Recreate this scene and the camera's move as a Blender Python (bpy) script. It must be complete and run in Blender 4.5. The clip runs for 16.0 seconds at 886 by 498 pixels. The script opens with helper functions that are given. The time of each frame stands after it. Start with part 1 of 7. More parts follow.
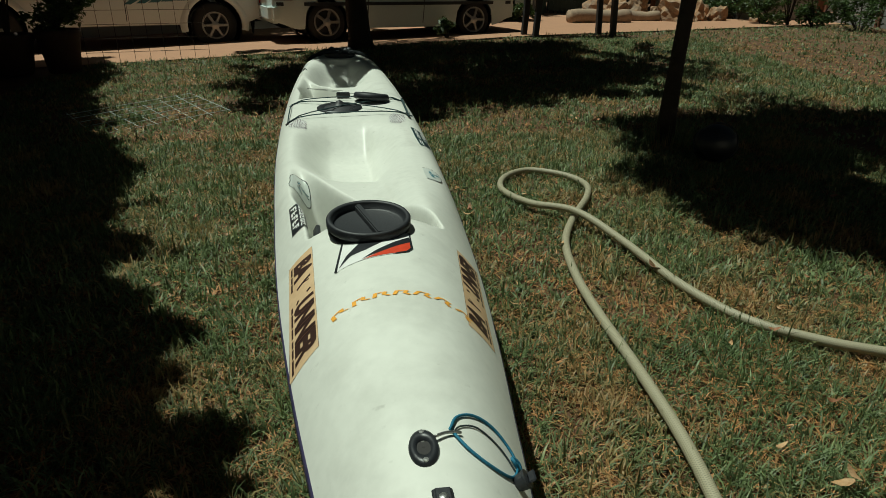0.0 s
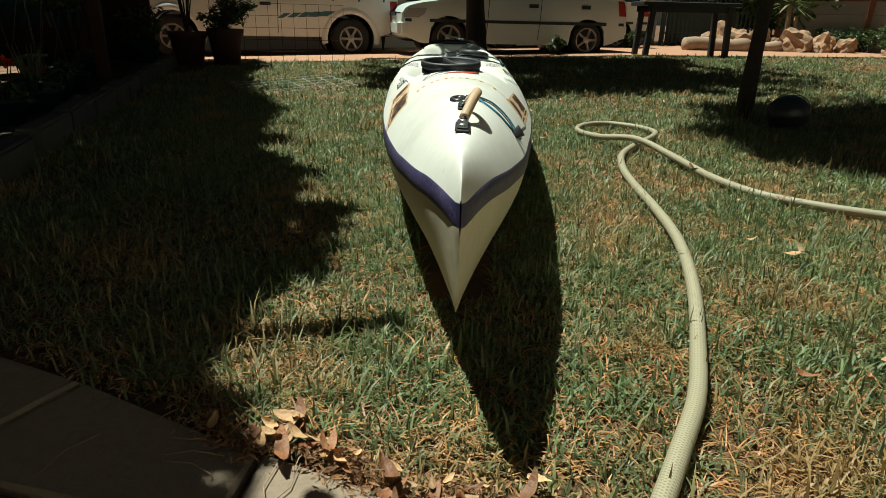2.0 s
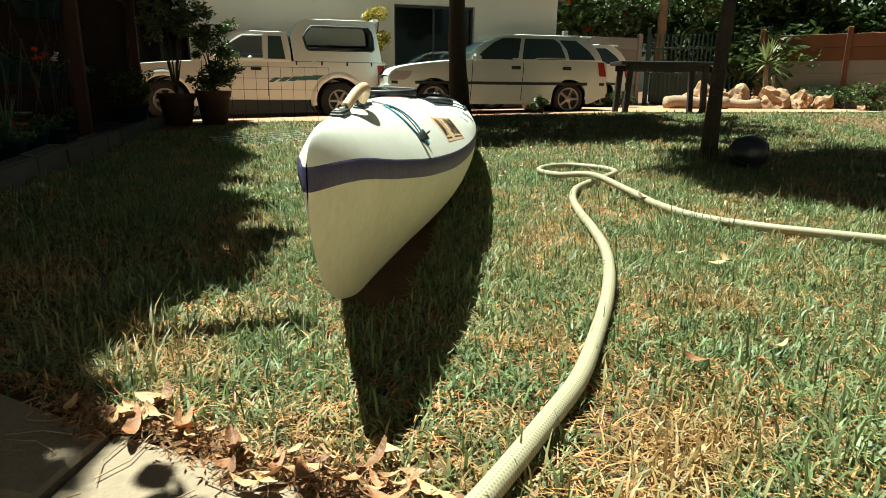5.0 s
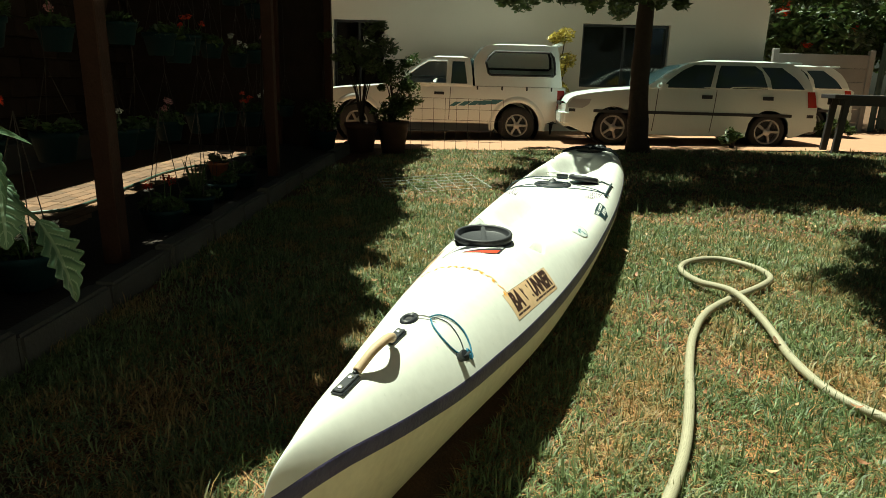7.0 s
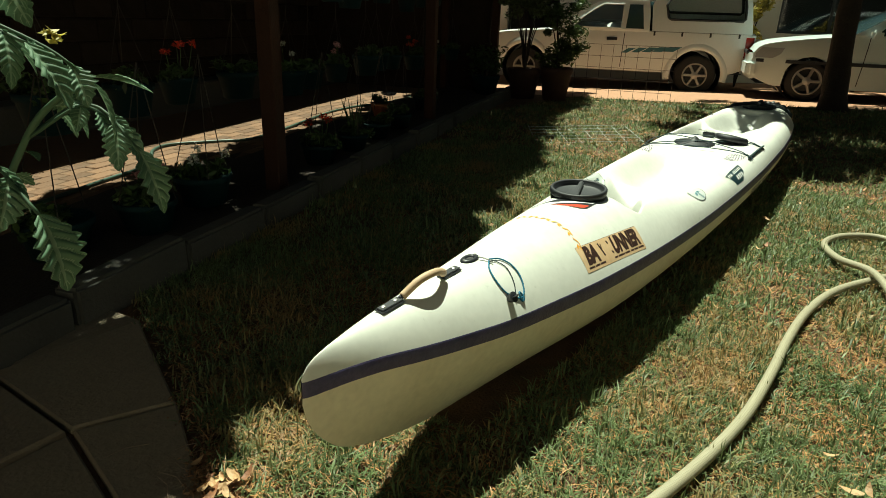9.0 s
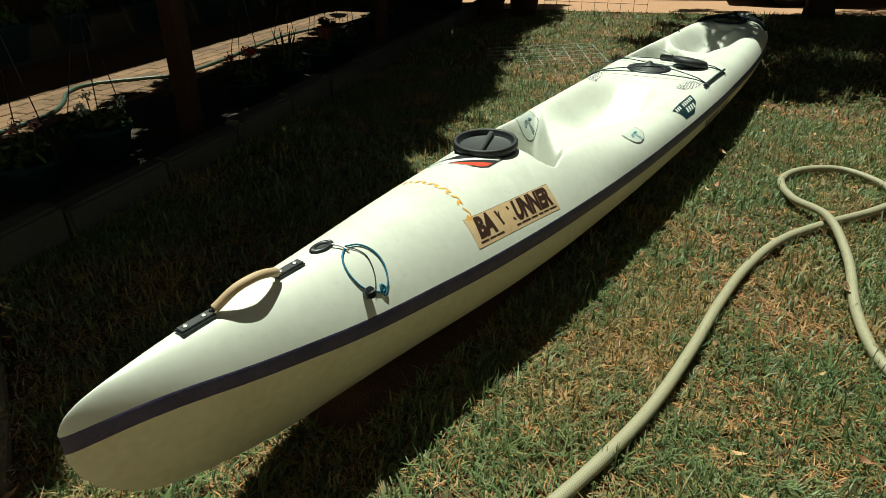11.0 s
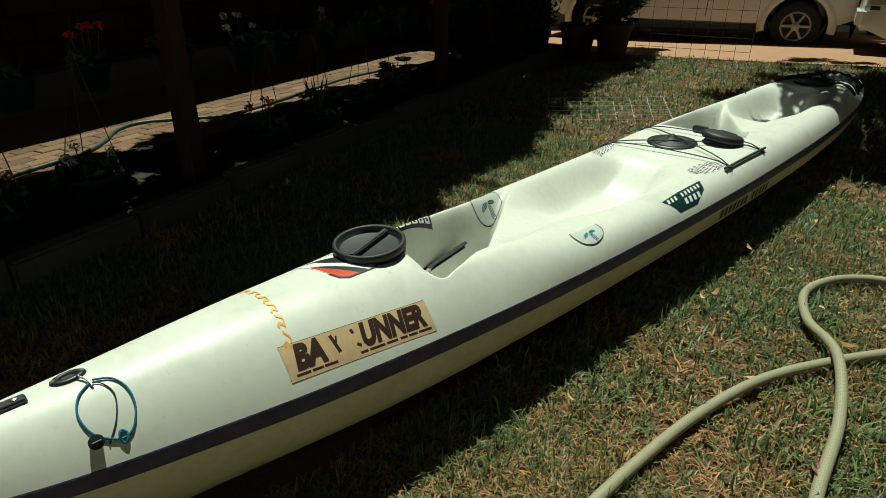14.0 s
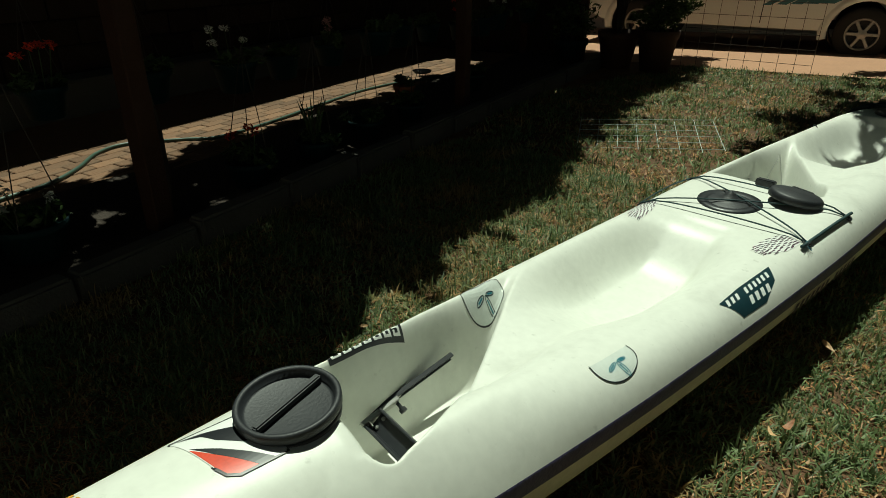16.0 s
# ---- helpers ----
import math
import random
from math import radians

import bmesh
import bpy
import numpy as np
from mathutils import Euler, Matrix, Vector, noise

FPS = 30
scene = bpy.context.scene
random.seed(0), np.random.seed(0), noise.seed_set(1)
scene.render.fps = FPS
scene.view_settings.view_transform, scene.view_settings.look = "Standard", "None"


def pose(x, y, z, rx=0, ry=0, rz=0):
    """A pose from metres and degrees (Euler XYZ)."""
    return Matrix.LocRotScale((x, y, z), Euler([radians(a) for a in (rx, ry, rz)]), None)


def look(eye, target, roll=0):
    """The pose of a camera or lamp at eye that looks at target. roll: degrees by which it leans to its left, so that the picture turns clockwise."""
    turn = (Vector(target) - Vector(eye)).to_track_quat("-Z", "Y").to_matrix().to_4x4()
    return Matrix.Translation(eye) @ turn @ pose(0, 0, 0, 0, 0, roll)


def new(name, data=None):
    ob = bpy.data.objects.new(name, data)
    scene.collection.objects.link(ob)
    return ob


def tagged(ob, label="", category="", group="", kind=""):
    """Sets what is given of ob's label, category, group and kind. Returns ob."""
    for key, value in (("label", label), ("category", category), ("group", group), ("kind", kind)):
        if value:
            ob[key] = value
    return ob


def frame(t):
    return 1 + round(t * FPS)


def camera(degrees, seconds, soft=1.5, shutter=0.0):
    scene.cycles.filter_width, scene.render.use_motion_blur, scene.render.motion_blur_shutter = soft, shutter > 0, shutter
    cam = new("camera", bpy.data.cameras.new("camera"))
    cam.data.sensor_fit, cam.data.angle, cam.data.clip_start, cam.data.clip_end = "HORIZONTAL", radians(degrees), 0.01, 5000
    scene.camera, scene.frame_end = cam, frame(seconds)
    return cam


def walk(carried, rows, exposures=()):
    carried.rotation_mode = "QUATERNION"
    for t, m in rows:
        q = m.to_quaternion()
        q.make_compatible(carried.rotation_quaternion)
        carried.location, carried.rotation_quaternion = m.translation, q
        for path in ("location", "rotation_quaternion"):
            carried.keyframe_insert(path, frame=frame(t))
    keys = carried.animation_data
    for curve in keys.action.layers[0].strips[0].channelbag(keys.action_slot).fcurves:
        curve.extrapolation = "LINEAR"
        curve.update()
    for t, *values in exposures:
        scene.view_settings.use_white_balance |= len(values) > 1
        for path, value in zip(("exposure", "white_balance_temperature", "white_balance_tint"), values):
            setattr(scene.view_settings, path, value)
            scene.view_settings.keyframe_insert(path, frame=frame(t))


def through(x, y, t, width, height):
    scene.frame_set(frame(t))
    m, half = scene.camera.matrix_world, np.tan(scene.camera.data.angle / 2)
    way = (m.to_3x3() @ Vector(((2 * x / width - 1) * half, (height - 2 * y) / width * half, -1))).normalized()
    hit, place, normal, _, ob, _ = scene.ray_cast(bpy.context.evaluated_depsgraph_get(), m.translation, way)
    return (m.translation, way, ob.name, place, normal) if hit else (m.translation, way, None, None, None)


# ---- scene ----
cam = camera(70.6, 16.0, 0.75)
PATH = [
    (0, (-0.07, -0.087, 1.042), (0.204, 1.725, 0.239), 0.55),
    (0.5, (0.094, -0.285, 0.929), (0.124, 1.549, 0.131), 2.4),
    (1, (0.111, -0.542, 0.887), (-0.072, 1.277, 0.075), 2.5),
    (1.5, (0.059, -0.773, 0.832), (-0.133, 1.053, 0.039), 2.2),
    (2, (0.026, -0.877, 0.635), (-0.037, 1.0, -0.053), 1.4),
    (2.5, (0.037, -0.869, 0.458), (0.081, 1.041, -0.138), 0.7),
    (3, (0.022, -0.884, 0.338), (0.117, 1.052, -0.168), 0.1),
    (3.2, (0.013, -0.892, 0.322), (0.118, 1.045, -0.178), 0.0),
    (5.3, (0.277, -0.918, 0.611), (0.106, 1.013, 0.117), 0.9),
    (5.5, (0.295, -0.927, 0.702), (0.044, 0.994, 0.206), 1.1),
    (6, (0.384, -0.89, 0.922), (0.025, 1.013, 0.421), 1.3),
    (6.5, (0.441, -0.81, 1.019), (-0.023, 1.069, 0.513), 1.5),
    (7, (0.532, -0.727, 1.011), (-0.101, 1.099, 0.497), 1.5),
    (7.5, (0.705, -0.721, 1.043), (-0.236, 0.962, 0.512), 1.5),
    (8, (0.772, -0.75, 1.059), (-0.202, 0.913, 0.525), 1.5),
    (8.2, (0.787, -0.758, 1.053), (-0.245, 0.869, 0.517), 1.5),
    (10.3, (0.856, -0.526, 1.107), (-0.182, 0.912, 0.181), 0.6),
    (10.5, (0.863, -0.459, 1.113), (-0.162, 0.988, 0.187), 0.5),
    (11, (0.92, -0.312, 1.112), (-0.07, 1.157, 0.185), 0.4),
    (11.5, (1.024, -0.189, 1.139), (-0.066, 1.21, 0.214), 0.4),
    (12, (1.099, -0.076, 1.155), (-0.106, 1.236, 0.246), 0.3),
    (12.5, (1.079, 0.093, 1.196), (-0.16, 1.387, 0.307), 0.3),
    (13, (1.064, 0.205, 1.223), (-0.223, 1.471, 0.362), 0.3),
    (13.5, (1.14, 0.281, 1.214), (-0.154, 1.544, 0.359), 0.3),
    (14, (1.235, 0.389, 1.222), (-0.06, 1.652, 0.369), 0.2),
    (14.5, (1.276, 0.538, 1.258), (-0.085, 1.737, 0.415), 0.2),
    (15, (1.149, 0.692, 1.266), (-0.242, 1.865, 0.436), 0.2),
    (15.5, (0.945, 0.843, 1.291), (-0.436, 2.047, 0.49), 0.1),
    (16, (0.869, 0.948, 1.27), (-0.497, 2.128, 0.408), 0.2),
]
SHOTS = [(0.0, -0.41, 6150, -10), (1.0, -0.15, 6200, -8), (1.5, 0.1, 6250, -5), (2.2, 0.62, 6350, -4), (3.0, 1.1, 6350, -4), (5.5, 1.46, 6400, -11), (6.5, 1.12, 6650, -13),
         (8.0, 0.92, 6650, -14), (10.5, 0.48, 6550, -13), (12.5, 0.13, 6400, -14), (14.5, -0.05, 6350, -14), (16.0, -0.13, 6350, -14)]
walk(cam, [(t, look(eye, target, roll)) for t, eye, target, roll in PATH], SHOTS)

# ---- light ----
SUN_AIM = Vector((0.30, -0.22, -1.0)).normalized()
world = bpy.data.worlds.new("world")
scene.world = world
world.use_nodes = True
wn = world.node_tree
sky = wn.nodes.new("ShaderNodeTexSky")
sky.sky_type, sky.sun_disc = "NISHITA", False
sky.sun_elevation = math.asin(-SUN_AIM.z)
sky.sun_rotation = math.atan2(-SUN_AIM.x, -SUN_AIM.y)
wn.links.new(sky.outputs[0], wn.nodes["Background"].inputs[0])
wn.nodes["Background"].inputs[1].default_value = 0.006
sun = new("sun", bpy.data.lights.new("sun", "SUN"))
sun.data.energy, sun.data.angle, sun.data.color = 5.0, radians(0.53), (1.0, 0.96, 0.87)
sun.rotation_mode = "QUATERNION"
sun.rotation_quaternion = SUN_AIM.to_track_quat("-Z", "Y")
sun.location = (0, 0, 12)


# ---- materials ----
def mat(name, rgb, rough=0.6, metal=0.0, var=0.25, scale=8.0, fine=60.0, bump=0.15, tint=None, island=0.0, spec=0.5, each=0.0):
    """A surface with variation at two scales: broad patches towards tint, fine grain, relief."""
    m = bpy.data.materials.new(name)
    m.use_nodes = True
    t = m.node_tree
    b = t.nodes["Principled BSDF"]
    b.inputs["Roughness"].default_value, b.inputs["Metallic"].default_value = rough, metal
    b.inputs["Specular IOR Level"].default_value = spec
    pos = t.nodes.new("ShaderNodeTexCoord")
    n1, n2 = t.nodes.new("ShaderNodeTexNoise"), t.nodes.new("ShaderNodeTexNoise")
    n1.inputs["Scale"].default_value, n2.inputs["Scale"].default_value = scale, fine
    n1.inputs["Detail"].default_value, n2.inputs["Detail"].default_value = 5, 4
    for n in (n1, n2):
        t.links.new(pos.outputs["Object"], n.inputs["Vector"])
    tint = tint or tuple(c * 0.6 for c in rgb)
    ramp = t.nodes.new("ShaderNodeMapRange")
    ramp.inputs["From Min"].default_value, ramp.inputs["From Max"].default_value = 0.35, 0.7
    t.links.new(n1.outputs["Fac"], ramp.inputs["Value"])
    mul = t.nodes.new("ShaderNodeMath")
    mul.operation = "MULTIPLY"
    mul.inputs[1].default_value = min(1.0, var * 2)
    t.links.new(ramp.outputs[0], mul.inputs[0])
    mix = t.nodes.new("ShaderNodeMix")
    mix.data_type = "RGBA"
    mix.inputs[6].default_value, mix.inputs[7].default_value = (*rgb, 1), (*tint, 1)
    t.links.new(mul.outputs[0], mix.inputs[0])
    hsv = t.nodes.new("ShaderNodeHueSaturation")
    t.links.new(mix.outputs[2], hsv.inputs["Color"])
    val = t.nodes.new("ShaderNodeMapRange")
    val.inputs["To Min"].default_value, val.inputs["To Max"].default_value = 1 - var, 1 + var
    t.links.new(n2.outputs["Fac"], val.inputs["Value"])
    last = val.outputs[0]
    if island or each:
        geo = t.nodes.new("ShaderNodeNewGeometry" if island else "ShaderNodeObjectInfo")
        r = t.nodes.new("ShaderNodeMapRange")
        k = island or each
        r.inputs["To Min"].default_value, r.inputs["To Max"].default_value = 1 - k, 1 + k
        t.links.new(geo.outputs["Random Per Island" if island else "Random"], r.inputs["Value"])
        mm = t.nodes.new("ShaderNodeMath")
        mm.operation = "MULTIPLY"
        t.links.new(last, mm.inputs[0]), t.links.new(r.outputs[0], mm.inputs[1])
        last = mm.outputs[0]
    t.links.new(last, hsv.inputs["Value"])
    t.links.new(hsv.outputs[0], b.inputs["Base Color"])
    if bump:
        bp = t.nodes.new("ShaderNodeBump")
        bp.inputs["Strength"].default_value, bp.inputs["Distance"].default_value = bump, 0.01
        t.links.new(n2.outputs["Fac"], bp.inputs["Height"])
        t.links.new(bp.outputs[0], b.inputs["Normal"])
    return m


def glass_mat(name, rgb, rough=0.03):
    m = bpy.data.materials.new(name)
    m.use_nodes = True
    b = m.node_tree.nodes["Principled BSDF"]
    b.inputs["Base Color"].default_value = (*rgb, 1)
    b.inputs["Roughness"].default_value, b.inputs["IOR"].default_value = rough, 1.45
    b.inputs["Transmission Weight"].default_value = 1.0
    return m


def leaf_mat(name, rgb, tint, dry=None, through=0.35, gloss=0.5, var=0.2, fine=30):
    """Leaves and grass: each one of its own tone, some light passing through, patches of dry growth."""
    m = mat(name, rgb, gloss, 0, var, 1.1, fine, 0, tint, island=0.5, spec=0.45)
    t = m.node_tree
    b, out = t.nodes["Principled BSDF"], t.nodes["Material Output"]
    src = b.inputs["Base Color"].links[0].from_socket
    if dry:
        pos, n, r = t.nodes.new("ShaderNodeTexCoord"), t.nodes.new("ShaderNodeTexNoise"), t.nodes.new("ShaderNodeMapRange")
        n.inputs["Scale"].default_value, n.inputs["Detail"].default_value = 2.6, 6
        r.inputs["From Min"].default_value, r.inputs["From Max"].default_value = 0.55, 0.68
        geo, add = t.nodes.new("ShaderNodeNewGeometry"), t.nodes.new("ShaderNodeMath")
        add.operation = "MULTIPLY_ADD"
        add.inputs[1].default_value, add.inputs[2].default_value = 0.22, -0.11
        t.links.new(geo.outputs["Random Per Island"], add.inputs[0])
        plus = t.nodes.new("ShaderNodeMath")
        t.links.new(pos.outputs["Object"], n.inputs["Vector"])
        t.links.new(n.outputs["Fac"], plus.inputs[0]), t.links.new(add.outputs[0], plus.inputs[1])
        t.links.new(plus.outputs[0], r.inputs["Value"])
        mix = t.nodes.new("ShaderNodeMix")
        mix.data_type = "RGBA"
        mix.inputs[7].default_value = (*dry, 1)
        t.links.new(r.outputs[0], mix.inputs[0]), t.links.new(src, mix.inputs[6])
        src = mix.outputs[2]
        t.links.new(src, b.inputs["Base Color"])
    tr, ms = t.nodes.new("ShaderNodeBsdfTranslucent"), t.nodes.new("ShaderNodeMixShader")
    t.links.new(src, tr.inputs[0])
    ms.inputs[0].default_value = through
    t.links.new(b.outputs[0], ms.inputs[1]), t.links.new(tr.outputs[0], ms.inputs[2])
    t.links.new(ms.outputs[0], out.inputs[0])
    return m


M = {}
M["gel"] = mat("kayak_gelcoat", (0.70, 0.71, 0.65), 0.42, 0, 0.08, 3, 40, 0.03, (0.60, 0.61, 0.55), spec=0.38)
gt = M["gel"].node_tree
gb = gt.nodes["Principled BSDF"]
gsrc = gb.inputs["Base Color"].links[0].from_socket
gpos, gn, gn2 = gt.nodes.new("ShaderNodeTexCoord"), gt.nodes.new("ShaderNodeTexNoise"), gt.nodes.new("ShaderNodeTexNoise")
gn.inputs["Scale"].default_value, gn.inputs["Detail"].default_value, gn.inputs["Roughness"].default_value = 3.4, 9, 0.62
gn2.inputs["Scale"].default_value, gn2.inputs["Detail"].default_value = 38, 6
gr, gr2, gadd, gmix = gt.nodes.new("ShaderNodeMapRange"), gt.nodes.new("ShaderNodeMapRange"), gt.nodes.new("ShaderNodeMath"), gt.nodes.new("ShaderNodeMix")
gr.inputs["From Min"].default_value, gr.inputs["From Max"].default_value, gr.inputs["To Max"].default_value = 0.54, 0.76, 0.42
gr2.inputs["From Min"].default_value, gr2.inputs["From Max"].default_value, gr2.inputs["To Max"].default_value = 0.66, 0.80, 0.45
gmix.data_type = "RGBA"
gmix.inputs[7].default_value = (0.34, 0.34, 0.30, 1)
gt.links.new(gpos.outputs["Object"], gn.inputs["Vector"]), gt.links.new(gpos.outputs["Object"], gn2.inputs["Vector"])
gt.links.new(gn.outputs["Fac"], gr.inputs["Value"]), gt.links.new(gn2.outputs["Fac"], gr2.inputs["Value"])
gt.links.new(gr.outputs[0], gadd.inputs[0]), gt.links.new(gr2.outputs[0], gadd.inputs[1])
gt.links.new(gadd.outputs[0], gmix.inputs[0]), gt.links.new(gsrc, gmix.inputs[6])
gt.links.new(gmix.outputs[2], gb.inputs["Base Color"])
M["hull"] = mat("kayak_hull", (0.70, 0.66, 0.50), 0.42, 0, 0.16, 5, 45, 0.06, (0.50, 0.43, 0.29))
M["stripe"] = mat("purple_stripe", (0.04, 0.034, 0.095), 0.5, 0, 0.3, 20, 120, 0.2, (0.09, 0.08, 0.16))
M["rubber"] = mat("black_rubber", (0.018, 0.02, 0.024), 0.55, 0, 0.2, 10, 150, 0.1)
M["plastic"] = mat("black_plastic", (0.02, 0.022, 0.026), 0.4, 0, 0.15, 10, 120, 0.06)
M["steel"] = mat("dull_steel", (0.5, 0.5, 0.48), 0.35, 0.9, 0.15, 20, 200, 0.05)
M["soil"] = mat("dry_soil", (0.15, 0.072, 0.033), 0.95, 0, 0.4, 9, 110, 1.0, (0.06, 0.04, 0.022))
M["grass"] = leaf_mat("lawn_grass", (0.135, 0.188, 0.078), (0.20, 0.245, 0.11), (0.40, 0.27, 0.12), 0.32, 0.5, 0.42, 26)
M["slab"] = mat("sandstone_paving", (0.235, 0.185, 0.13), 0.85, 0, 0.2, 5, 70, 0.5, (0.17, 0.13, 0.09), each=0.12)
M["drive"] = mat("drive_paving", (0.40, 0.215, 0.125), 0.85, 0, 0.2, 4, 50, 0.3, (0.32, 0.17, 0.10))
M["brick"] = mat("paving_brick", (0.185, 0.098, 0.052), 0.9, 0, 0.35, 9, 70, 0.6, (0.15, 0.095, 0.058), each=0.34)
# grey concrete darkened in its colour for the shade of pergola and veranda
M["kerb"] = mat("shade_dark_concrete", (0.085, 0.08, 0.072), 0.9, 0, 0.2, 5, 70, 0.4, each=0.1)
M["plaster"] = mat("cream_plaster", (0.68, 0.61, 0.51), 0.9, 0, 0.06, 1.2, 90, 0.2, (0.46, 0.41, 0.33))
# pale stone coloured near-black; the veranda's deep shade is in the colour
M["stone"] = mat("shade_dark_stone", (0.034, 0.025, 0.02), 0.95, 0, 0.3, 6, 60, 0.5, each=0.3, spec=0.2)
# near-black colour stands in for shade in rooms, drain hole and under the roof
M["dark"] = mat("near_black_shade", (0.03, 0.028, 0.027), 0.8, 0, 0.2)
M["white"] = mat("white_car_paint", (0.76, 0.79, 0.77), 0.22, 0, 0.04, 2, 30, 0, (0.66, 0.67, 0.63))
M["silver"] = mat("pale_green_car_paint", (0.62, 0.70, 0.68), 0.25, 0, 0.04, 2, 30, 0)
M["tyre"] = mat("tyre", (0.022, 0.021, 0.02), 0.8, 0, 0.2, 30, 120, 0.3)
M["alloy"] = mat("alloy_rim", (0.36, 0.35, 0.33), 0.35, 0.8, 0.15, 20, 100, 0.05)
M["trimblack"] = mat("black_trim", (0.02, 0.02, 0.022), 0.5, 0, 0.15)
M["lampred"] = mat("red_tail_lamp", (0.35, 0.03, 0.02), 0.2, 0, 0.1)
M["lampclear"] = mat("headlamp_lens", (0.55, 0.57, 0.58), 0.1, 0.3, 0.1)
M["bark"] = mat("bark", (0.04, 0.03, 0.024), 0.95, 0, 0.35, 14, 60, 1.0, (0.024, 0.019, 0.015))
# red-brown stain, with the pergola's shade added as a darker colour
M["post"] = mat("stained_post_shaded", (0.05, 0.022, 0.014), 0.85, 0, 0.3, 8, 90, 0.4, (0.028, 0.014, 0.01), spec=0.25)
M["leaf"] = leaf_mat("tree_leaves", (0.05, 0.085, 0.022), (0.085, 0.12, 0.035))
M["vine"] = leaf_mat("vine_leaves", (0.045, 0.08, 0.02), (0.07, 0.10, 0.03), through=0.15)
M["tomato"] = leaf_mat("tomato_leaves", (0.070, 0.135, 0.075), (0.11, 0.18, 0.10), through=0.2, gloss=0.6)
M["tomato_vein"] = leaf_mat("tomato_leaf_veins", (0.17, 0.25, 0.16), (0.22, 0.30, 0.20), through=0.2)
M["hose"] = mat("green_hose", (0.31, 0.285, 0.205), 0.55, 0, 0.14, 20, 420, 0.15, (0.27, 0.255, 0.18))
# teal taken almost to black; the pergola's shade is put into the pots' colour
M["teal"] = mat("shade_dark_teal", (0.008, 0.026, 0.029), 0.7, 0, 0.25, 10, 80, 0.1, each=0.25, spec=0.15)
M["terra"] = mat("terracotta", (0.35, 0.11, 0.05), 0.85, 0, 0.2, 8, 70, 0.3)
M["wire"] = mat("dark_wire", (0.05, 0.04, 0.035), 0.5, 0.6, 0.2)
M["tabletop"] = mat("dark_table", (0.02, 0.02, 0.022), 0.6, 0, 0.2)
M["rock"] = mat("orange_rock", (0.38, 0.21, 0.105), 0.9, 0, 0.4, 6, 35, 1.0, (0.28, 0.23, 0.18), each=0.3)
M["log"] = mat("cut_log", (0.36, 0.26, 0.18), 0.9, 0, 0.3, 6, 60, 0.6)
M["precast"] = mat("precast_grey", (0.25, 0.245, 0.235), 0.9, 0, 0.12, 3, 60, 0.3, each=0.1)
M["precast_brown"] = mat("precast_brown", (0.17, 0.075, 0.042), 0.9, 0, 0.2, 3, 60, 0.3, each=0.15)
M["gate"] = mat("green_gate", (0.03, 0.06, 0.055), 0.5, 0.2, 0.15)
M["woodhandle"] = mat("tan_tube_handle", (0.50, 0.36, 0.23), 0.6, 0, 0.15, 15, 150, 0.1, (0.42, 0.28, 0.17))
M["bluecord"] = mat("blue_cord", (0.02, 0.16, 0.27), 0.7, 0, 0.25, 60, 400, 0.3)
M["blackcord"] = mat("black_cord", (0.02, 0.03, 0.035), 0.7, 0, 0.25, 60, 400, 0.3)


# ---- building helpers ----
def link(name, me, material, parent=None, label=""):
    if material:
        me.materials.append(material)
    ob = new(name, me)
    if parent:
        ob.parent = parent
    return tagged(ob, label)


def part(name, bm, material, parent=None, label="", smooth=False):
    me = bpy.data.meshes.new(name)
    bm.to_mesh(me)
    bm.free()
    if smooth:
        for p in me.polygons:
            p.use_smooth = True
    return link(name, me, material, parent, label)


def raw(name, verts, faces, material, parent=None, label="", smooth=False):
    me = bpy.data.meshes.new(name)
    me.from_pydata([tuple(v) for v in verts], [], [tuple(f) for f in faces])
    me.validate()
    if smooth:
        for p in me.polygons:
            p.use_smooth = True
    return link(name, me, material, parent, label)


def empty(name, m=None, label="", category="", group="", kind=""):
    ob = new(name)
    ob.empty_display_size = 0.1
    if m is not None:
        ob.matrix_basis = m
    return tagged(ob, label, category, group, kind)


def box(sx, sy, sz, at=(0, 0, 0), bevel=0.0, seg=2):
    """A bevelled block, at its centre."""
    bm = bmesh.new()
    bmesh.ops.create_cube(bm, size=1)
    bmesh.ops.scale(bm, vec=(sx, sy, sz), verts=bm.verts)
    if bevel:
        bmesh.ops.bevel(bm, geom=bm.edges[:], offset=bevel, segments=seg, affect="EDGES")
    bmesh.ops.translate(bm, vec=at, verts=bm.verts)
    return bm


def join(*bms):
    out = bms[0]
    for b in bms[1:]:
        me = bpy.data.meshes.new("tmp")
        b.to_mesh(me)
        out.from_mesh(me)
        b.free()
        bpy.data.meshes.remove(me)
    return out


def turned(profile, seg=24, close=True):
    """A lathe form round z from (radius, height) pairs."""
    bm = bmesh.new()
    rings = [[bm.verts.new((r * math.cos(2 * math.pi * k / seg), r * math.sin(2 * math.pi * k / seg), z)) for k in range(seg)] for r, z in profile]
    for a, b in zip(rings, rings[1:]):
        for k in range(seg):
            bm.faces.new((a[k], a[(k + 1) % seg], b[(k + 1) % seg], b[k]))
    if close:
        bm.faces.new(rings[0][::-1]), bm.faces.new(rings[-1])
    return bm


def spline(points, n=8):
    """A smooth line through points."""
    p = [Vector(q) for q in points]
    p = [p[0] * 2 - p[1], *p, p[-1] * 2 - p[-2]]
    out = []
    for a, b, c, d in zip(p, p[1:], p[2:], p[3:]):
        for k in range(n):
            t = k / n
            out.append(0.5 * (2 * b + (c - a) * t + (2 * a - 5 * b + 4 * c - d) * t * t + (3 * b - a - 3 * c + d) * t ** 3))
    return out + [p[-2]]


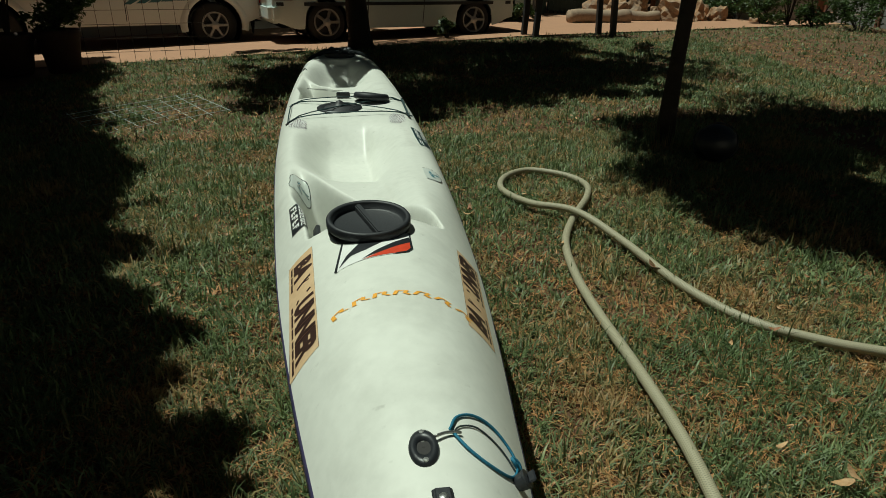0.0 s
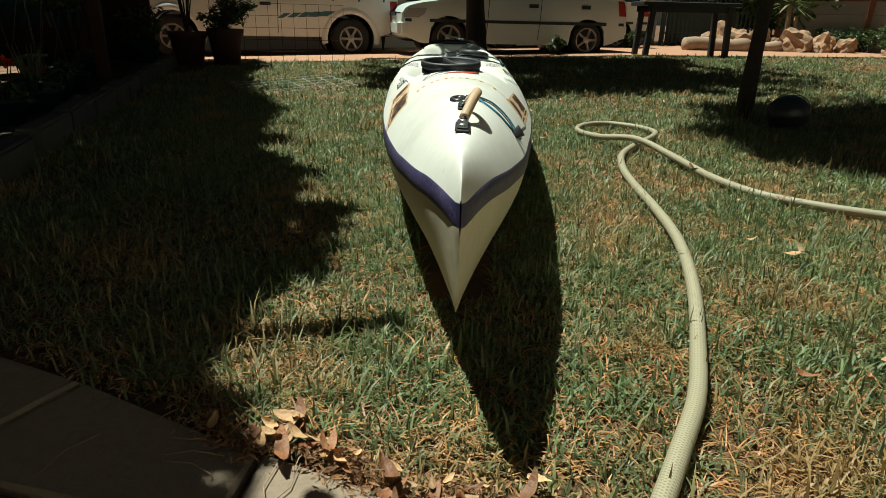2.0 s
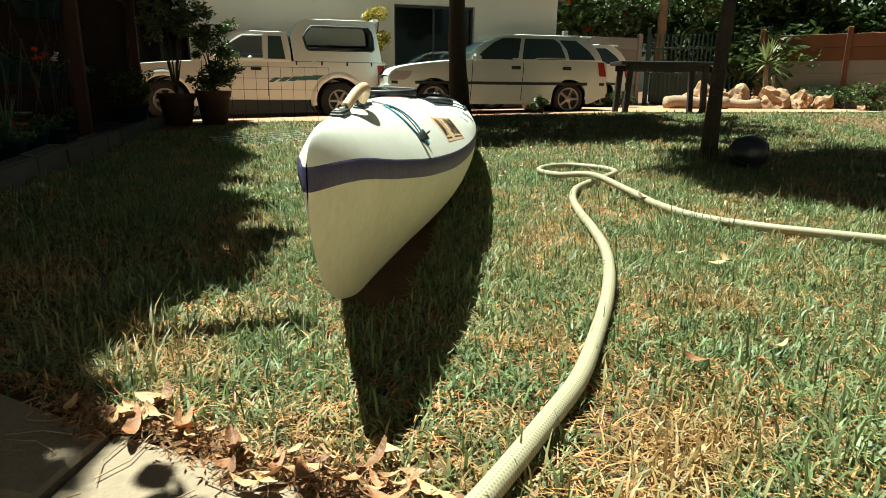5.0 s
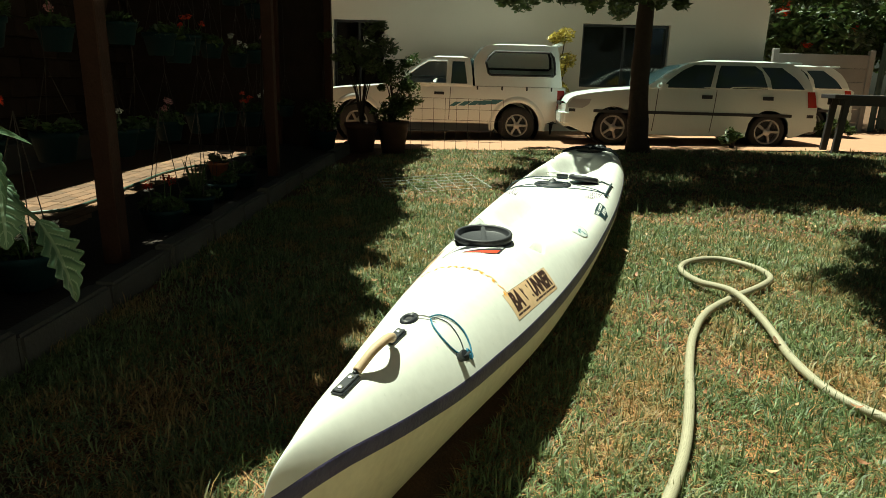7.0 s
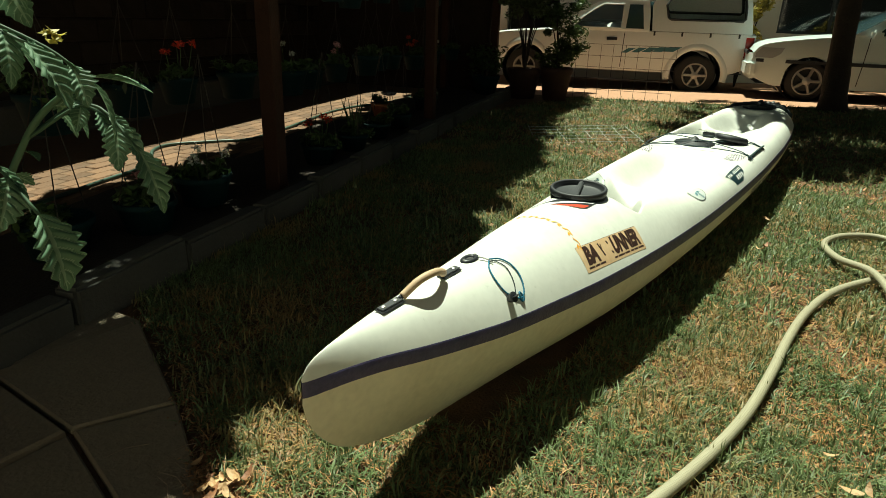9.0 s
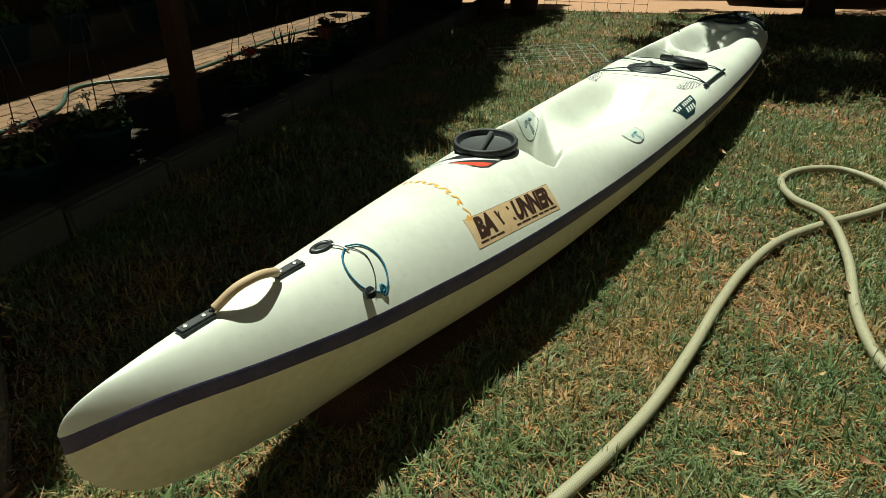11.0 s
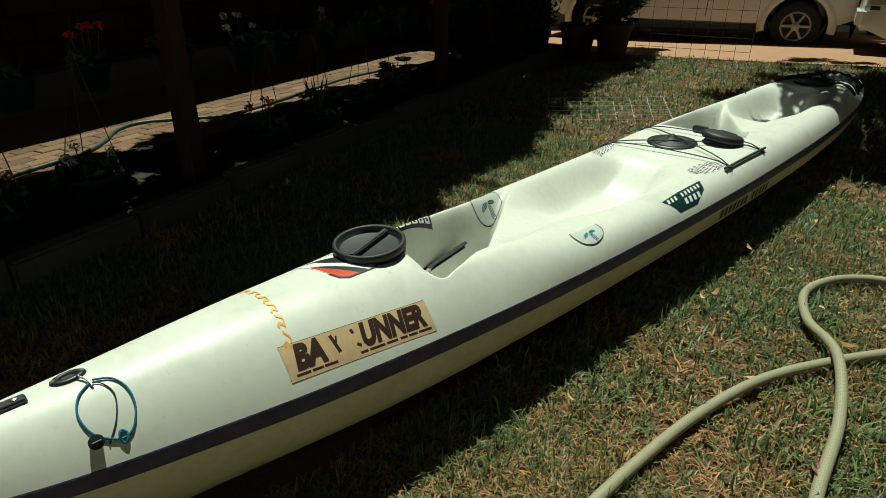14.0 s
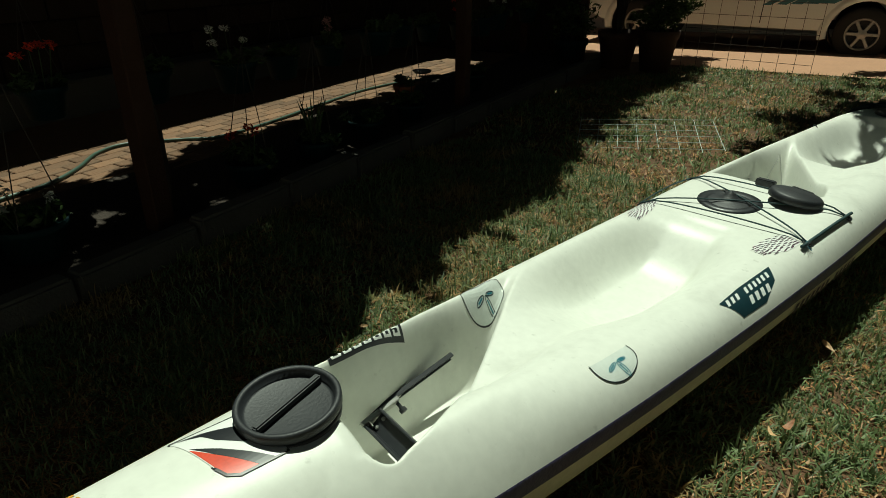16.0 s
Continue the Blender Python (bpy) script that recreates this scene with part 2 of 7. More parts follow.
def tube(line, radius, seg=8, bm=None):
    """A tube along a line; radius is one number or one for each point."""
    bm = bm or bmesh.new()
    n = len(line)
    rad = [radius] * n if isinstance(radius, (int, float)) else radius
    rings, side = [], None
    for i, p in enumerate(line):
        d = (Vector(line[min(i + 1, n - 1)]) - Vector(line[max(i - 1, 0)])).normalized()
        side = (side - d * side.dot(d)).normalized() if side and (side - d * side.dot(d)).length > 1e-4 else d.orthogonal().normalized()
        up = d.cross(side)
        rings.append([bm.verts.new(Vector(p) + rad[i] * (side * math.cos(2 * math.pi * k / seg) + up * math.sin(2 * math.pi * k / seg))) for k in range(seg)])
    for a, b in zip(rings, rings[1:]):
        for k in range(seg):
            bm.faces.new((a[k], a[(k + 1) % seg], b[(k + 1) % seg], b[k]))
    bm.faces.new(rings[0][::-1]), bm.faces.new(rings[-1])
    return bm


def step(a, b, x):
    t = np.clip((x - a) / (b - a), 0, 1)
    return t * t * (3 - 2 * t)


def leaf_cloud(centres, radii, count, size, seed, squash=0.8):
    """Many small two-faced leaves scattered in clumps: verts and faces."""
    rng = np.random.default_rng(seed)
    c = np.array(centres)[rng.integers(0, len(centres), count)] if len(centres) > 1 else np.repeat(np.array(centres), count, 0)
    idx = rng.integers(0, len(centres), count)
    c = np.array(centres)[idx]
    r = np.array(radii)[idx]
    d = rng.normal(size=(count, 3))
    d /= np.linalg.norm(d, axis=1)[:, None]
    p = c + d * (r * rng.random(count) ** 0.45)[:, None] * np.array((1, 1, squash))
    a = rng.normal(size=(count, 3))
    a[:, 2] *= 0.6
    a /= np.linalg.norm(a, axis=1)[:, None]
    b = np.cross(a, rng.normal(size=(count, 3)))
    b /= np.linalg.norm(b, axis=1)[:, None]
    n = np.cross(a, b)
    s = (size * (0.6 + 0.8 * rng.random(count)))[:, None]
    v = np.stack([p - a * s, p - b * s * 0.38 + n * s * 0.12, p + a * s, p + b * s * 0.38 + n * s * 0.12], 1).reshape(-1, 3)
    i = np.arange(count) * 4
    f = np.concatenate([np.stack([i, i + 1, i + 2], 1), np.stack([i, i + 2, i + 3], 1)])
    return v, f


# ---- ground ----
def ground_z(x, y):
    """The lawn is level; the drive tilts a little along the house."""
    return step(6.5, 9.8, y) * np.clip(0.026 * (x + 2.6), -0.1, 0.14)


RIGHT, AWAY = Vector((0.951, 0.309, 0)), Vector((-0.309, 0.951, 0))
axis = np.concatenate([-np.geomspace(9, 600, 22)[::-1], np.linspace(-8.8, 13, 150), np.geomspace(13.3, 600, 22)])
axis_y = np.concatenate([-np.geomspace(5, 600, 22)[::-1], np.linspace(-4.8, 20, 160), np.geomspace(20.5, 600, 22)])
gx, gy = np.meshgrid(axis, axis_y)
gz = ground_z(gx, gy) + np.array([0.012 * noise.noise((x * 1.7, y * 1.7, 3)) if abs(x) < 9 and -1 < y < 9 else -0.004 for x, y in zip(gx.flat, gy.flat)]).reshape(gx.shape)
nx, ny = len(axis), len(axis_y)
ground = raw("ground", np.stack([gx, gy, gz - 0.012], 2).reshape(-1, 3),
             [(j * nx + i, j * nx + i + 1, (j + 1) * nx + i + 1, (j + 1) * nx + i) for j in range(ny - 1) for i in range(nx - 1)], M["soil"], smooth=True)
tagged(ground, "dry brown soil under a thin lawn", "ground", kind="structure")


# ---- kayak ----
def curve(pairs):
    xs, ys = np.array(pairs).T

    def f(x):
        # monotone smooth interpolation
        h, d = np.diff(xs), np.diff(ys) / np.diff(xs)
        m = np.concatenate([[d[0]], np.where(d[1:] * d[:-1] > 0, 2 * d[1:] * d[:-1] / (d[1:] + d[:-1] + 1e-12), 0), [d[-1]]])
        x = np.clip(x, xs[0], xs[-1])
        i = np.clip(np.searchsorted(xs, x) - 1, 0, len(xs) - 2)
        t = (x - xs[i]) / h[i]
        return ys[i] * (1 + 2 * t) * (1 - t) ** 2 + m[i] * h[i] * t * (1 - t) ** 2 + ys[i + 1] * t * t * (3 - 2 * t) + m[i + 1] * h[i] * t * t * (t - 1)
    return f


k_half = curve([(-0.047, 0.0), (-0.035, 0.007), (0.0, 0.017), (0.05, 0.030), (0.12, 0.050), (0.2, 0.072), (0.3, 0.095), (0.4, 0.117), (0.5, 0.139), (0.75, 0.180), (1.0, 0.217), (1.35, 0.259), (1.7, 0.289),
                (2.2, 0.323), (2.8, 0.349), (3.4, 0.360), (4.0, 0.358), (4.6, 0.342), (5.2, 0.302), (5.7, 0.228), (6.1, 0.13), (6.35, 0.04), (6.42, 0.0)])
k_side = curve([(-0.045, 0.397), (0.1, 0.394), (0.3, 0.372), (0.6, 0.346), (1.0, 0.325), (1.3, 0.318), (1.8, 0.308), (2.5, 0.304), (3.4, 0.304), (4.4, 0.308), (5.4, 0.318), (6.42, 0.328)])
k_ridge = curve([(-0.045, 0.404), (-0.03, 0.424), (0.0, 0.438), (0.05, 0.447), (0.23, 0.458), (0.56, 0.467), (1.0, 0.478), (1.45, 0.478), (1.8, 0.425), (2.1, 0.393), (2.6, 0.385),
                 (3.0, 0.388), (3.5, 0.402), (3.9, 0.404), (4.6, 0.408), (5.1, 0.425), (5.4, 0.43), (5.9, 0.40), (6.42, 0.33)])
k_keel = curve([(-0.045, 0.345), (-0.035, 0.305), (0.0, 0.244), (0.065, 0.180), (0.178, 0.128), (0.4, 0.072), (0.8, 0.024), (1.3, 0.002), (4.4, 0.002), (5.4, 0.03), (6.1, 0.1), (6.42, 0.24)])
k_pow = curve([(-0.045, 1.3), (0.03, 1.6), (0.1, 1.95), (0.3, 2.15), (0.7, 2.3), (1.2, 2.5), (1.55, 2.9), (1.9, 6.0), (2.3, 8.5), (5.0, 8.5), (5.6, 3.0), (6.42, 2.0)])
K_DRIFT, K_BOW = -0.0275, 0.033


def k_mid(y):
    """Centre line of the boat, which bends a little to the bow."""
    return 0.033 - 0.0275 * y - 0.013 * (1 - step(0.0, 0.7, y)) - 0.007 * step(0.3, 0.8, y) - 0.004 * step(1.8, 2.6, y)


def stripe_w(y):
    return 0.036 + 0.013 * step(0.0, 1.2, y)


hump_line = curve([(0.0, 0.166), (0.03, 0.161), (0.06, 0.154), (0.11, 0.145), (0.17, 0.124), (0.28, 0.070), (0.39, 0.004), (0.51, -0.068), (0.61, -0.128), (0.70, -0.18), (0.95, -0.30)])


def well(xr, y, hw, base, y0, length):
    """A paddler's well: a foot well beside the knee hump, a seat and its back."""
    s = (y - y0) / length
    inner = hw - 0.062 - 0.02 * step(0.75, 1.0, s) - 0.06 * step(0.0, 0.1, xr) * step(0.05, 0.2, s)
    rim = 0.032 * (1 - step(0.12, 0.34, s)) * step(0.0, 0.1, -xr)
    inner = inner - rim
    front = 0.02 * np.clip((xr - 0.13) / 0.04, 0, 4) ** 2
    soft = 0.10 * step(0.26, 0.5, s)
    wall = 1 - step(inner - 0.075 + 0.5 * rim - 0.05 * step(0.0, 0.1, xr) * step(0.05, 0.2, s) - soft, inner + 0.012, np.abs(xr))
    wall = wall * step(front - 0.012, front + 0.026, s * length) * (1 - step(length - 0.02, length + 0.03, y - y0))
    floor = 0.12 + 0.05 * step(0.3, 0.55, s)
    seat = 0.352 + 0.11 * (1 - step(-0.02, 0.24, s)) - 0.115 * step(0.40, 0.64, s) + 0.145 * step(0.80, 1.0, s) ** 1.2 + 0.05 * (xr / np.maximum(inner, 0.01)) ** 2
    line = hump_line(y - y0)
    hump = step(line - 0.036, line + 0.020, xr)
    mix = np.clip(0.5 + (base - seat) / 0.08, 0, 1)
    seat = base + (seat - base) * mix - 0.04 * mix * (1 - mix)
    inside = floor + (seat - floor) * hump
    return base + (np.minimum(inside, base) - base) * wall


def deck_z(x, y):
    """Height of the kayak's deck at a place of the ground plan."""
    hw = np.maximum(k_half(y), 1e-4)
    xr = x - k_mid(y)
    u = np.clip(np.abs(xr) / hw, 0, 1)
    zs = k_side(y)
    z = zs + (k_ridge(y) - zs) * (1 - u ** k_pow(y))
    z = well(xr, y, hw, z, 1.418, 1.612)
    return well(xr, y, hw, z, 3.56, 1.52)


kayak = empty("kayak", label="white double sit-on-top kayak with a purple stripe on the lawn", category="kayak")
ys = np.concatenate([np.linspace(-0.045, 0.06, 14), np.linspace(0.08, 1.40, 60), np.linspace(1.41, 5.3, 640), np.linspace(5.33, 6.42, 40)])
us = np.sin(np.linspace(-1, 1, 131) * math.pi / 2)
us = 0.45 * us + 0.55 * np.linspace(-1, 1, 131)
Y, U = np.meshgrid(ys, us, indexing="ij")
X = k_mid(Y) + U * k_half(Y)
Z = deck_z(X, Y)


def sheet(n, m):
    return [(i * m + j, i * m + j + 1, (i + 1) * m + j + 1, (i + 1) * m + j) for i in range(n - 1) for j in range(m - 1)]


raw("deck", np.stack([X, Y, Z], 2).reshape(-1, 3), sheet(len(ys), len(us)), M["gel"], kayak, "glossy white deck with two seat wells", True)
hy = np.concatenate([np.linspace(-0.045, 0.06, 14), np.linspace(0.08, 6.42, 120)])


def side_strip(name, rows, material, label):
    """A skin round both sides, from rows of (half width, height) per station."""
    for sign in (-1, 1):
        v = np.stack([np.stack([k_mid(hy) + sign * w, hy, z], 1) for w, z in rows], 1).reshape(-1, 3)
        f = sheet(len(hy), len(rows))
        raw(name, v, [q[::-1] for q in f] if sign < 0 else f, material, kayak, label, True)


hh, hs, hk = k_half(hy), k_side(hy), k_keel(hy)
grow = np.clip((hy + 0.045) / 0.05, 0, 1)
side_strip("stripe", [(hh, hs), (hh + 0.003 * grow, hs - 0.004), (hh + 0.003 * grow, hs - stripe_w(hy) + 0.004), (hh, hs - stripe_w(hy))], M["stripe"], "dark purple painted stripe")
low = np.minimum(hs - stripe_w(hy), np.maximum(hk, 0) + 10)
hk2 = np.minimum(hk, low)
vee = step(0.0, 1.6, hy)
side_strip("hull", [(hh * np.maximum(0.0, 1 - s ** (1.25 + 0.75 * vee)) ** (1.0 - 0.32 * vee), low + (hk2 - low) * s) for s in np.linspace(0, 1, 16)], M["hull"], "cream hull below the stripe")


# ---- kayak fittings ----
M["sticker"] = mat("aged_sticker", (0.62, 0.42, 0.24), 0.5, 0, 0.18, 9, 60, 0.03, (0.78, 0.63, 0.42))
M["ink"] = mat("dark_brown_ink", (0.045, 0.02, 0.015), 0.5, 0, 0.3, 40, 200, 0)
M["black_ink"] = mat("black_vinyl", (0.016, 0.018, 0.022), 0.4, 0, 0.2, 30, 120, 0)
M["white_ink"] = mat("white_vinyl", (0.78, 0.79, 0.76), 0.45, 0, 0.06)
M["red_ink"] = mat("red_vinyl", (0.62, 0.06, 0.025), 0.4, 0, 0.2, 40, 150, 0)
M["orange_ink"] = mat("orange_vinyl", (0.85, 0.40, 0.05), 0.5, 0, 0.2, 30, 90, 0)
M["teal_ink"] = mat("teal_vinyl", (0.010, 0.035, 0.045), 0.4, 0, 0.2, 30, 90, 0)
M["clear_film"] = mat("clear_film", (0.62, 0.66, 0.62), 0.3, 0, 0.08, 30, 90, 0)
M["blue_ink"] = mat("blue_vinyl", (0.03, 0.20, 0.28), 0.4, 0, 0.15, 30, 90, 0)
M["feather_ink"] = mat("grey_print", (0.035, 0.028, 0.04), 0.5, 0, 0.3, 60, 200, 0, (0.16, 0.05, 0.10))
M["green_bungee"] = mat("dark_green_bungee", (0.012, 0.04, 0.045), 0.7, 0, 0.25, 60, 300, 0.2)


class Decal:
    """A flat design laid on the deck: origin, direction of its writing, size of its unit."""

    def __init__(self, name, label, origin, right, up, parent=None):
        self.o, self.r, self.u = Vector((*origin, 0)), Vector((*right, 0)), Vector((*up, 0))
        self.base = 0.0012
        self.root = empty(name, None, label)
        self.root.parent = parent or kayak

    def at(self, a, b, lift):
        p = self.o + self.r * a + self.u * b
        return (p.x, p.y, float(deck_z(p.x, p.y)) + self.base + lift)

    def shape(self, name, points, material, lift=0.0, cuts=2):
        """A polygon of the design, in its own units, cut fine so that it follows the deck."""
        bm = bmesh.new()
        f = bm.faces.new([bm.verts.new((a, b, 0)) for a, b in points])
        bmesh.ops.triangulate(bm, faces=[f])
        for _ in range(cuts):
            bmesh.ops.subdivide_edges(bm, edges=bm.edges[:], cuts=1, use_grid_fill=True)
        for v in bm.verts:
            v.co = self.at(v.co.x, v.co.y, lift)
        return part(name, bm, material, self.root)

    def strip(self, name, points, width, material, lift=0.0004, closed=False):
        """A line of the design, with the width given in its units."""
        p = [Vector((*q, 0)) for q in points]
        if closed:
            p.append(p[0])
        bm, prev = bmesh.new(), None
        for i, q in enumerate(p):
            d = (p[min(i + 1, len(p) - 1)] - p[max(i - 1, 0)]).normalized()
            n = Vector((-d.y, d.x, 0)) * width / 2
            pair = [bm.verts.new(self.at(*(q + n * k).xy, lift)) for k in (-1, 1)]
            if prev:
                bm.faces.new((prev[0], pair[0], pair[1], prev[1]))
            prev = pair
        return part(name, bm, material, self.root)

    def word(self, name, text, a, b, size, material, lift=0.001, shear=0.25, stretch=1.0):
        cu = bpy.data.curves.new("text", "FONT")
        cu.body, cu.size, cu.shear, cu.offset = text, 1.0, shear, 0.06
        cu.resolution_u = 3
        ob = bpy.data.objects.new("text", cu)
        me = bpy.data.meshes.new_from_object(ob)
        bpy.data.objects.remove(ob)
        bm = bmesh.new()
        bm.from_mesh(me)
        bmesh.ops.triangulate(bm, faces=bm.faces[:])
        for _ in range(3):
            bmesh.ops.subdivide_edges(bm, edges=[e for e in bm.edges if e.calc_length() > 0.13], cuts=1)
            bmesh.ops.triangulate(bm, faces=bm.faces[:])
        for v in bm.verts:
            v.co = self.at(a + v.co.x * size * stretch, b + v.co.y * size, lift)
        return part(name, bm, material, self.root)


def model_sticker(origin, right, up):
    """The long tan sticker with the boat's worn lettering, 5 by 1 units."""
    d = Decal("name_sticker", "long tan sticker with worn dark lettering", origin, right, up)
    d.shape("backing", [(0, 0), (1.2, 0), (1.22, 0.0), (5, 0), (5, 1), (0, 1)], M["sticker"], 0, 4)
    d.strip("border", [(0, 0), (5, 0), (5, 1), (0, 1)], 0.012, M["ink"], 0.0003, True)
    d.word("letters", "BA", 0.28, 0.26, 0.92, M["ink"], stretch=0.80)
    d.strip("worn_letter", [(1.55, 0.86), (1.60, 0.6), (1.66, 0.32)], 0.11, M["ink"])
    d.strip("worn_letter", [(1.72, 0.8), (1.62, 0.55)], 0.06, M["ink"])
    d.strip("worn_letter", [(2.22, 0.84), (2.26, 0.7)], 0.10, M["ink"])
    d.strip("worn_letter", [(2.24, 0.38), (2.36, 0.3)], 0.09, M["ink"])
    d.word("letters", "UNNER", 2.42, 0.26, 0.92, M["ink"], stretch=0.735)
    for a, b in ((0.2, 0.62), (0.68, 1.02), (1.06, 1.48), (2.25, 2.5), (2.56, 3.1), (3.16, 3.56), (3.66, 3.92), (3.98, 4.3), (4.36, 4.86)):
        d.strip("small_print", [(a, 0.12), (b, 0.12)], 0.065, M["ink"])


model_sticker((0.192, 0.94), (0.0088, 0.0805), (-0.054, 0.002))
model_sticker((-0.238, 1.355), (0.006, -0.086), (0.060, 0.0))


def wave_logo():
    """White panel with a black wave and a red field, in front of the hatch."""
    d = Decal("wave_logo", "slanted white sticker with a black wave and red corner", (-0.117, 1.141), (0.172, 0.0), (-0.002, 0.16))
    out = [(0.0, 0.0), (0.80, 0.22), (0.93, 0.28), (1.0, 0.40), (1.02, 0.95), (0.12, 1.0)]
    d.shape("panel", out, M["white_ink"], 0, 3)
    d.strip("outline", out, 0.034, M["black_ink"], 0.0010, True)
    d.shape("wave", [(0.04, 0.06), (0.20, 0.30), (0.42, 0.52), (0.40, 0.40), (0.62, 0.62), (0.72, 0.95), (0.34, 0.97), (0.32, 0.66), (0.14, 0.34)], M["black_ink"], 0.0005, 2)
    d.shape("red_field", [(0.36, 0.11), (0.80, 0.23), (0.93, 0.29), (0.99, 0.41), (1.0, 0.64), (0.82, 0.48), (0.62, 0.31)], M["red_ink"], 0.0005, 2)
    d.shape("crest", [(0.34, 0.12), (0.60, 0.30), (0.80, 0.46), (1.0, 0.62), (1.0, 0.80), (0.78, 0.60), (0.56, 0.38)], M["black_ink"], 0.0007, 2)


wave_logo()


def arc_marks():
    """Worn orange marks in an arc across the front deck."""
    d = Decal("orange_marks", "worn orange marks in an arc across the deck", (0.012, 0.968), (0.132, 0.0), (0.0, 0.034))
    rng = random.Random(4)
    for k in range(7):
        a = -0.92 + 1.84 * k / 6
        b = 0.55 * (1 - a * a)
        t = -a * 0.6
        c, s_ = math.cos(t), math.sin(t)
        for u0, v0, u1, v1 in ((-0.11, -0.2, -0.06, 0.25), (-0.06, 0.25, 0.09, 0.22), (0.09, 0.22, 0.04, -0.02), (0.04, -0.02, 0.12, -0.24)):
            if rng.random() < 0.93:
                d.strip("mark", [(a + u0 * c - v0 * s_ * 0.33, b + v0 * c + u0 * s_ * 3), (a + u1 * c - v1 * s_ * 0.33, b + v1 * c + u1 * s_ * 3)], 0.06, M["orange_ink"])


arc_marks()


def side_sticker():
    """Black and white sticker on the far rim."""
    d = Decal("rim_sticker", "black sticker with white block lettering shapes", (-0.268, 1.762), (0.027, -0.236), (0.044, 0.0))
    d.base = 0.002
    d.shape("backing", [(0, 0), (1, 0), (1, 1), (0, 1)], M["black_ink"], 0, 5)
    x = 0.04
    for k, w in enumerate((0.10, 0.10, 0.11, 0.10, 0.10, 0.10, 0.12)):
        for a0, a1, b0, b1 in ((x, x + 0.03, 0.62, 0.90), (x, x + w, 0.62, 0.69), (x + w - 0.03, x + w, 0.62 if k % 2 else 0.74, 0.90), (x, x + w, 0.83, 0.90)):
            d.shape("letter_bar", [(a0, b0), (a1, b0), (a1, b1), (a0, b1)], M["white_ink"], 0.0016, 2)
        x += w + 0.032
    x = 0.10
    for k in range(5):
        for a0, a1, b0, b1 in ((x, x + 0.045, 0.10, 0.50), (x, x + 0.13, 0.10 if k % 2 else 0.40, 0.20 if k % 2 else 0.50), (x, x + 0.11, 0.27, 0.34)):
            d.shape("letter_bar", [(a0, b0), (a1, b0), (a1, b1), (a0, b1)], M["white_ink"], 0.0016, 2)
        x += 0.165


side_sticker()


def oval(sign):
    """Clear rounded sticker with three blue petals on the rim of the seat well."""
    d = Decal("half_moon_sticker", "clear rounded sticker with a dark outline and blue petals", (-0.284, 2.084) if sign < 0 else (0.186, 2.062), (0.0, 0.070), (0.062, 0.0))
    d.base = 0.002
    edge = [(1.05 * math.cos(a) + 0.12 * math.sin(2 * a), 0.98 * math.sin(a) ** 0.9 if math.sin(a) > 0 else 0.0) for a in np.linspace(0.0, math.pi, 21)]
    if sign < 0:
        edge += [(-0.62, -0.10), (-0.1, -0.06), (0.4, -0.13), (0.8, -0.12)]
    d.shape("film", edge, M["clear_film"], 0.0, 3)
    d.strip("outline", edge, 0.035, M["black_ink"], 0.0012, sign < 0)
    for t, r, wide in ((1.35, 0.34, 0.10), (2.75, 0.26, 0.07), (0.1, 0.20, 0.06)):
        cx, cy = 0.05 + (r + 0.08) * math.cos(t), 0.34 + (r + 0.08) * math.sin(t) * 0.8
        loop = [(cx + r * math.cos(t) * math.cos(a) - wide * math.sin(t) * math.sin(a), cy + r * math.sin(t) * math.cos(a) * 0.9 + wide * math.cos(t) * math.sin(a)) for a in np.linspace(0, 6.28, 19)]
        d.strip("petal_line", loop, 0.032, M["blue_ink"] if sign > 0 else M["teal_ink"], 0.0012)
        d.strip("petal_rib", [(cx - 0.6 * r * math.cos(t), cy - 0.54 * r * math.sin(t)), (cx + 0.6 * r * math.cos(t), cy + 0.54 * r * math.sin(t))], 0.05, M["blue_ink"], 0.0012)


oval(-1), oval(1)


def feather(cx, cy, ang, size):
    """Printed flower head of many pointed petals."""
    c, s_ = math.cos(ang), math.sin(ang)
    d = Decal("petal_print", "printed black and white flower head", (cx, cy), (c * size * 0.46, s_ * size * 0.46), (-s_ * size, c * size))
    rng = random.Random(int(cx * 100))
    d.shape("ground", [(-0.36, 0.0), (-0.46, 0.5), (-0.2, 0.98), (0.06, 1.04), (0.36, 0.85), (0.46, 0.4), (0.3, 0.0)], M["white_ink"], 0, 3)
    for row in range(9):
        b = 0.02 + 0.11 * row
        half = 0.40 * math.sin(math.pi * (0.2 + 0.72 * b)) ** 0.7
        n = 6
        for k in range(n):
            a = -half + 2 * half * (k + (0.5 if row % 2 else 0.0)) / (n - 0.5) + rng.uniform(-0.02, 0.02)
            lean = a * 0.35
            w = rng.uniform(0.028, 0.05)
            d.shape("petal", [(a - w * 0.4, b), (a + w * 0.4, b), (a + w * 0.9 + lean * 0.15, b + 0.06), (a + lean * 0.35, b + rng.uniform(0.12, 0.17)), (a - w * 0.5 + lean * 0.15, b + 0.06)], M["feather_ink"], 0.0006, 0)


feather(-0.345, 3.07, math.pi + 0.28, 0.19)
feather(0.178, 3.12, math.pi - 0.14, 0.2)


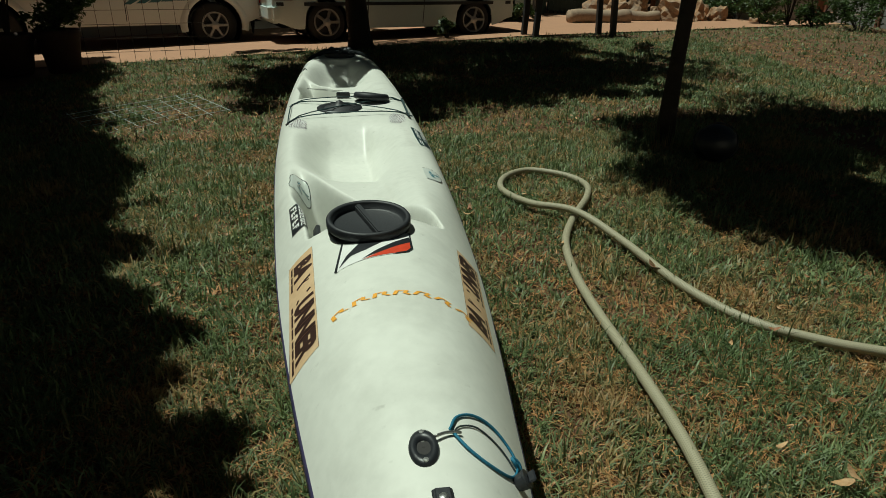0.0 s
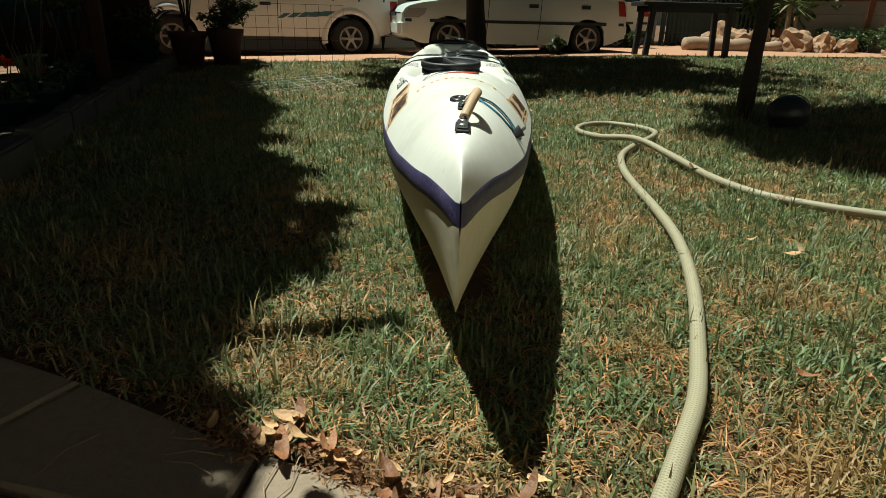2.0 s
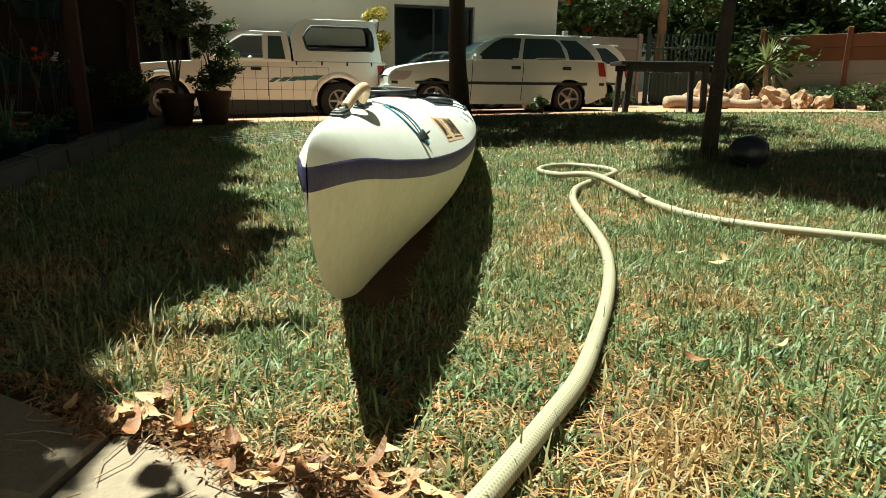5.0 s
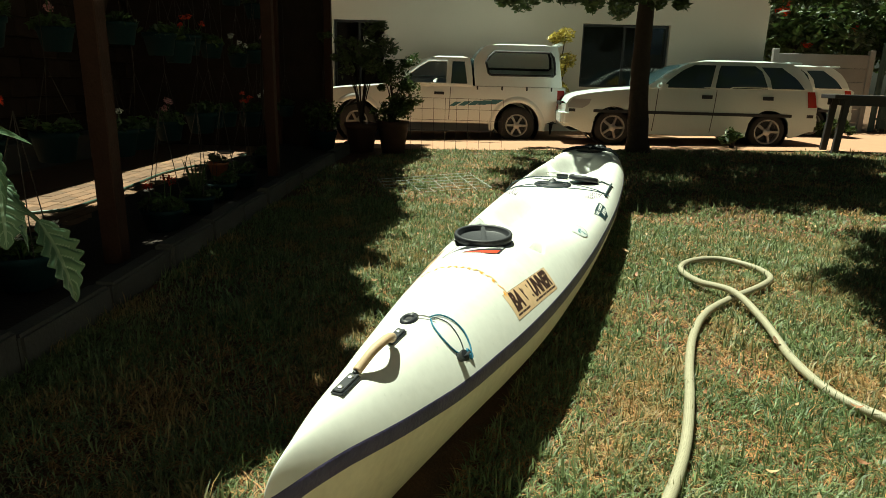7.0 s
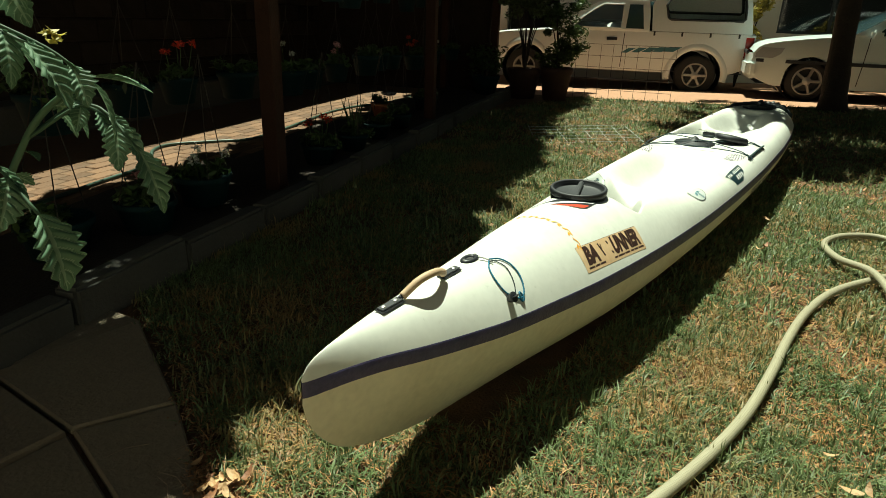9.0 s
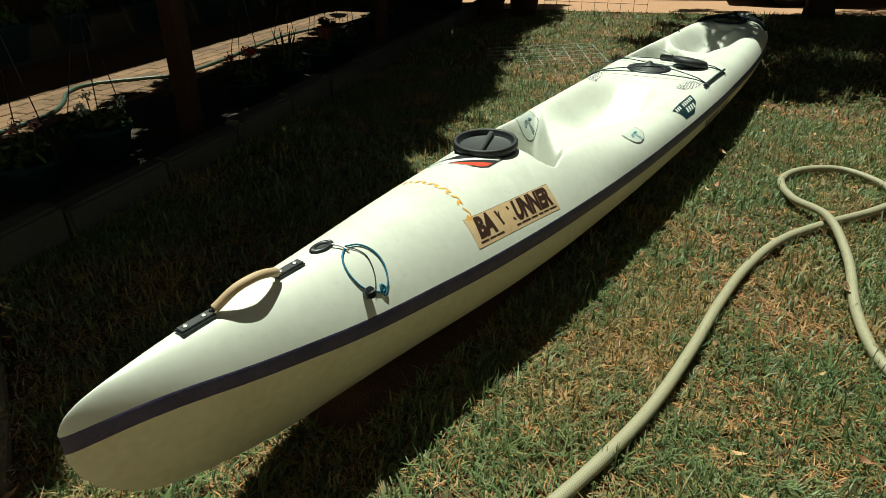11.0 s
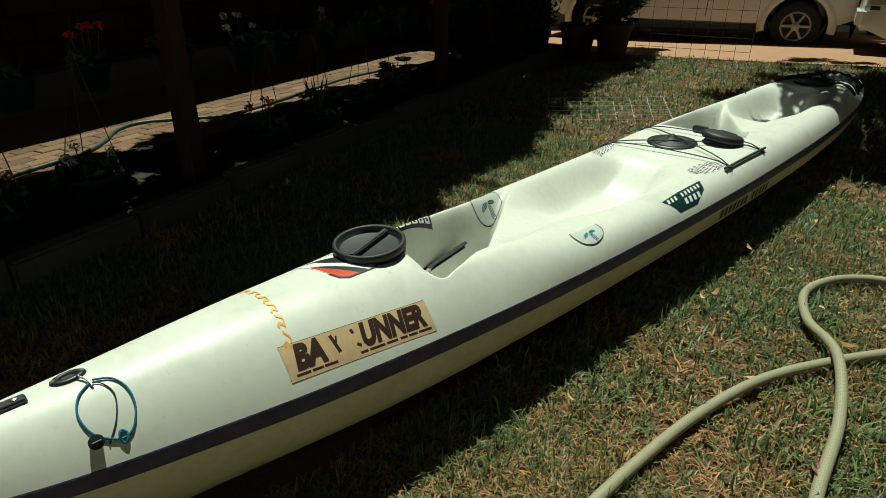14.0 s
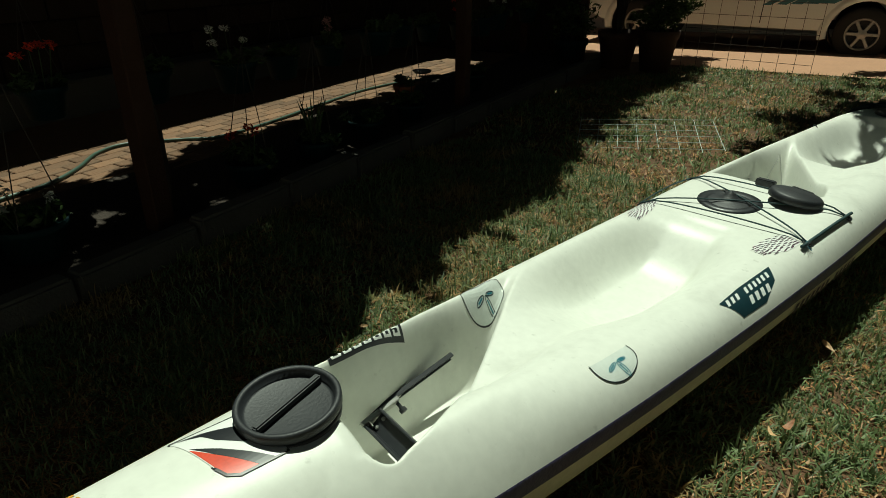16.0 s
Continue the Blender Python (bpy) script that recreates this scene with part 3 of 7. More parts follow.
def wedge_sticker():
    """Dark teal six-sided sticker with white lettering shapes on the near rim."""
    d = Decal("wedge_sticker", "dark teal six-sided sticker with white blocks", (0.214, 2.53), (0.0, 0.33), (0.066, 0.0))
    d.base = 0.002
    d.shape("ground", [(0.0, 0.17), (0.40, 0.04), (1.0, 0.0), (0.90, 0.60), (0.60, 1.0), (0.18, 0.97)], M["teal_ink"], 0, 4)
    def block(a, lo, wide, high):
        lean = -0.10 * high
        d.shape("letter_bar", ((a, lo), (a + wide, lo), (a + wide + lean, lo + high), (a + lean, lo + high)), M["white_ink"], 0.0012, 1)

    for k in range(10):
        if k != 3:
            block(0.09 + 0.084 * k, 0.22 - 0.08 * k / 9, 0.044, 0.25)
    for k in range(4):
        block(0.40 + 0.105 * k, 0.55, 0.06, 0.27)


wedge_sticker()


def hull_marks():
    """Dark block lettering shapes below the stripe, towards the stern."""
    root = empty("hull_lettering", None, "worn dark block lettering shapes on the hull")
    root.parent = kayak
    y = 2.95
    for k in range(13):
        if k != 7:
            w = 0.026
            z1 = float(k_side(y)) - float(stripe_w(y)) - 0.010
            v = []
            for yy in (y, y + w):
                for z in (z1 - 0.04, z1):
                    s = (float(k_side(yy)) - float(stripe_w(yy)) - z) / (float(k_side(yy)) - float(stripe_w(yy)) - float(k_keel(yy)))
                    v.append((k_mid(yy) + float(k_half(yy)) * (1 - s ** 2.25) ** 0.62 + 0.0025, yy, z))
            raw("letter_block", v, [(0, 2, 3, 1)], M["feather_ink"], root)
        y += 0.042


hull_marks()


def on_deck(x, y, lift=0.0):
    return Vector((x, y, float(deck_z(x, y)) + lift))


def tilt_at(x, y):
    """A pose on the deck, its z along the deck's normal."""
    e = 0.02
    n = Vector((float(deck_z(x - e, y) - deck_z(x + e, y)), float(deck_z(x, y - e) - deck_z(x, y + e)), 2 * e)).normalized()
    ahead = Vector((0, 1, 0))
    ahead = (ahead - n * ahead.dot(n)).normalized()
    return Matrix.Translation(on_deck(x, y)) @ Matrix((ahead.cross(n), ahead, n)).transposed().to_4x4()


def carry_handle():
    root = empty("carry_handle", None, "tan tube carry handle on black bolted straps")
    root.parent = kayak
    for y, ang in ((0.222, 0), (0.450, 0)):
        m = tilt_at(0.018, y)
        strap = join(box(0.026, 0.075, 0.005, (0, 0, 0.003), 0.002, 1), box(0.020, 0.07, 0.004, (0, 0, 0.0075), 0.0015, 1))
        bmesh.ops.transform(strap, matrix=m, verts=strap.verts)
        p = part("strap_end", strap, M["rubber"], root)
        for o in (-0.022, 0.018):
            b = turned([(0.0065, 0.009), (0.0062, 0.0115), (0.003, 0.013), (0.0005, 0.0132)], 12, False)
            bmesh.ops.transform(b, matrix=m @ Matrix.Translation((0, o, 0)), verts=b.verts)
            part("bolt", b, M["steel"], p)
    line = spline([on_deck(0.018, 0.255, 0.008), Vector((0.022, 0.268, 0.474)), Vector((0.036, 0.305, 0.500)), Vector((0.043, 0.352, 0.506)), Vector((0.034, 0.398, 0.490)), on_deck(0.018, 0.418, 0.008)], 6)
    part("webbing", tube(line, 0.0055, 8), M["rubber"], root, "", True)
    part("grip", tube(line[4:-3], 0.0095, 12), M["woodhandle"], root, "tan plastic tube grip", True)


carry_handle()


def drain_fitting():
    root = empty("drain_fitting", tilt_at(0.005, 0.562), "black oval drain fitting with a hole")
    root.parent = kayak
    bm = turned([(0.011, 0.001), (0.013, 0.006), (0.020, 0.0065), (0.024, 0.004), (0.025, 0.0)], 28, False)
    bmesh.ops.scale(bm, vec=(0.82, 1.35, 1), verts=bm.verts)
    part("flange", bm, M["plastic"], root, "", True)
    # flat dark disc painted for the shade inside the hole
    part("hole", turned([(0.0005, 0.0016), (0.0125, 0.0016)], 20, False), M["dark"], root)
    for y in (-0.026, 0.026):
        b = turned([(0.004, 0.005), (0.0035, 0.007), (0.0005, 0.0072)], 10, False)
        bmesh.ops.translate(b, vec=(0, y, 0), verts=b.verts)
        part("bolt", b, M["steel"], root)
    cord = empty("plug_cord", None, "thin blue and black cord loops with a drain plug")
    cord.parent = kayak
    a = [on_deck(0.022, 0.575, 0.008), on_deck(0.04, 0.585, 0.006), on_deck(0.06, 0.59, 0.005)]
    part("leader", tube(spline(a, 6), 0.0022, 6), M["steel"], cord, "", True)
    loop = [(0.045, 0.594), (0.060, 0.624), (0.088, 0.640), (0.118, 0.640), (0.142, 0.622), (0.146, 0.596), (0.128, 0.558), (0.098, 0.546), (0.068, 0.560), (0.050, 0.586)]
    part("blue_loop", tube(spline([on_deck(x, y, 0.004) for x, y in loop], 6), 0.0022, 6), M["bluecord"], cord, "bright blue thin cord", True)
    loop = [(0.048, 0.588), (0.062, 0.606), (0.09, 0.616), (0.122, 0.602), (0.145, 0.575)]
    part("black_loop", tube(spline([on_deck(x, y, 0.003) for x, y in loop], 6), 0.0014, 6), M["blackcord"], cord, "", True)
    knot = [on_deck(0.146 + 0.007 * math.cos(a), 0.602 + 0.007 * math.sin(a), 0.006 + 0.002 * math.sin(2 * a)) for a in np.linspace(0, 11, 22)]
    part("knot", tube(knot, 0.0026, 6), M["bluecord"], cord, "", True)
    m = tilt_at(0.134, 0.556)
    bm = turned([(0.009, 0.0), (0.0115, 0.004), (0.013, 0.014), (0.014, 0.016), (0.014, 0.019), (0.004, 0.020)], 20, False)
    bm = join(bm, box(0.004, 0.02, 0.012, (0, 0, 0.025), 0.002, 1))
    bmesh.ops.transform(bm, matrix=m, verts=bm.verts)
    part("drain_plug", bm, M["plastic"], cord, "black drain plug")


drain_fitting()


def front_hatch():
    """Round screw hatch with a raised rim and a grip bar."""
    m = Matrix.Translation((-0.037, 1.346, float(deck_z(-0.03, 1.30)) - 0.012)) @ pose(0, 0, 0, 4, 0, 0)
    root = empty("round_hatch", m, "black round screw hatch with a grip bar")
    root.parent = kayak
    part("collar", turned([(0.099, 0.0), (0.100, 0.012), (0.094, 0.016), (0.09, 0.016)], 48, False), M["plastic"], root, "", True)
    prof = [(0.091, 0.014), (0.099, 0.017), (0.102, 0.022), (0.102, 0.036), (0.099, 0.040), (0.092, 0.040), (0.089, 0.036), (0.087, 0.022), (0.080, 0.020), (0.0005, 0.021)]
    part("lid", turned(prof, 56, False), M["rubber"], root, "", True)
    bar = box(0.016, 0.172, 0.016, (0, 0, 0.029), 0.003, 2)
    bmesh.ops.rotate(bar, matrix=Matrix.Rotation(radians(17), 3, "Z"), verts=bar.verts)
    part("grip_bar", bar, M["rubber"], root)


front_hatch()


def foot_rail(dy):
    """Slotted foot rail and pedal on the wall of a foot well."""
    root = empty("foot_rail", None, "black slotted foot rail with a metal pedal bracket")
    root.parent = kayak
    x0 = K_BOW + K_DRIFT * (1.75 + dy) - (float(k_half(1.75 + dy)) - 0.118)
    a, b = Vector((x0 + 0.006, 1.53 + dy, 0.205)), Vector((x0 - 0.012, 1.90 + dy, 0.262))
    d = b - a
    m = Matrix.Translation((a + b) / 2) @ d.to_track_quat("Y", "Z").to_matrix().to_4x4() @ pose(0, 0, 0, 0, 28, 0)
    bm = join(box(0.006, d.length, 0.026, (0, 0, 0), 0.001, 1), box(0.012, d.length, 0.005, (0.005, 0, 0.0125), 0.001, 1), box(0.012, d.length, 0.005, (0.005, 0, -0.0125), 0.001, 1))
    bmesh.ops.transform(bm, matrix=m, verts=bm.verts)
    rail = part("rail", bm, M["plastic"], root)
    for k in range(8):
        o = -0.12 + 0.042 * k
        s_ = box(0.003, 0.008, 0.006, (0.0045, o, 0), 0.001, 1)
        bmesh.ops.transform(s_, matrix=m, verts=s_.verts)
        part("slot", s_, M["steel"], rail)
    br = join(box(0.012, 0.12, 0.036, (0.013, -0.075, 0.0), 0.002, 1), box(0.03, 0.004, 0.034, (0.02, -0.115, 0.0), 0.001, 1))
    bmesh.ops.transform(br, matrix=m, verts=br.verts)
    part("slider", br, M["steel"], root, "dull metal slider")
    kn = turned([(0.005, 0), (0.005, 0.018), (0.010, 0.019), (0.010, 0.030), (0.0005, 0.031)], 14, False)
    bmesh.ops.transform(kn, matrix=m @ Matrix.Translation((0.018, -0.02, -0.004)) @ pose(0, 0, 0, 0, 90, 0), verts=kn.verts)
    part("knob", kn, M["plastic"], root)
    e0 = m @ Vector((0.022, -0.09, -0.005))
    e1 = e0 + Vector((0.178, -0.008, 0.0))
    ax = (e1 - e0).normalized()
    side = Vector((0.25, 0.75, 0.61))
    side = (side - ax * side.dot(ax)).normalized()
    up = ax.cross(side)
    frame_m = Matrix((ax, side, up)).transposed().to_4x4()
    L = (e1 - e0).length
    pd = join(box(L, 0.006, 0.040, (L / 2, -0.026, 0.018), 0.001, 1), box(L, 0.052, 0.005, (L / 2, 0, 0), 0.001, 1), box(L, 0.006, 0.024, (L / 2, 0.026, 0.010), 0.001, 1))
    bmesh.ops.transform(pd, matrix=Matrix.Translation(e0) @ frame_m, verts=pd.verts)
    part("pedal", pd, M["plastic"], root, "black folded metal pedal")
    for o in (-0.012, 0.014):
        b = turned([(0.006, 0.004), (0.005, 0.008), (0.0005, 0.009)], 10, False)
        bmesh.ops.transform(b, matrix=Matrix.Translation(e0) @ frame_m @ Matrix.Translation((0.02, o, 0.0)), verts=b.verts)
        part("bolt", b, M["steel"], root)


foot_rail(0.0)
foot_rail(2.11)


def deck_between():
    """Bungee cords, the open ring of the middle hatch and its lid."""
    b = empty("deck_bungee", None, "dark green elastic cords crossing the middle deck")
    b.parent = kayak
    pts = [(-0.372, 3.05), (-0.380, 3.44), (0.227, 3.126), (0.231, 3.474)]
    for i, j in ((0, 2), (0, 3), (1, 3), (1, 2), (0, 1)):
        p, q = pts[i], pts[j]
        ln = [on_deck(p[0] + (q[0] - p[0]) * t, p[1] + (q[1] - p[1]) * t, 0.008 + 0.012 * math.sin(math.pi * t)) for t in np.linspace(0, 1, 12)]
        part("cord", tube(ln, 0.0030, 6), M["green_bungee"], b, "", True)
    ln = [on_deck(0.227, 3.126 + 0.35 * t, 0.012) for t in np.linspace(-0.15, 1.1, 10)]
    part("thick_strap", tube(ln, 0.0058, 8), M["green_bungee"], b, "", True)
    for x, y in pts:
        m = tilt_at(x, y)
        e = turned([(0.004, 0), (0.011, 0.001), (0.011, 0.007), (0.004, 0.008)], 12, False)
        bmesh.ops.transform(e, matrix=m, verts=e.verts)
        part("deck_eye", e, M["plastic"], b)
    for k in range(9):
        a = k * 0.7
        ln = [on_deck(0.232, 3.10, 0.012), on_deck(0.232 + 0.02 * math.cos(a), 3.10 + 0.028 * math.sin(a), 0.014 + 0.004 * (k % 3))]
        part("frayed_end", tube(ln, 0.0014, 5), M["bluecord"] if k % 3 == 0 else M["blackcord"], b)
    ring = empty("hatch_ring", tilt_at(-0.12, 3.265), "flat black hatch ring with a dark cover")
    ring.parent = kayak
    part("flange", turned([(0.118, 0.0), (0.116, 0.006), (0.092, 0.008), (0.080, 0.004)], 40, False), M["plastic"], ring, "", True)
    part("cover", turned([(0.080, 0.005), (0.06, 0.012), (0.03, 0.016), (0.018, 0.034), (0.0005, 0.045)], 30, False), M["rubber"], ring, "", True)
    lid = empty("hatch_lid", Matrix.Translation(on_deck(0.052, 3.425, 0.008)) @ pose(0, 0, 0, -8, 6, 0), "loose black round hatch lid lying on the deck")
    lid.parent = kayak
    bm = turned([(0.086, 0.0), (0.096, 0.004), (0.098, 0.014), (0.094, 0.028), (0.086, 0.034), (0.0005, 0.036)], 44, False)
    part("disc", bm, M["rubber"], lid, "", True)
    part("tab", box(0.09, 0.03, 0.03, (-0.01, 0.085, 0.02), 0.006, 2), M["rubber"], lid)
    cl = empty("cord_cleat", None, "black cleat and thin lines in the rear well")
    cl.parent = kayak
    c = box(0.075, 0.03, 0.03, (0, 0, 0.017), 0.004, 2)
    bmesh.ops.transform(c, matrix=Matrix.Translation(on_deck(-0.10, 3.52, 0.0)), verts=c.verts)
    part("block", c, M["plastic"], cl)
    hook = Vector((-0.352, 4.286, 0.335))
    for q in (on_deck(-0.10, 3.52, 0.04), on_deck(-0.02, 3.47, 0.03)):
        part("line", tube([hook, q], 0.0016, 5), M["steel"], cl)
    hang = [on_deck(-0.39, 4.74, 0.004), on_deck(-0.37, 4.74, 0.006), Vector((-0.335, 4.745, 0.34)), Vector((-0.315, 4.75, 0.26))]
    part("hanging_cord", tube(spline(hang, 6), 0.0038, 6), M["blackcord"], cl, "", True)
    tog = turned([(0.004, -0.02), (0.013, -0.016), (0.013, 0.012), (0.005, 0.018)], 12, False)
    bmesh.ops.translate(tog, vec=(-0.312, 4.75, 0.245), verts=tog.verts)
    part("toggle", tog, M["white_ink"], cl, "white plastic toggle")
    rear = empty("stern_hatch", tilt_at(-0.125, 5.25), "black round stern hatch under a dark net")
    rear.parent = kayak
    part("collar", turned([(0.12, 0.0), (0.118, 0.01), (0.10, 0.014), (0.0005, 0.018)], 40, False), M["plastic"], rear, "", True)
    part("handle", box(0.02, 0.05, 0.03, (0, 0, 0.03), 0.006, 2), M["rubber"], rear)
    net = empty("stern_net", None, "tangled black cord net over the stern")
    net.parent = kayak
    rng = random.Random(8)
    for k in range(34):
        y = rng.uniform(5.30, 6.05)
        hwk = float(k_half(y)) * 0.92
        slope, wob = rng.uniform(-0.28, 0.28), rng.uniform(0, 6)
        ln = []
        for t in np.linspace(-1, 1, 12):
            yy = min(max(y + slope * t + 0.025 * math.sin(6 * t + wob), 5.25), 6.2)
            ln.append(on_deck(k_mid(yy) + min(hwk, float(k_half(yy)) * 0.92) * t, yy, 0.008 + 0.02 * abs(math.sin(4 * t + wob))))
        part("net_cord", tube(ln, rng.uniform(0.003, 0.007), 5), M["blackcord"], net)
    for k in range(7):
        x, y = rng.uniform(-0.22, 0.02), rng.uniform(5.42, 5.85)
        b = turned([(0.012, 0.0), (0.03, 0.012), (0.026, 0.03), (0.012, 0.045), (0.001, 0.05)], 10, False)
        bmesh.ops.transform(b, matrix=Matrix.Translation(on_deck(x, y, 0.0)) @ pose(0, 0, 0, rng.uniform(-40, 40), rng.uniform(-40, 40), 0), verts=b.verts)
        part("knot", b, M["rubber"], net, "", True)


deck_between()



# ---- hose ----
HOSE = [(0.03, -0.82, 0.024), (0.13, -0.53, 0.028), (0.21, -0.36, 0.03), (0.28, -0.24, 0.03), (0.37, -0.07, 0.03), (0.44, 0.07, 0.03), (0.50, 0.24, 0.03), (0.58, 0.5, 0.03), (0.64, 0.75, 0.03), (0.68, 1.0, 0.03),
        (0.698, 1.3, 0.03), (0.705, 1.6, 0.03), (0.728, 1.9, 0.03), (0.79, 2.2, 0.03), (0.91, 2.46, 0.03), (1.085, 2.75, 0.034), (1.15, 2.96, 0.03), (1.08, 3.14, 0.03), (0.91, 3.24, 0.03), (0.75, 3.12, 0.03),
        (0.69, 2.91, 0.03), (0.77, 2.67, 0.04), (0.92, 2.46, 0.068), (1.02, 2.16, 0.042), (1.075, 1.79, 0.03), (1.16, 1.52, 0.03), (1.31, 1.37, 0.03), (1.48, 1.27, 0.03), (1.9, 1.06, 0.03), (2.8, 0.66, 0.03), (3.4, 0.2, 0.03)]
hose_line = spline(HOSE, 10)
hose = part("garden_hose", tube(hose_line, 0.0165, 16), M["hose"], None, "pale green braided garden hose lying in a loop on the lawn", True)
tagged(hose, category="hose")
run = np.concatenate([[0], np.cumsum([(b - a).length for a, b in zip(hose_line, hose_line[1:])])])
skin = hose.data.uv_layers.new(name="skin")
for poly in hose.data.polygons:
    ks = [hose.data.loops[q].vertex_index % 16 for q in poly.loop_indices]
    for q in poly.loop_indices:
        vi = hose.data.loops[q].vertex_index
        k = vi % 16
        skin.data[q].uv = (run[vi // 16], (16 if k == 0 and 15 in ks else k) / 16)
ht = M["hose"].node_tree
uvn, sep = ht.nodes.new("ShaderNodeUVMap"), ht.nodes.new("ShaderNodeSeparateXYZ")
ht.links.new(uvn.outputs[0], sep.inputs[0])


def braid(sign):
    """A helix of yarn round the hose: sine of length and angle."""
    a, b, c = [ht.nodes.new("ShaderNodeMath") for _ in range(3)]
    a.operation, b.operation, c.operation = "MULTIPLY", "MULTIPLY_ADD", "SINE"
    a.inputs[1].default_value = 950.0
    b.inputs[1].default_value = sign * 2 * math.pi * 9
    ht.links.new(sep.outputs["X"], a.inputs[0])
    ht.links.new(sep.outputs["Y"], b.inputs[0]), ht.links.new(a.outputs[0], b.inputs[2])
    ht.links.new(b.outputs[0], c.inputs[0])
    return c.outputs[0]


weave = ht.nodes.new("ShaderNodeMath")
weave.operation = "MAXIMUM"
ht.links.new(braid(1), weave.inputs[0]), ht.links.new(braid(-1), weave.inputs[1])
tone, mixh = ht.nodes.new("ShaderNodeMapRange"), ht.nodes.new("ShaderNodeMix")
tone.inputs["From Min"].default_value = -1
mixh.data_type, mixh.blend_type = "RGBA", "MULTIPLY"
hb = ht.nodes["Principled BSDF"]
old = hb.inputs["Base Color"].links[0].from_socket
ramp_h = ht.nodes.new("ShaderNodeMix")
ramp_h.data_type = "RGBA"
ramp_h.inputs[6].default_value, ramp_h.inputs[7].default_value = (0.55, 0.55, 0.50, 1), (1.2, 1.18, 1.12, 1)
ht.links.new(weave.outputs[0], tone.inputs["Value"]), ht.links.new(tone.outputs[0], ramp_h.inputs[0])
mixh.inputs[0].default_value = 1.0
ht.links.new(old, mixh.inputs[6]), ht.links.new(ramp_h.outputs[2], mixh.inputs[7])
ht.links.new(mixh.outputs[2], hb.inputs["Base Color"])


# ---- cars ----
class Car:
    """A car along x, front at minus x; its half width follows from place and height."""

    def __init__(self, length, width, top, belt, roof, nose, tail, wheels, wheel_r, arch_r, sill=0.22):
        self.length, self.half = length, width / 2
        self.top, self.belt, self.roof = curve(top), curve(belt), curve(roof)
        self.nose, self.tail, self.wheels, self.wheel_r, self.arch_r, self.sill = nose, tail, wheels, wheel_r, arch_r, sill

    def w(self, x, z):
        """Half width of the skin at x and height z."""
        plan = 1 - 0.16 * step(0.55, 0.0, (x + 0.0) / 1.0) ** 2 - 0.10 * step(self.length - 0.5, self.length, x) ** 2
        b = float(self.belt(x))
        if z <= b:
            s = (z - self.sill) / (b - self.sill)
            k = 0.955 + 0.045 * math.sin(math.pi * min(max(s * 0.9 + 0.12, 0), 1)) ** 0.8
        else:
            k = 0.972 - 0.30 * (z - b) - 0.05 * (z - b) ** 2
        return self.half * plan * k


def wheel(radius, width, rim_r, spokes, parent, at, material):
    ob = empty("wheel", pose(*at))
    ob.parent = parent
    prof = [(rim_r, -width / 2), (radius - 0.03, -width / 2 - 0.004), (radius - 0.008, -width / 2 + 0.03), (radius, -width / 4), (radius, width / 4), (radius - 0.008, width / 2 - 0.03), (radius - 0.03, width / 2 + 0.004), (rim_r, width / 2)]
    bm = turned(prof, 40, False)
    bmesh.ops.rotate(bm, matrix=Matrix.Rotation(radians(90), 3, "X"), verts=bm.verts)
    part("tyre", bm, M["tyre"], ob, "", True)
    bm = turned([(rim_r + 0.004, -width / 2 + 0.012), (rim_r - 0.012, -width / 2 - 0.002), (rim_r - 0.03, -width / 2 + 0.02), (rim_r - 0.04, width / 2 - 0.03)], 40, False)
    bmesh.ops.rotate(bm, matrix=Matrix.Rotation(radians(-90), 3, "X"), verts=bm.verts)
    rim = part("rim", bm, material, ob, "", True)
    bm = bmesh.new()
    for k in range(spokes):
        a = 2 * math.pi * k / spokes
        b = box(rim_r - 0.05, 0.03, 0.045, (rim_r / 2 + 0.01, -width / 2 + 0.02, 0), 0.008, 1)
        bmesh.ops.rotate(b, matrix=Matrix.Rotation(a, 3, "Y"), verts=b.verts)
        bm = join(bm, b)
    hub = turned([(0.0, -0.02), (0.055, -0.02), (0.06, 0.02), (0.0, 0.03)], 20, False)
    bmesh.ops.rotate(hub, matrix=Matrix.Rotation(radians(90), 3, "X"), verts=hub.verts)
    bmesh.ops.translate(hub, vec=(0, -width / 2 + 0.02, 0), verts=hub.verts)
    part("spokes", join(bm, hub), material, ob)
    bm = turned([(0.001, 0), (rim_r, 0.0)], 30, False)
    bmesh.ops.rotate(bm, matrix=Matrix.Rotation(radians(90), 3, "X"), verts=bm.verts)
    bmesh.ops.translate(bm, vec=(0, 0.0, 0), verts=bm.verts)
    part("brake_disc", bm, M["trimblack"], ob)
    return ob


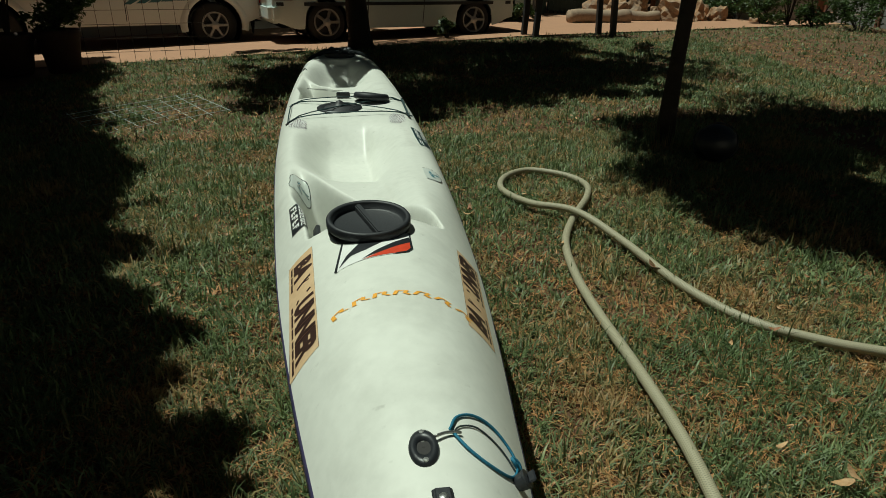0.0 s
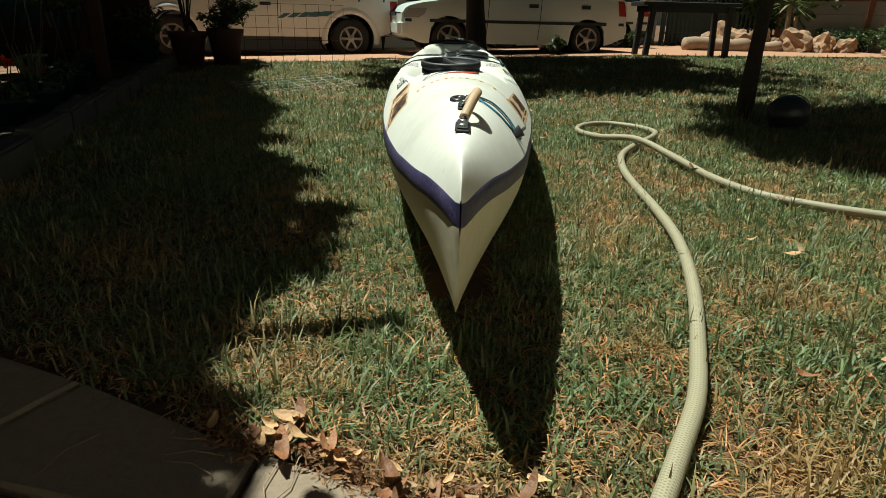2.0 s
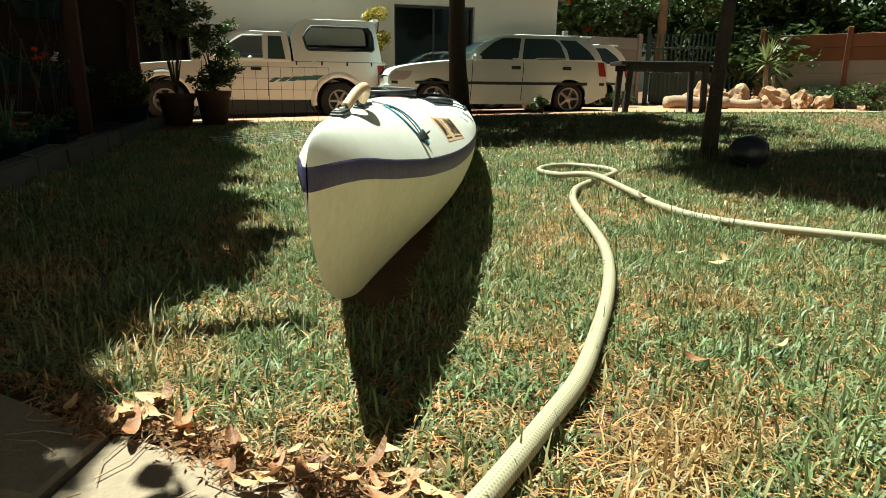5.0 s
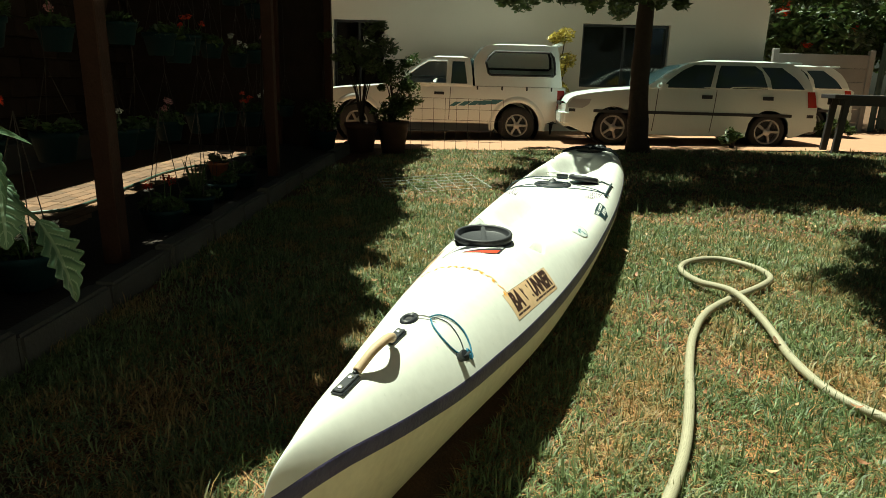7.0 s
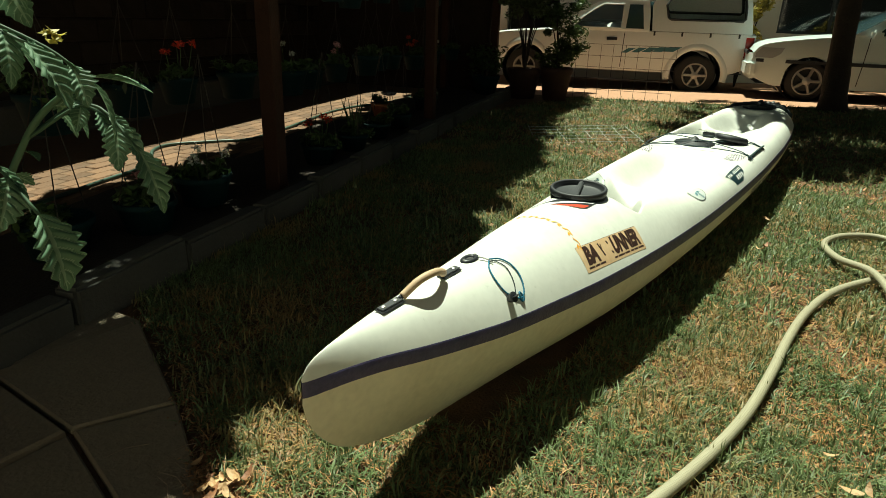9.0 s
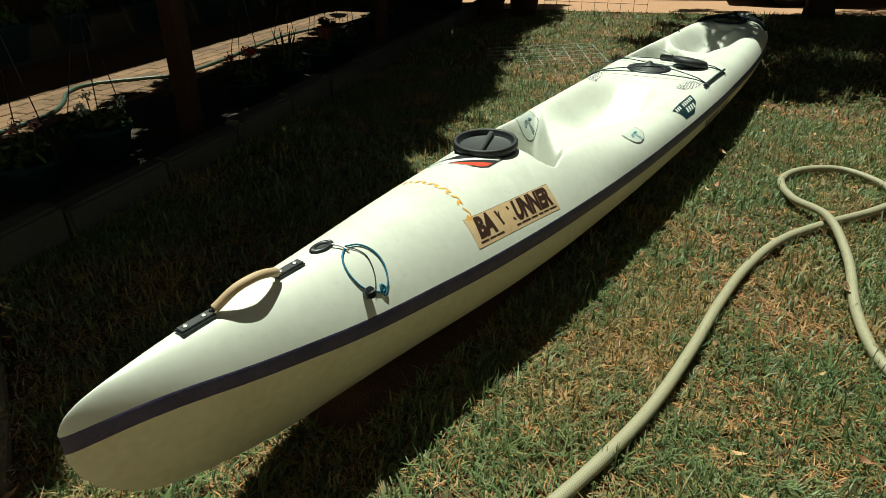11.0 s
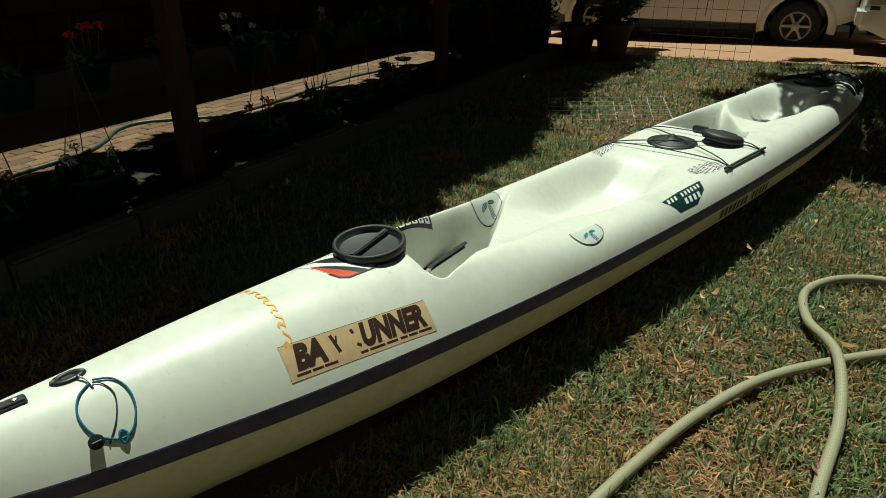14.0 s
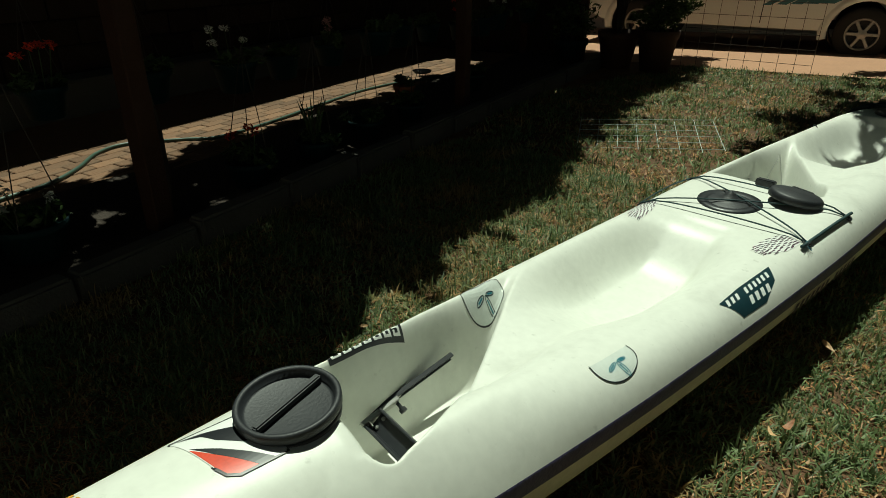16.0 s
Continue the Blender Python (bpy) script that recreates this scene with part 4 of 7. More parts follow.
def car_body(c, root, paint):
    """Lower body with wheel arches, cab skin and roof."""
    xs = np.unique(np.concatenate([np.linspace(0, c.length, 70), *[np.linspace(w - c.arch_r, w + c.arch_r, 25) for w in c.wheels]]))

    def low_z(x):
        z = c.sill + 0.10 * step(0.35, 0.0, x) + 0.12 * step(c.length - 0.45, c.length, x)
        for w in c.wheels:
            if abs(x - w) < c.arch_r:
                z = max(z, c.wheel_r + math.sqrt(max(c.arch_r ** 2 - (x - w) ** 2, 0)) * 1.0)
        return z
    rows = 16
    for sign in (-1, 1):
        v = []
        for x in xs:
            a, b = low_z(x), float(min(c.belt(x), c.top(x)))
            for k in range(rows):
                z = a + (b - a) * k / (rows - 1)
                v.append((x, sign * c.w(x, z), z))
        f = sheet(len(xs), rows)
        raw("side_panel", v, f if sign < 0 else [q[::-1] for q in f], paint, root, "", True)
    # bonnet, boot and inner floor
    across = np.linspace(-1, 1, 17)
    v = [(x, u * c.w(x, float(min(c.belt(x), c.top(x)))), float(min(c.belt(x), c.top(x))) + 0.03 * (1 - abs(u) ** 3)) for x in xs for u in across]
    raw("bonnet", v, [q[::-1] for q in sheet(len(xs), 17)], paint, root, "", True)
    v = [(x, u * c.w(x, c.sill), max(c.sill + 0.02, 0)) for x in (0.1, c.length - 0.1) for u in (-1, 1)]
    raw("floor_pan", v, [(0, 1, 3, 2)], M["trimblack"], root)
    for x in (0.0, c.length):
        a, b = low_z(x), float(min(c.belt(x), c.top(x)))
        v = [(x + (-0.05 if x == 0 else 0.05) * (1 - u * u), u * c.w(x, z), z) for z in np.linspace(a, b, 6) for u in across]
        raw("end_panel", v, sheet(6, 17), paint, root, "", True)
    for w in c.wheels:
        bm = turned([(c.arch_r - 0.005, -0.3), (c.arch_r - 0.005, 0.3)], 32, False)
        bmesh.ops.rotate(bm, matrix=Matrix.Rotation(radians(90), 3, "X"), verts=bm.verts)
        for s in (-1, 1):
            b2 = bm.copy()
            bmesh.ops.translate(b2, vec=(w, s * (c.half - 0.36), c.wheel_r), verts=b2.verts)
            part("wheel_housing", b2, M["trimblack"], root)
        bm.free()


def skin_patch(c, outline, material, name, root, label="", off=0.006, signs=(-1, 1), n=10):
    """A pane or trim on the car's side: outline gives, from bottom to top, rows (z, x0, x1)."""
    zs = [o[0] for o in outline]
    x0, x1 = [o[1] for o in outline], [o[2] for o in outline]
    for s in signs:
        v = []
        zz = np.linspace(zs[0], zs[-1], n)
        for z in zz:
            a, b = np.interp(z, zs, x0), np.interp(z, zs, x1)
            for k in range(n):
                x = a + (b - a) * k / (n - 1)
                v.append((x, s * (c.w(x, z) + off), z))
        f = sheet(n, n)
        raw(name, v, f if s < 0 else [q[::-1] for q in f], material, root, label, True)


def cab(c, x_rows, paint, root, name="cab", holes=()):
    """Upper skin between belt and roof: x_rows gives (z, front x, rear x); roof closes it."""
    zs = [r[0] for r in x_rows]
    n, m = 26, 80
    grid = []

    def solid(x, z):
        return not any(h[0][0] < z < h[-1][0] and np.interp(z, [r[0] for r in h], [r[1] for r in h]) < x < np.interp(z, [r[0] for r in h], [r[2] for r in h]) for h in holes)

    for z in np.linspace(zs[0], zs[-1], n):
        a, b = np.interp(z, zs, [r[1] for r in x_rows]), np.interp(z, zs, [r[2] for r in x_rows])
        grid.append([(a + (b - a) * k / (m - 1), z) for k in range(m)])
    for s in (-1, 1):
        v = [(x, s * c.w(x, z), z) for row in grid for x, z in row]
        f = [q for q in sheet(n, m) if solid(sum(v[i][0] for i in q) / 4, sum(v[i][2] for i in q) / 4)]
        raw(name, v, f if s < 0 else [q[::-1] for q in f], paint, root, "", True)
    u = np.linspace(-1, 1, 13)
    top = grid[-1]
    v = [(x, k * c.w(x, z), z + 0.045 * (1 - abs(k) ** 2.6) * min(1, 6 * i / m, 6 * (m - 1 - i) / m)) for i, (x, z) in enumerate(top) for k in u]
    raw("roof", v, [q[::-1] for q in sheet(m, 13)], paint, root, "", True)
    for end, material, nm in ((0, M["glass_dark"], "windscreen"), (-1, M["glass_dark"], "rear_window")):
        v = [(row[end][0] + (-0.06 if end == 0 else 0.04) * (1 - k * k), k * c.w(*row[end]), row[end][1]) for row in grid for k in u]
        raw(nm, v, sheet(n, 13), material, root, "", True)


M["glass_dark"] = mat("tinted_car_glass", (0.035, 0.06, 0.065), 0.05, 0, 0.1, 3, 30, 0, spec=1.0)
M["stripe_teal"] = mat("teal_side_graphic", (0.05, 0.16, 0.19), 0.35, 0, 0.2)


def place_car(root, front, rear, wheels, z):
    """Sets a car so that its near wheels stand at the two places."""
    d = Vector((rear[0] - front[0], rear[1] - front[1], 0)).normalized()
    ang = math.degrees(math.atan2(d.y, d.x))
    o = Vector((front[0], front[1], z)) - d * wheels[0]
    return pose(o.x, o.y, z, 0, 0, ang), d


def hatchback(name, label, front, rear, z, paint, detail=True):
    c = Car(4.07, 1.69, [(0, 0.66), (0.05, 0.74), (0.16, 0.80), (0.5, 0.865), (1.25, 0.95), (1.5, 0.97), (4.07, 0.97)], [(0, 0.66), (0.05, 0.74), (0.16, 0.80), (0.5, 0.865), (1.25, 0.94), (1.6, 0.95), (3.4, 0.985), (4.0, 0.97), (4.07, 0.93)],
            [(0, 1.3), (4.07, 1.3)], 0.1, 0.1, (0.78, 3.297), 0.295, 0.345, 0.2)
    m, d = place_car(None, front, rear, c.wheels, z)
    m = m @ Matrix.Translation((0, c.half - 0.10, 0))
    root = empty(name, m, label, "car")
    car_body(c, root, paint)
    cab(c, [(0.94, 1.22, 3.98), (1.10, 1.48, 3.90), (1.25, 1.74, 3.78), (1.36, 1.98, 3.62), (1.395, 2.2, 3.5)], paint, root)
    g = M["glass_dark"]
    skin_patch(c, [(0.965, 1.52, 2.30), (1.1, 1.66, 2.33), (1.25, 1.86, 2.36), (1.335, 2.04, 2.38)], g, "side_window", root)
    skin_patch(c, [(0.975, 2.38, 3.22), (1.25, 2.43, 3.12), (1.335, 2.46, 3.0)], g, "side_window", root)
    skin_patch(c, [(0.985, 3.28, 3.80), (1.15, 3.24, 3.66), (1.32, 3.10, 3.42)], g, "side_window", root)
    skin_patch(c, [(0.535, 0.05, 4.02), (0.585, 0.05, 4.02)], M["trimblack"], "side_moulding", root, "", 0.012)
    for x in (2.18, 3.15):
        skin_patch(c, [(0.80, x, x + 0.17), (0.86, x, x + 0.17)], M["trimblack"], "door_handle", root, "", 0.014)
    for x in (1.42, 2.36):
        skin_patch(c, [(0.26, x, x + 0.012), (0.94, x + 0.05, x + 0.062)], M["trimblack"], "door_gap", root, "", 0.003)
    skin_patch(c, [(0.60, 0.03, 0.26), (0.66, 0.03, 0.36), (0.75, 0.11, 0.40)], M["lampclear"], "headlamp", root, "", 0.008)
    skin_patch(c, [(0.70, 3.90, 4.06), (0.95, 3.86, 4.00)], M["lampred"], "tail_lamp", root, "", 0.008)
    for s in (-1, 1):
        part("wing_mirror", box(0.14, 0.16, 0.12, (1.52, s * (c.half + 0.06), 0.99), 0.035), paint, root)
    part("front_bumper", box(0.20, 1.52, 0.30, (0.02, 0, 0.43), 0.07, 3), paint, root)
    part("rear_bumper", box(0.20, 1.50, 0.28, (4.03, 0, 0.46), 0.07, 3), paint, root)
    part("grille", box(0.03, 0.7, 0.07, (-0.055, 0, 0.66), 0.012), M["trimblack"], root)
    part("spoiler", box(0.22, 1.1, 0.035, (3.72, 0, 1.40), 0.015), paint, root)
    for x in c.wheels:
        for s in (-1, 1):
            wheel(c.wheel_r, 0.19, 0.205, 5, root, (x, s * (c.half - 0.11), c.wheel_r), M["alloy"])
    return root


def pickup():
    c = Car(4.68, 1.70, [(0, 0.72), (0.1, 0.86), (0.45, 0.93), (1.25, 1.0), (1.5, 1.03), (4.68, 1.03)], [(0, 0.72), (0.1, 0.86), (0.45, 0.93), (1.3, 1.0), (1.6, 1.02), (4.68, 1.02)],
            [(0, 1.6), (4.68, 1.6)], 0.1, 0.1, (0.86, 3.81), 0.34, 0.42, 0.36)
    m, d = place_car(None, (-4.92, 9.95), (-2.15, 10.88), c.wheels, -0.06)
    m = m @ Matrix.Translation((0, c.half - 0.10, 0))
    root = empty("pickup_truck", m, "white pickup truck with a canopy, parked on the drive", "pickup truck")
    car_body(c, root, M["white"])
    cab(c, [(1.01, 1.32, 2.98), (1.2, 1.60, 2.97), (1.36, 1.86, 2.95), (1.48, 2.06, 2.93), (1.52, 2.2, 2.92)], M["white"], root, "cab", [[(1.06, 1.66, 2.50), (1.2, 1.80, 2.50), (1.36, 2.02, 2.51), (1.45, 2.17, 2.51)]])
    canopy = empty("canopy")
    canopy.parent = root
    cab(c, [(1.03, 3.02, 4.62), (1.25, 3.0, 4.59), (1.45, 2.98, 4.56), (1.58, 3.04, 4.54), (1.72, 3.16, 4.52), (1.76, 3.24, 4.50)], M["white"], canopy, "canopy_side", [[(1.225, 3.30, 4.44), (1.26, 3.26, 4.47), (1.45, 3.21, 4.46), (1.55, 3.27, 4.44), (1.64, 3.36, 4.38)]])
    for s_ in (-1, 1):
        ring = [(3.30, 1.225), (4.44, 1.225), (4.47, 1.26), (4.46, 1.45), (4.44, 1.55), (4.38, 1.64), (3.36, 1.64), (3.27, 1.55), (3.21, 1.45), (3.26, 1.26), (3.30, 1.225)]
        part("window_seal", tube([Vector((x, s_ * (c.w(x, z) + 0.004), z)) for x, z in ring], 0.022, 6), M["trimblack"], canopy)
    skin_patch(c, [(1.225, 3.30, 4.44), (1.26, 3.26, 4.47), (1.45, 3.21, 4.46), (1.55, 3.27, 4.44), (1.64, 3.36, 4.38)], M["pane_wall"], "side_window", canopy, "", 0.011)
    part("rear_spoiler", box(0.12, 1.2, 0.04, (4.55, 0, 1.79), 0.015), M["white"], canopy)
    skin_patch(c, [(1.06, 1.66, 2.50), (1.2, 1.80, 2.50), (1.36, 2.02, 2.51), (1.45, 2.17, 2.51)], M["pane_wall"], "side_window", root)
    for s_ in (-1, 1):
        ring = [(1.66, 1.06), (2.50, 1.06), (2.51, 1.45), (2.17, 1.45), (2.02, 1.36), (1.80, 1.2), (1.66, 1.06)]
        part("window_frame", tube([Vector((x, s_ * (c.w(x, z) + 0.004), z)) for x, z in ring], 0.014, 6), M["white"], root)
    skin_patch(c, [(1.06, 2.58, 2.88), (1.45, 2.60, 2.82)], M["glass_dark"], "quarter_window", root)
    skin_patch(c, [(0.86, 2.28, 2.46), (0.91, 2.28, 2.46)], M["trimblack"], "door_handle", root, "", 0.014)
    for x in (1.45, 2.55):
        skin_patch(c, [(0.42, x, x + 0.012), (1.0, x + 0.02, x + 0.032)], M["trimblack"], "door_gap", root, "", 0.003)
    for x in (3.05, 3.5, 3.95, 4.4):
        skin_patch(c, [(0.96, x, x + 0.03), (1.03, x, x + 0.03)], M["trimblack"], "bed_hook", root, "", 0.012)
    for k in range(5):
        x = 2.55 + 0.17 * k
        skin_patch(c, [(0.66 + 0.012 * k, x, x + 0.10 + 0.02 * k), (0.74 + 0.012 * k, x + 0.12, x + 0.24 + 0.02 * k)], M["stripe_teal"], "side_graphic", root, "", 0.004, (-1, 1), 4)
    skin_patch(c, [(0.66, 4.53, 4.66), (0.98, 4.53, 4.66)], M["lampred"], "tail_lamp", root, "", 0.008)
    for w in c.wheels:
        for s in (-1, 1):
            bm = bmesh.new()
            prev = None
            for k in range(19):
                a = math.pi * (k / 18 * 1.12 - 0.06)
                ring = [bm.verts.new((w + r * math.cos(a), s * (c.half * 0.985 + o), c.wheel_r + r * math.sin(a))) for r, o in ((c.arch_r - 0.01, -0.02), (c.arch_r - 0.005, 0.035), (c.arch_r + 0.05, 0.04), (c.arch_r + 0.10, 0.0))]
                if prev:
                    for i in range(3):
                        bm.faces.new((prev[i], prev[i + 1], ring[i + 1], ring[i]))
                prev = ring
            part("wheel_arch_flare", bm, M["white"], root, "", True)
            wheel(c.wheel_r, 0.22, 0.205, 6, root, (w, s * (c.half - 0.12), c.wheel_r), M["alloy"])
    part("front_bumper", box(0.16, 1.66, 0.24, (-0.03, 0, 0.55), 0.04), M["white"], root)
    part("rear_bumper", box(0.10, 1.5, 0.14, (4.71, 0, 0.50), 0.03), M["trimblack"], root)
    return root


M["pane_wall"] = glass_mat("clear_car_glass", (0.8, 0.84, 0.82))
pickup()
hatchback("hatchback_car", "white five-door hatchback with dark windows, parked on the drive", (-0.36, 10.38), (2.1, 11.05), 0.06, M["silver"])
hatchback("hatchback_car", "pale green small car partly hidden behind another car", (0.75, 13.1), (3.2, 13.75), 0.10, M["silver"])


# ---- setting ----
def along(o, s, h=0.0, back=0.0):
    """A place s metres along the house front from o, h high, back metres behind it."""
    p = Vector(o) + RIGHT * s + AWAY * back
    return (p.x, p.y, h)


HOUSE = Vector((-0.6, 13.75, 0))


M["curtain"] = mat("blue_cloth", (0.03, 0.05, 0.11), 0.9, 0, 0.25, 6, 60, 0.3)


def house_front():
    """The long plastered wall, with two window openings through it."""
    openings = [(-6.15, -5.05, 0.7, 2.27), (-0.82, 1.02, 1.0, 2.30)]
    s = -12.0
    k = 0

    def panel(s0, s1, z0, z1):
        bm = box(s1 - s0, 0.25, z1 - z0, ((s0 + s1) / 2, 0.125, (z0 + z1) / 2))
        bmesh.ops.transform(bm, matrix=pose(HOUSE.x, HOUSE.y, 0, 0, 0, 18), verts=bm.verts)
        return bm
    pieces = []
    edges = [-12.0] + [e for o in openings for e in o[:2]] + [3.05]
    for i in range(0, len(edges), 2):
        pieces.append(panel(edges[i], edges[i + 1], -0.2, 4.2))
    for s0, s1, z0, z1 in openings:
        pieces += [panel(s0, s1, -0.2, z0), panel(s0, s1, z1, 4.2)]
    bm = join(*pieces)
    tagged(part("wall_north", bm, M["plaster"]), "cream plastered house wall behind the cars", "wall", kind="structure")
    for i, (s0, s1, z0, z1) in enumerate(openings):
        win = empty("window_%d" % (i + 1), pose(HOUSE.x, HOUSE.y, 0, 0, 0, 18), "dark window opening with a slim dark frame in a plastered wall", "window", kind="structure")
        w = s1 - s0
        cx = (s0 + s1) / 2
        fr = join(box(w, 0.06, 0.05, (cx, 0.15, z0 + 0.025)), box(w, 0.06, 0.05, (cx, 0.15, z1 - 0.025)), *[box(0.05, 0.06, z1 - z0 - 0.1, (x, 0.15, (z0 + z1) / 2)) for x in (s0 + 0.025, cx, s1 - 0.025)])
        part("window_frame", fr, M["trimblack"], win)
        for x0, x1 in ((s0 + 0.05, cx - 0.025), (cx + 0.025, s1 - 0.05)):
            part("pane", box(x1 - x0, 0.006, z1 - z0 - 0.1, ((x0 + x1) / 2, 0.15, (z0 + z1) / 2)), M["pane_wall"], win)
        if i:
            cloth = box(0.62, 0.03, 0.56, (s1 - 0.36, 0.30, z1 - 0.30), 0.01)
            part("curtain", cloth, M["curtain"], win, "dark blue cloth hung behind the window")
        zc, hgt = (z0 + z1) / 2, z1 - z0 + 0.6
        # added closed box; its near-black colour gives the opening an unlit look
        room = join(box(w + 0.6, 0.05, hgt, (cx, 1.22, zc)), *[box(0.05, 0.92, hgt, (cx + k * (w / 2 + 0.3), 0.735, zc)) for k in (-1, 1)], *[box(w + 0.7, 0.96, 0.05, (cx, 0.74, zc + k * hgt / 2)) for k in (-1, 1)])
        part("room_back", room, M["dark"], win, "near-black box added behind the window as its unlit room")


house_front()


def drive():
    """The paved drive in front of the house."""
    n, m = 40, 12
    v = []
    for i in range(n):
        for j in range(m):
            s, b = -11 + 26 * i / (n - 1), -4.35 + 5.4 * j / (m - 1)
            p = HOUSE + RIGHT * s + AWAY * b
            v.append((p.x, p.y, float(ground_z(p.x, p.y)) + 0.012))
    d = raw("road", v, sheet(n, m)[:], M["drive"], None, "sunlit pinkish paved drive in front of the house")
    for p in d.data.polygons:
        p.flip()
    tagged(d, category="drive", kind="structure")


drive()


# ---- trees ----
def fast_mesh(name, verts, faces):
    """A mesh of triangles from arrays."""
    me = bpy.data.meshes.new(name)
    v, f = np.asarray(verts, np.float32), np.asarray(faces, np.int32)
    me.vertices.add(len(v))
    me.vertices.foreach_set("co", v.ravel())
    me.loops.add(f.size)
    me.loops.foreach_set("vertex_index", f.ravel())
    me.polygons.add(len(f))
    me.polygons.foreach_set("loop_start", np.arange(0, f.size, 3, dtype=np.int32))
    me.update(calc_edges=True)
    me.validate()
    return me


def cloud(name, centres, radii, count, size, seed, material, parent=None, label="", squash=0.8):
    v, f = leaf_cloud(centres, radii, count, size, seed, squash)
    return link(name, fast_mesh(name, v, f), material, parent, label)


def tree(name, label, at, height, r0, lean, crown, leaves, size, seed, twigs=7, spread=0.6, clump=(0.3, 0.62), leafmat="leaf", first=8):
    """A tapered trunk, limbs and a crown of single leaves in clumps."""
    rng = random.Random(seed)
    root = empty(name, pose(*at), label, "tree")
    line = [Vector((lean[0] * t + 0.03 * math.sin(5 * t + seed), lean[1] * t + 0.03 * math.cos(4 * t), height * t)) for t in np.linspace(0, 1, 14)]
    rad = [r0 * (1.28 if i == 0 else 1.08 if i == 1 else 1) * (1 - 0.45 * i / 13) * (1 + 0.06 * math.sin(i * 2.3 + seed)) for i in range(14)]
    part("trunk", tube(line, rad, 16), M["bark"], root, "", True)
    centres, radii = [], []
    for k in range(twigs):
        a = 2 * math.pi * k / twigs + rng.uniform(-0.4, 0.4)
        b = line[rng.randint(first, 13)]
        e = Vector((crown[0] * math.cos(a) * rng.uniform(0.45, 1), crown[1] * math.sin(a) * rng.uniform(0.45, 1), 0)) + Vector((crown[3], crown[4], crown[2] + rng.uniform(-0.4, 0.7)))
        mid = (b + e) / 2 + Vector((0, 0, 0.25))
        ln = spline([b, mid, e], 5)
        part("limb", tube(ln, [r0 * 0.38 * (1 - 0.75 * i / (len(ln) - 1)) for i in range(len(ln))], 7), M["bark"], root, "", True)
        for j in range(6):
            centres.append(tuple(e.lerp(b, rng.uniform(0, 0.35)) + Vector((rng.uniform(-spread, spread), rng.uniform(-spread, spread), rng.uniform(-0.3, 0.4)))))
            radii.append(rng.uniform(*clump))
    cloud("crown", centres, radii, leaves, size, seed, M[leafmat], root, "uneven crown of small green leaves")
    return root


tree("tree", "dark-barked garden tree standing on the lawn by the drive", (0.14, 9.3, 0.02), 3.3, 0.158, (-0.12, 0.0), (2.6, 2.3, 3.4, 0.5, -1.1), 46000, 0.062, 3, 13, clump=(0.35, 0.72), first=10)
tree("tree", "slim leaning garden tree with dark bark on the lawn", (2.08, 3.84, 0.0), 3.0, 0.053, (-0.08, -0.02), (1.85, 1.6, 3.25, 0.22, -0.1), 60000, 0.06, 5, 13, 0.5, (0.32, 0.62), first=12)


low = bpy.data.objects["tree"]
rng = random.Random(61)
over = [(rng.uniform(-2.2, 2.2), rng.uniform(-3.3, -0.8), rng.uniform(2.85, 3.5)) for _ in range(58)]
for k in range(7):
    e = Vector((-1.6 + 0.55 * k, -2.7 + 0.25 * (k % 3), 3.2))
    part("limb", tube(spline([Vector((-0.1, 0, 2.9)), Vector((e.x * 0.5, e.y * 0.5, 3.35)), e], 5), [0.05 - 0.0042 * i for i in range(11)], 7), M["bark"], low, "", True)
stern = [(rng.uniform(-1.9, -0.5), rng.uniform(-3.95, -3.2), rng.uniform(2.9, 3.4)) for _ in range(15)]
cloud("stern_spray", stern, [rng.uniform(0.14, 0.26) for _ in stern], 2600, 0.06, 64, M["leaf"], low, "thin leafy sprays at the end of the crown")
cloud("outer_crown", over, [rng.uniform(0.22, 0.42) for _ in over], 21000, 0.06, 63, M["leaf"], low, "thin outer sprays of small leaves")
hang = [(rng.uniform(-2.3, 3.6), rng.uniform(-1.2, 0.6), rng.uniform(2.12, 2.7)) for _ in range(84)]
cloud("low_spray", hang, [rng.uniform(0.10, 0.22) for _ in hang], 9500, 0.06, 62, M["leaf"], low, "drooping leafy twigs under the crown")


# ---- flower bed, path and pergola ----
def gl(s, c, z=0.0):
    """A place in the flower garden: s along it, c across towards the lawn."""
    return Vector((-0.32 * s + 0.947 * c, 0.947 * s + 0.32 * c, z))


GARDEN = 18.67
# bed soil colour lowered to carry the shade under the pergola
M["bedsoil"] = mat("shade_dark_mulch", (0.036, 0.025, 0.018), 0.95, 0, 0.35, 4, 60, 0.9, (0.022, 0.016, 0.012))
bed = raw("bed_soil", [gl(s, c, 0.05 + 0.02 * math.sin(s * 3 + c * 5)) for s in np.linspace(-1.2, 9, 40) for c in np.linspace(-2.32, -1.3, 8)], [q[::-1] for q in sheet(40, 8)], M["bedsoil"], None, "bare soil of a narrow flower bed, coloured dark for the shade on it")
tagged(bed, category="flower bed", kind="structure")
for p in bed.data.polygons:
    p.use_smooth = True
kerb = empty("kerb", None, "row of weathered concrete edging blocks along the flower bed, coloured dark for its shade", "kerb", kind="structure")
rng = random.Random(11)
for k in range(17):
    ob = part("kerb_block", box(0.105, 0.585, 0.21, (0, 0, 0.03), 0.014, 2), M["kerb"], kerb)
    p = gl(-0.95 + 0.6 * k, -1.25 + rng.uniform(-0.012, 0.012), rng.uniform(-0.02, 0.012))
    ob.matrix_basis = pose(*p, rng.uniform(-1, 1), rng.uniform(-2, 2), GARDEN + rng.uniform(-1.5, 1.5))

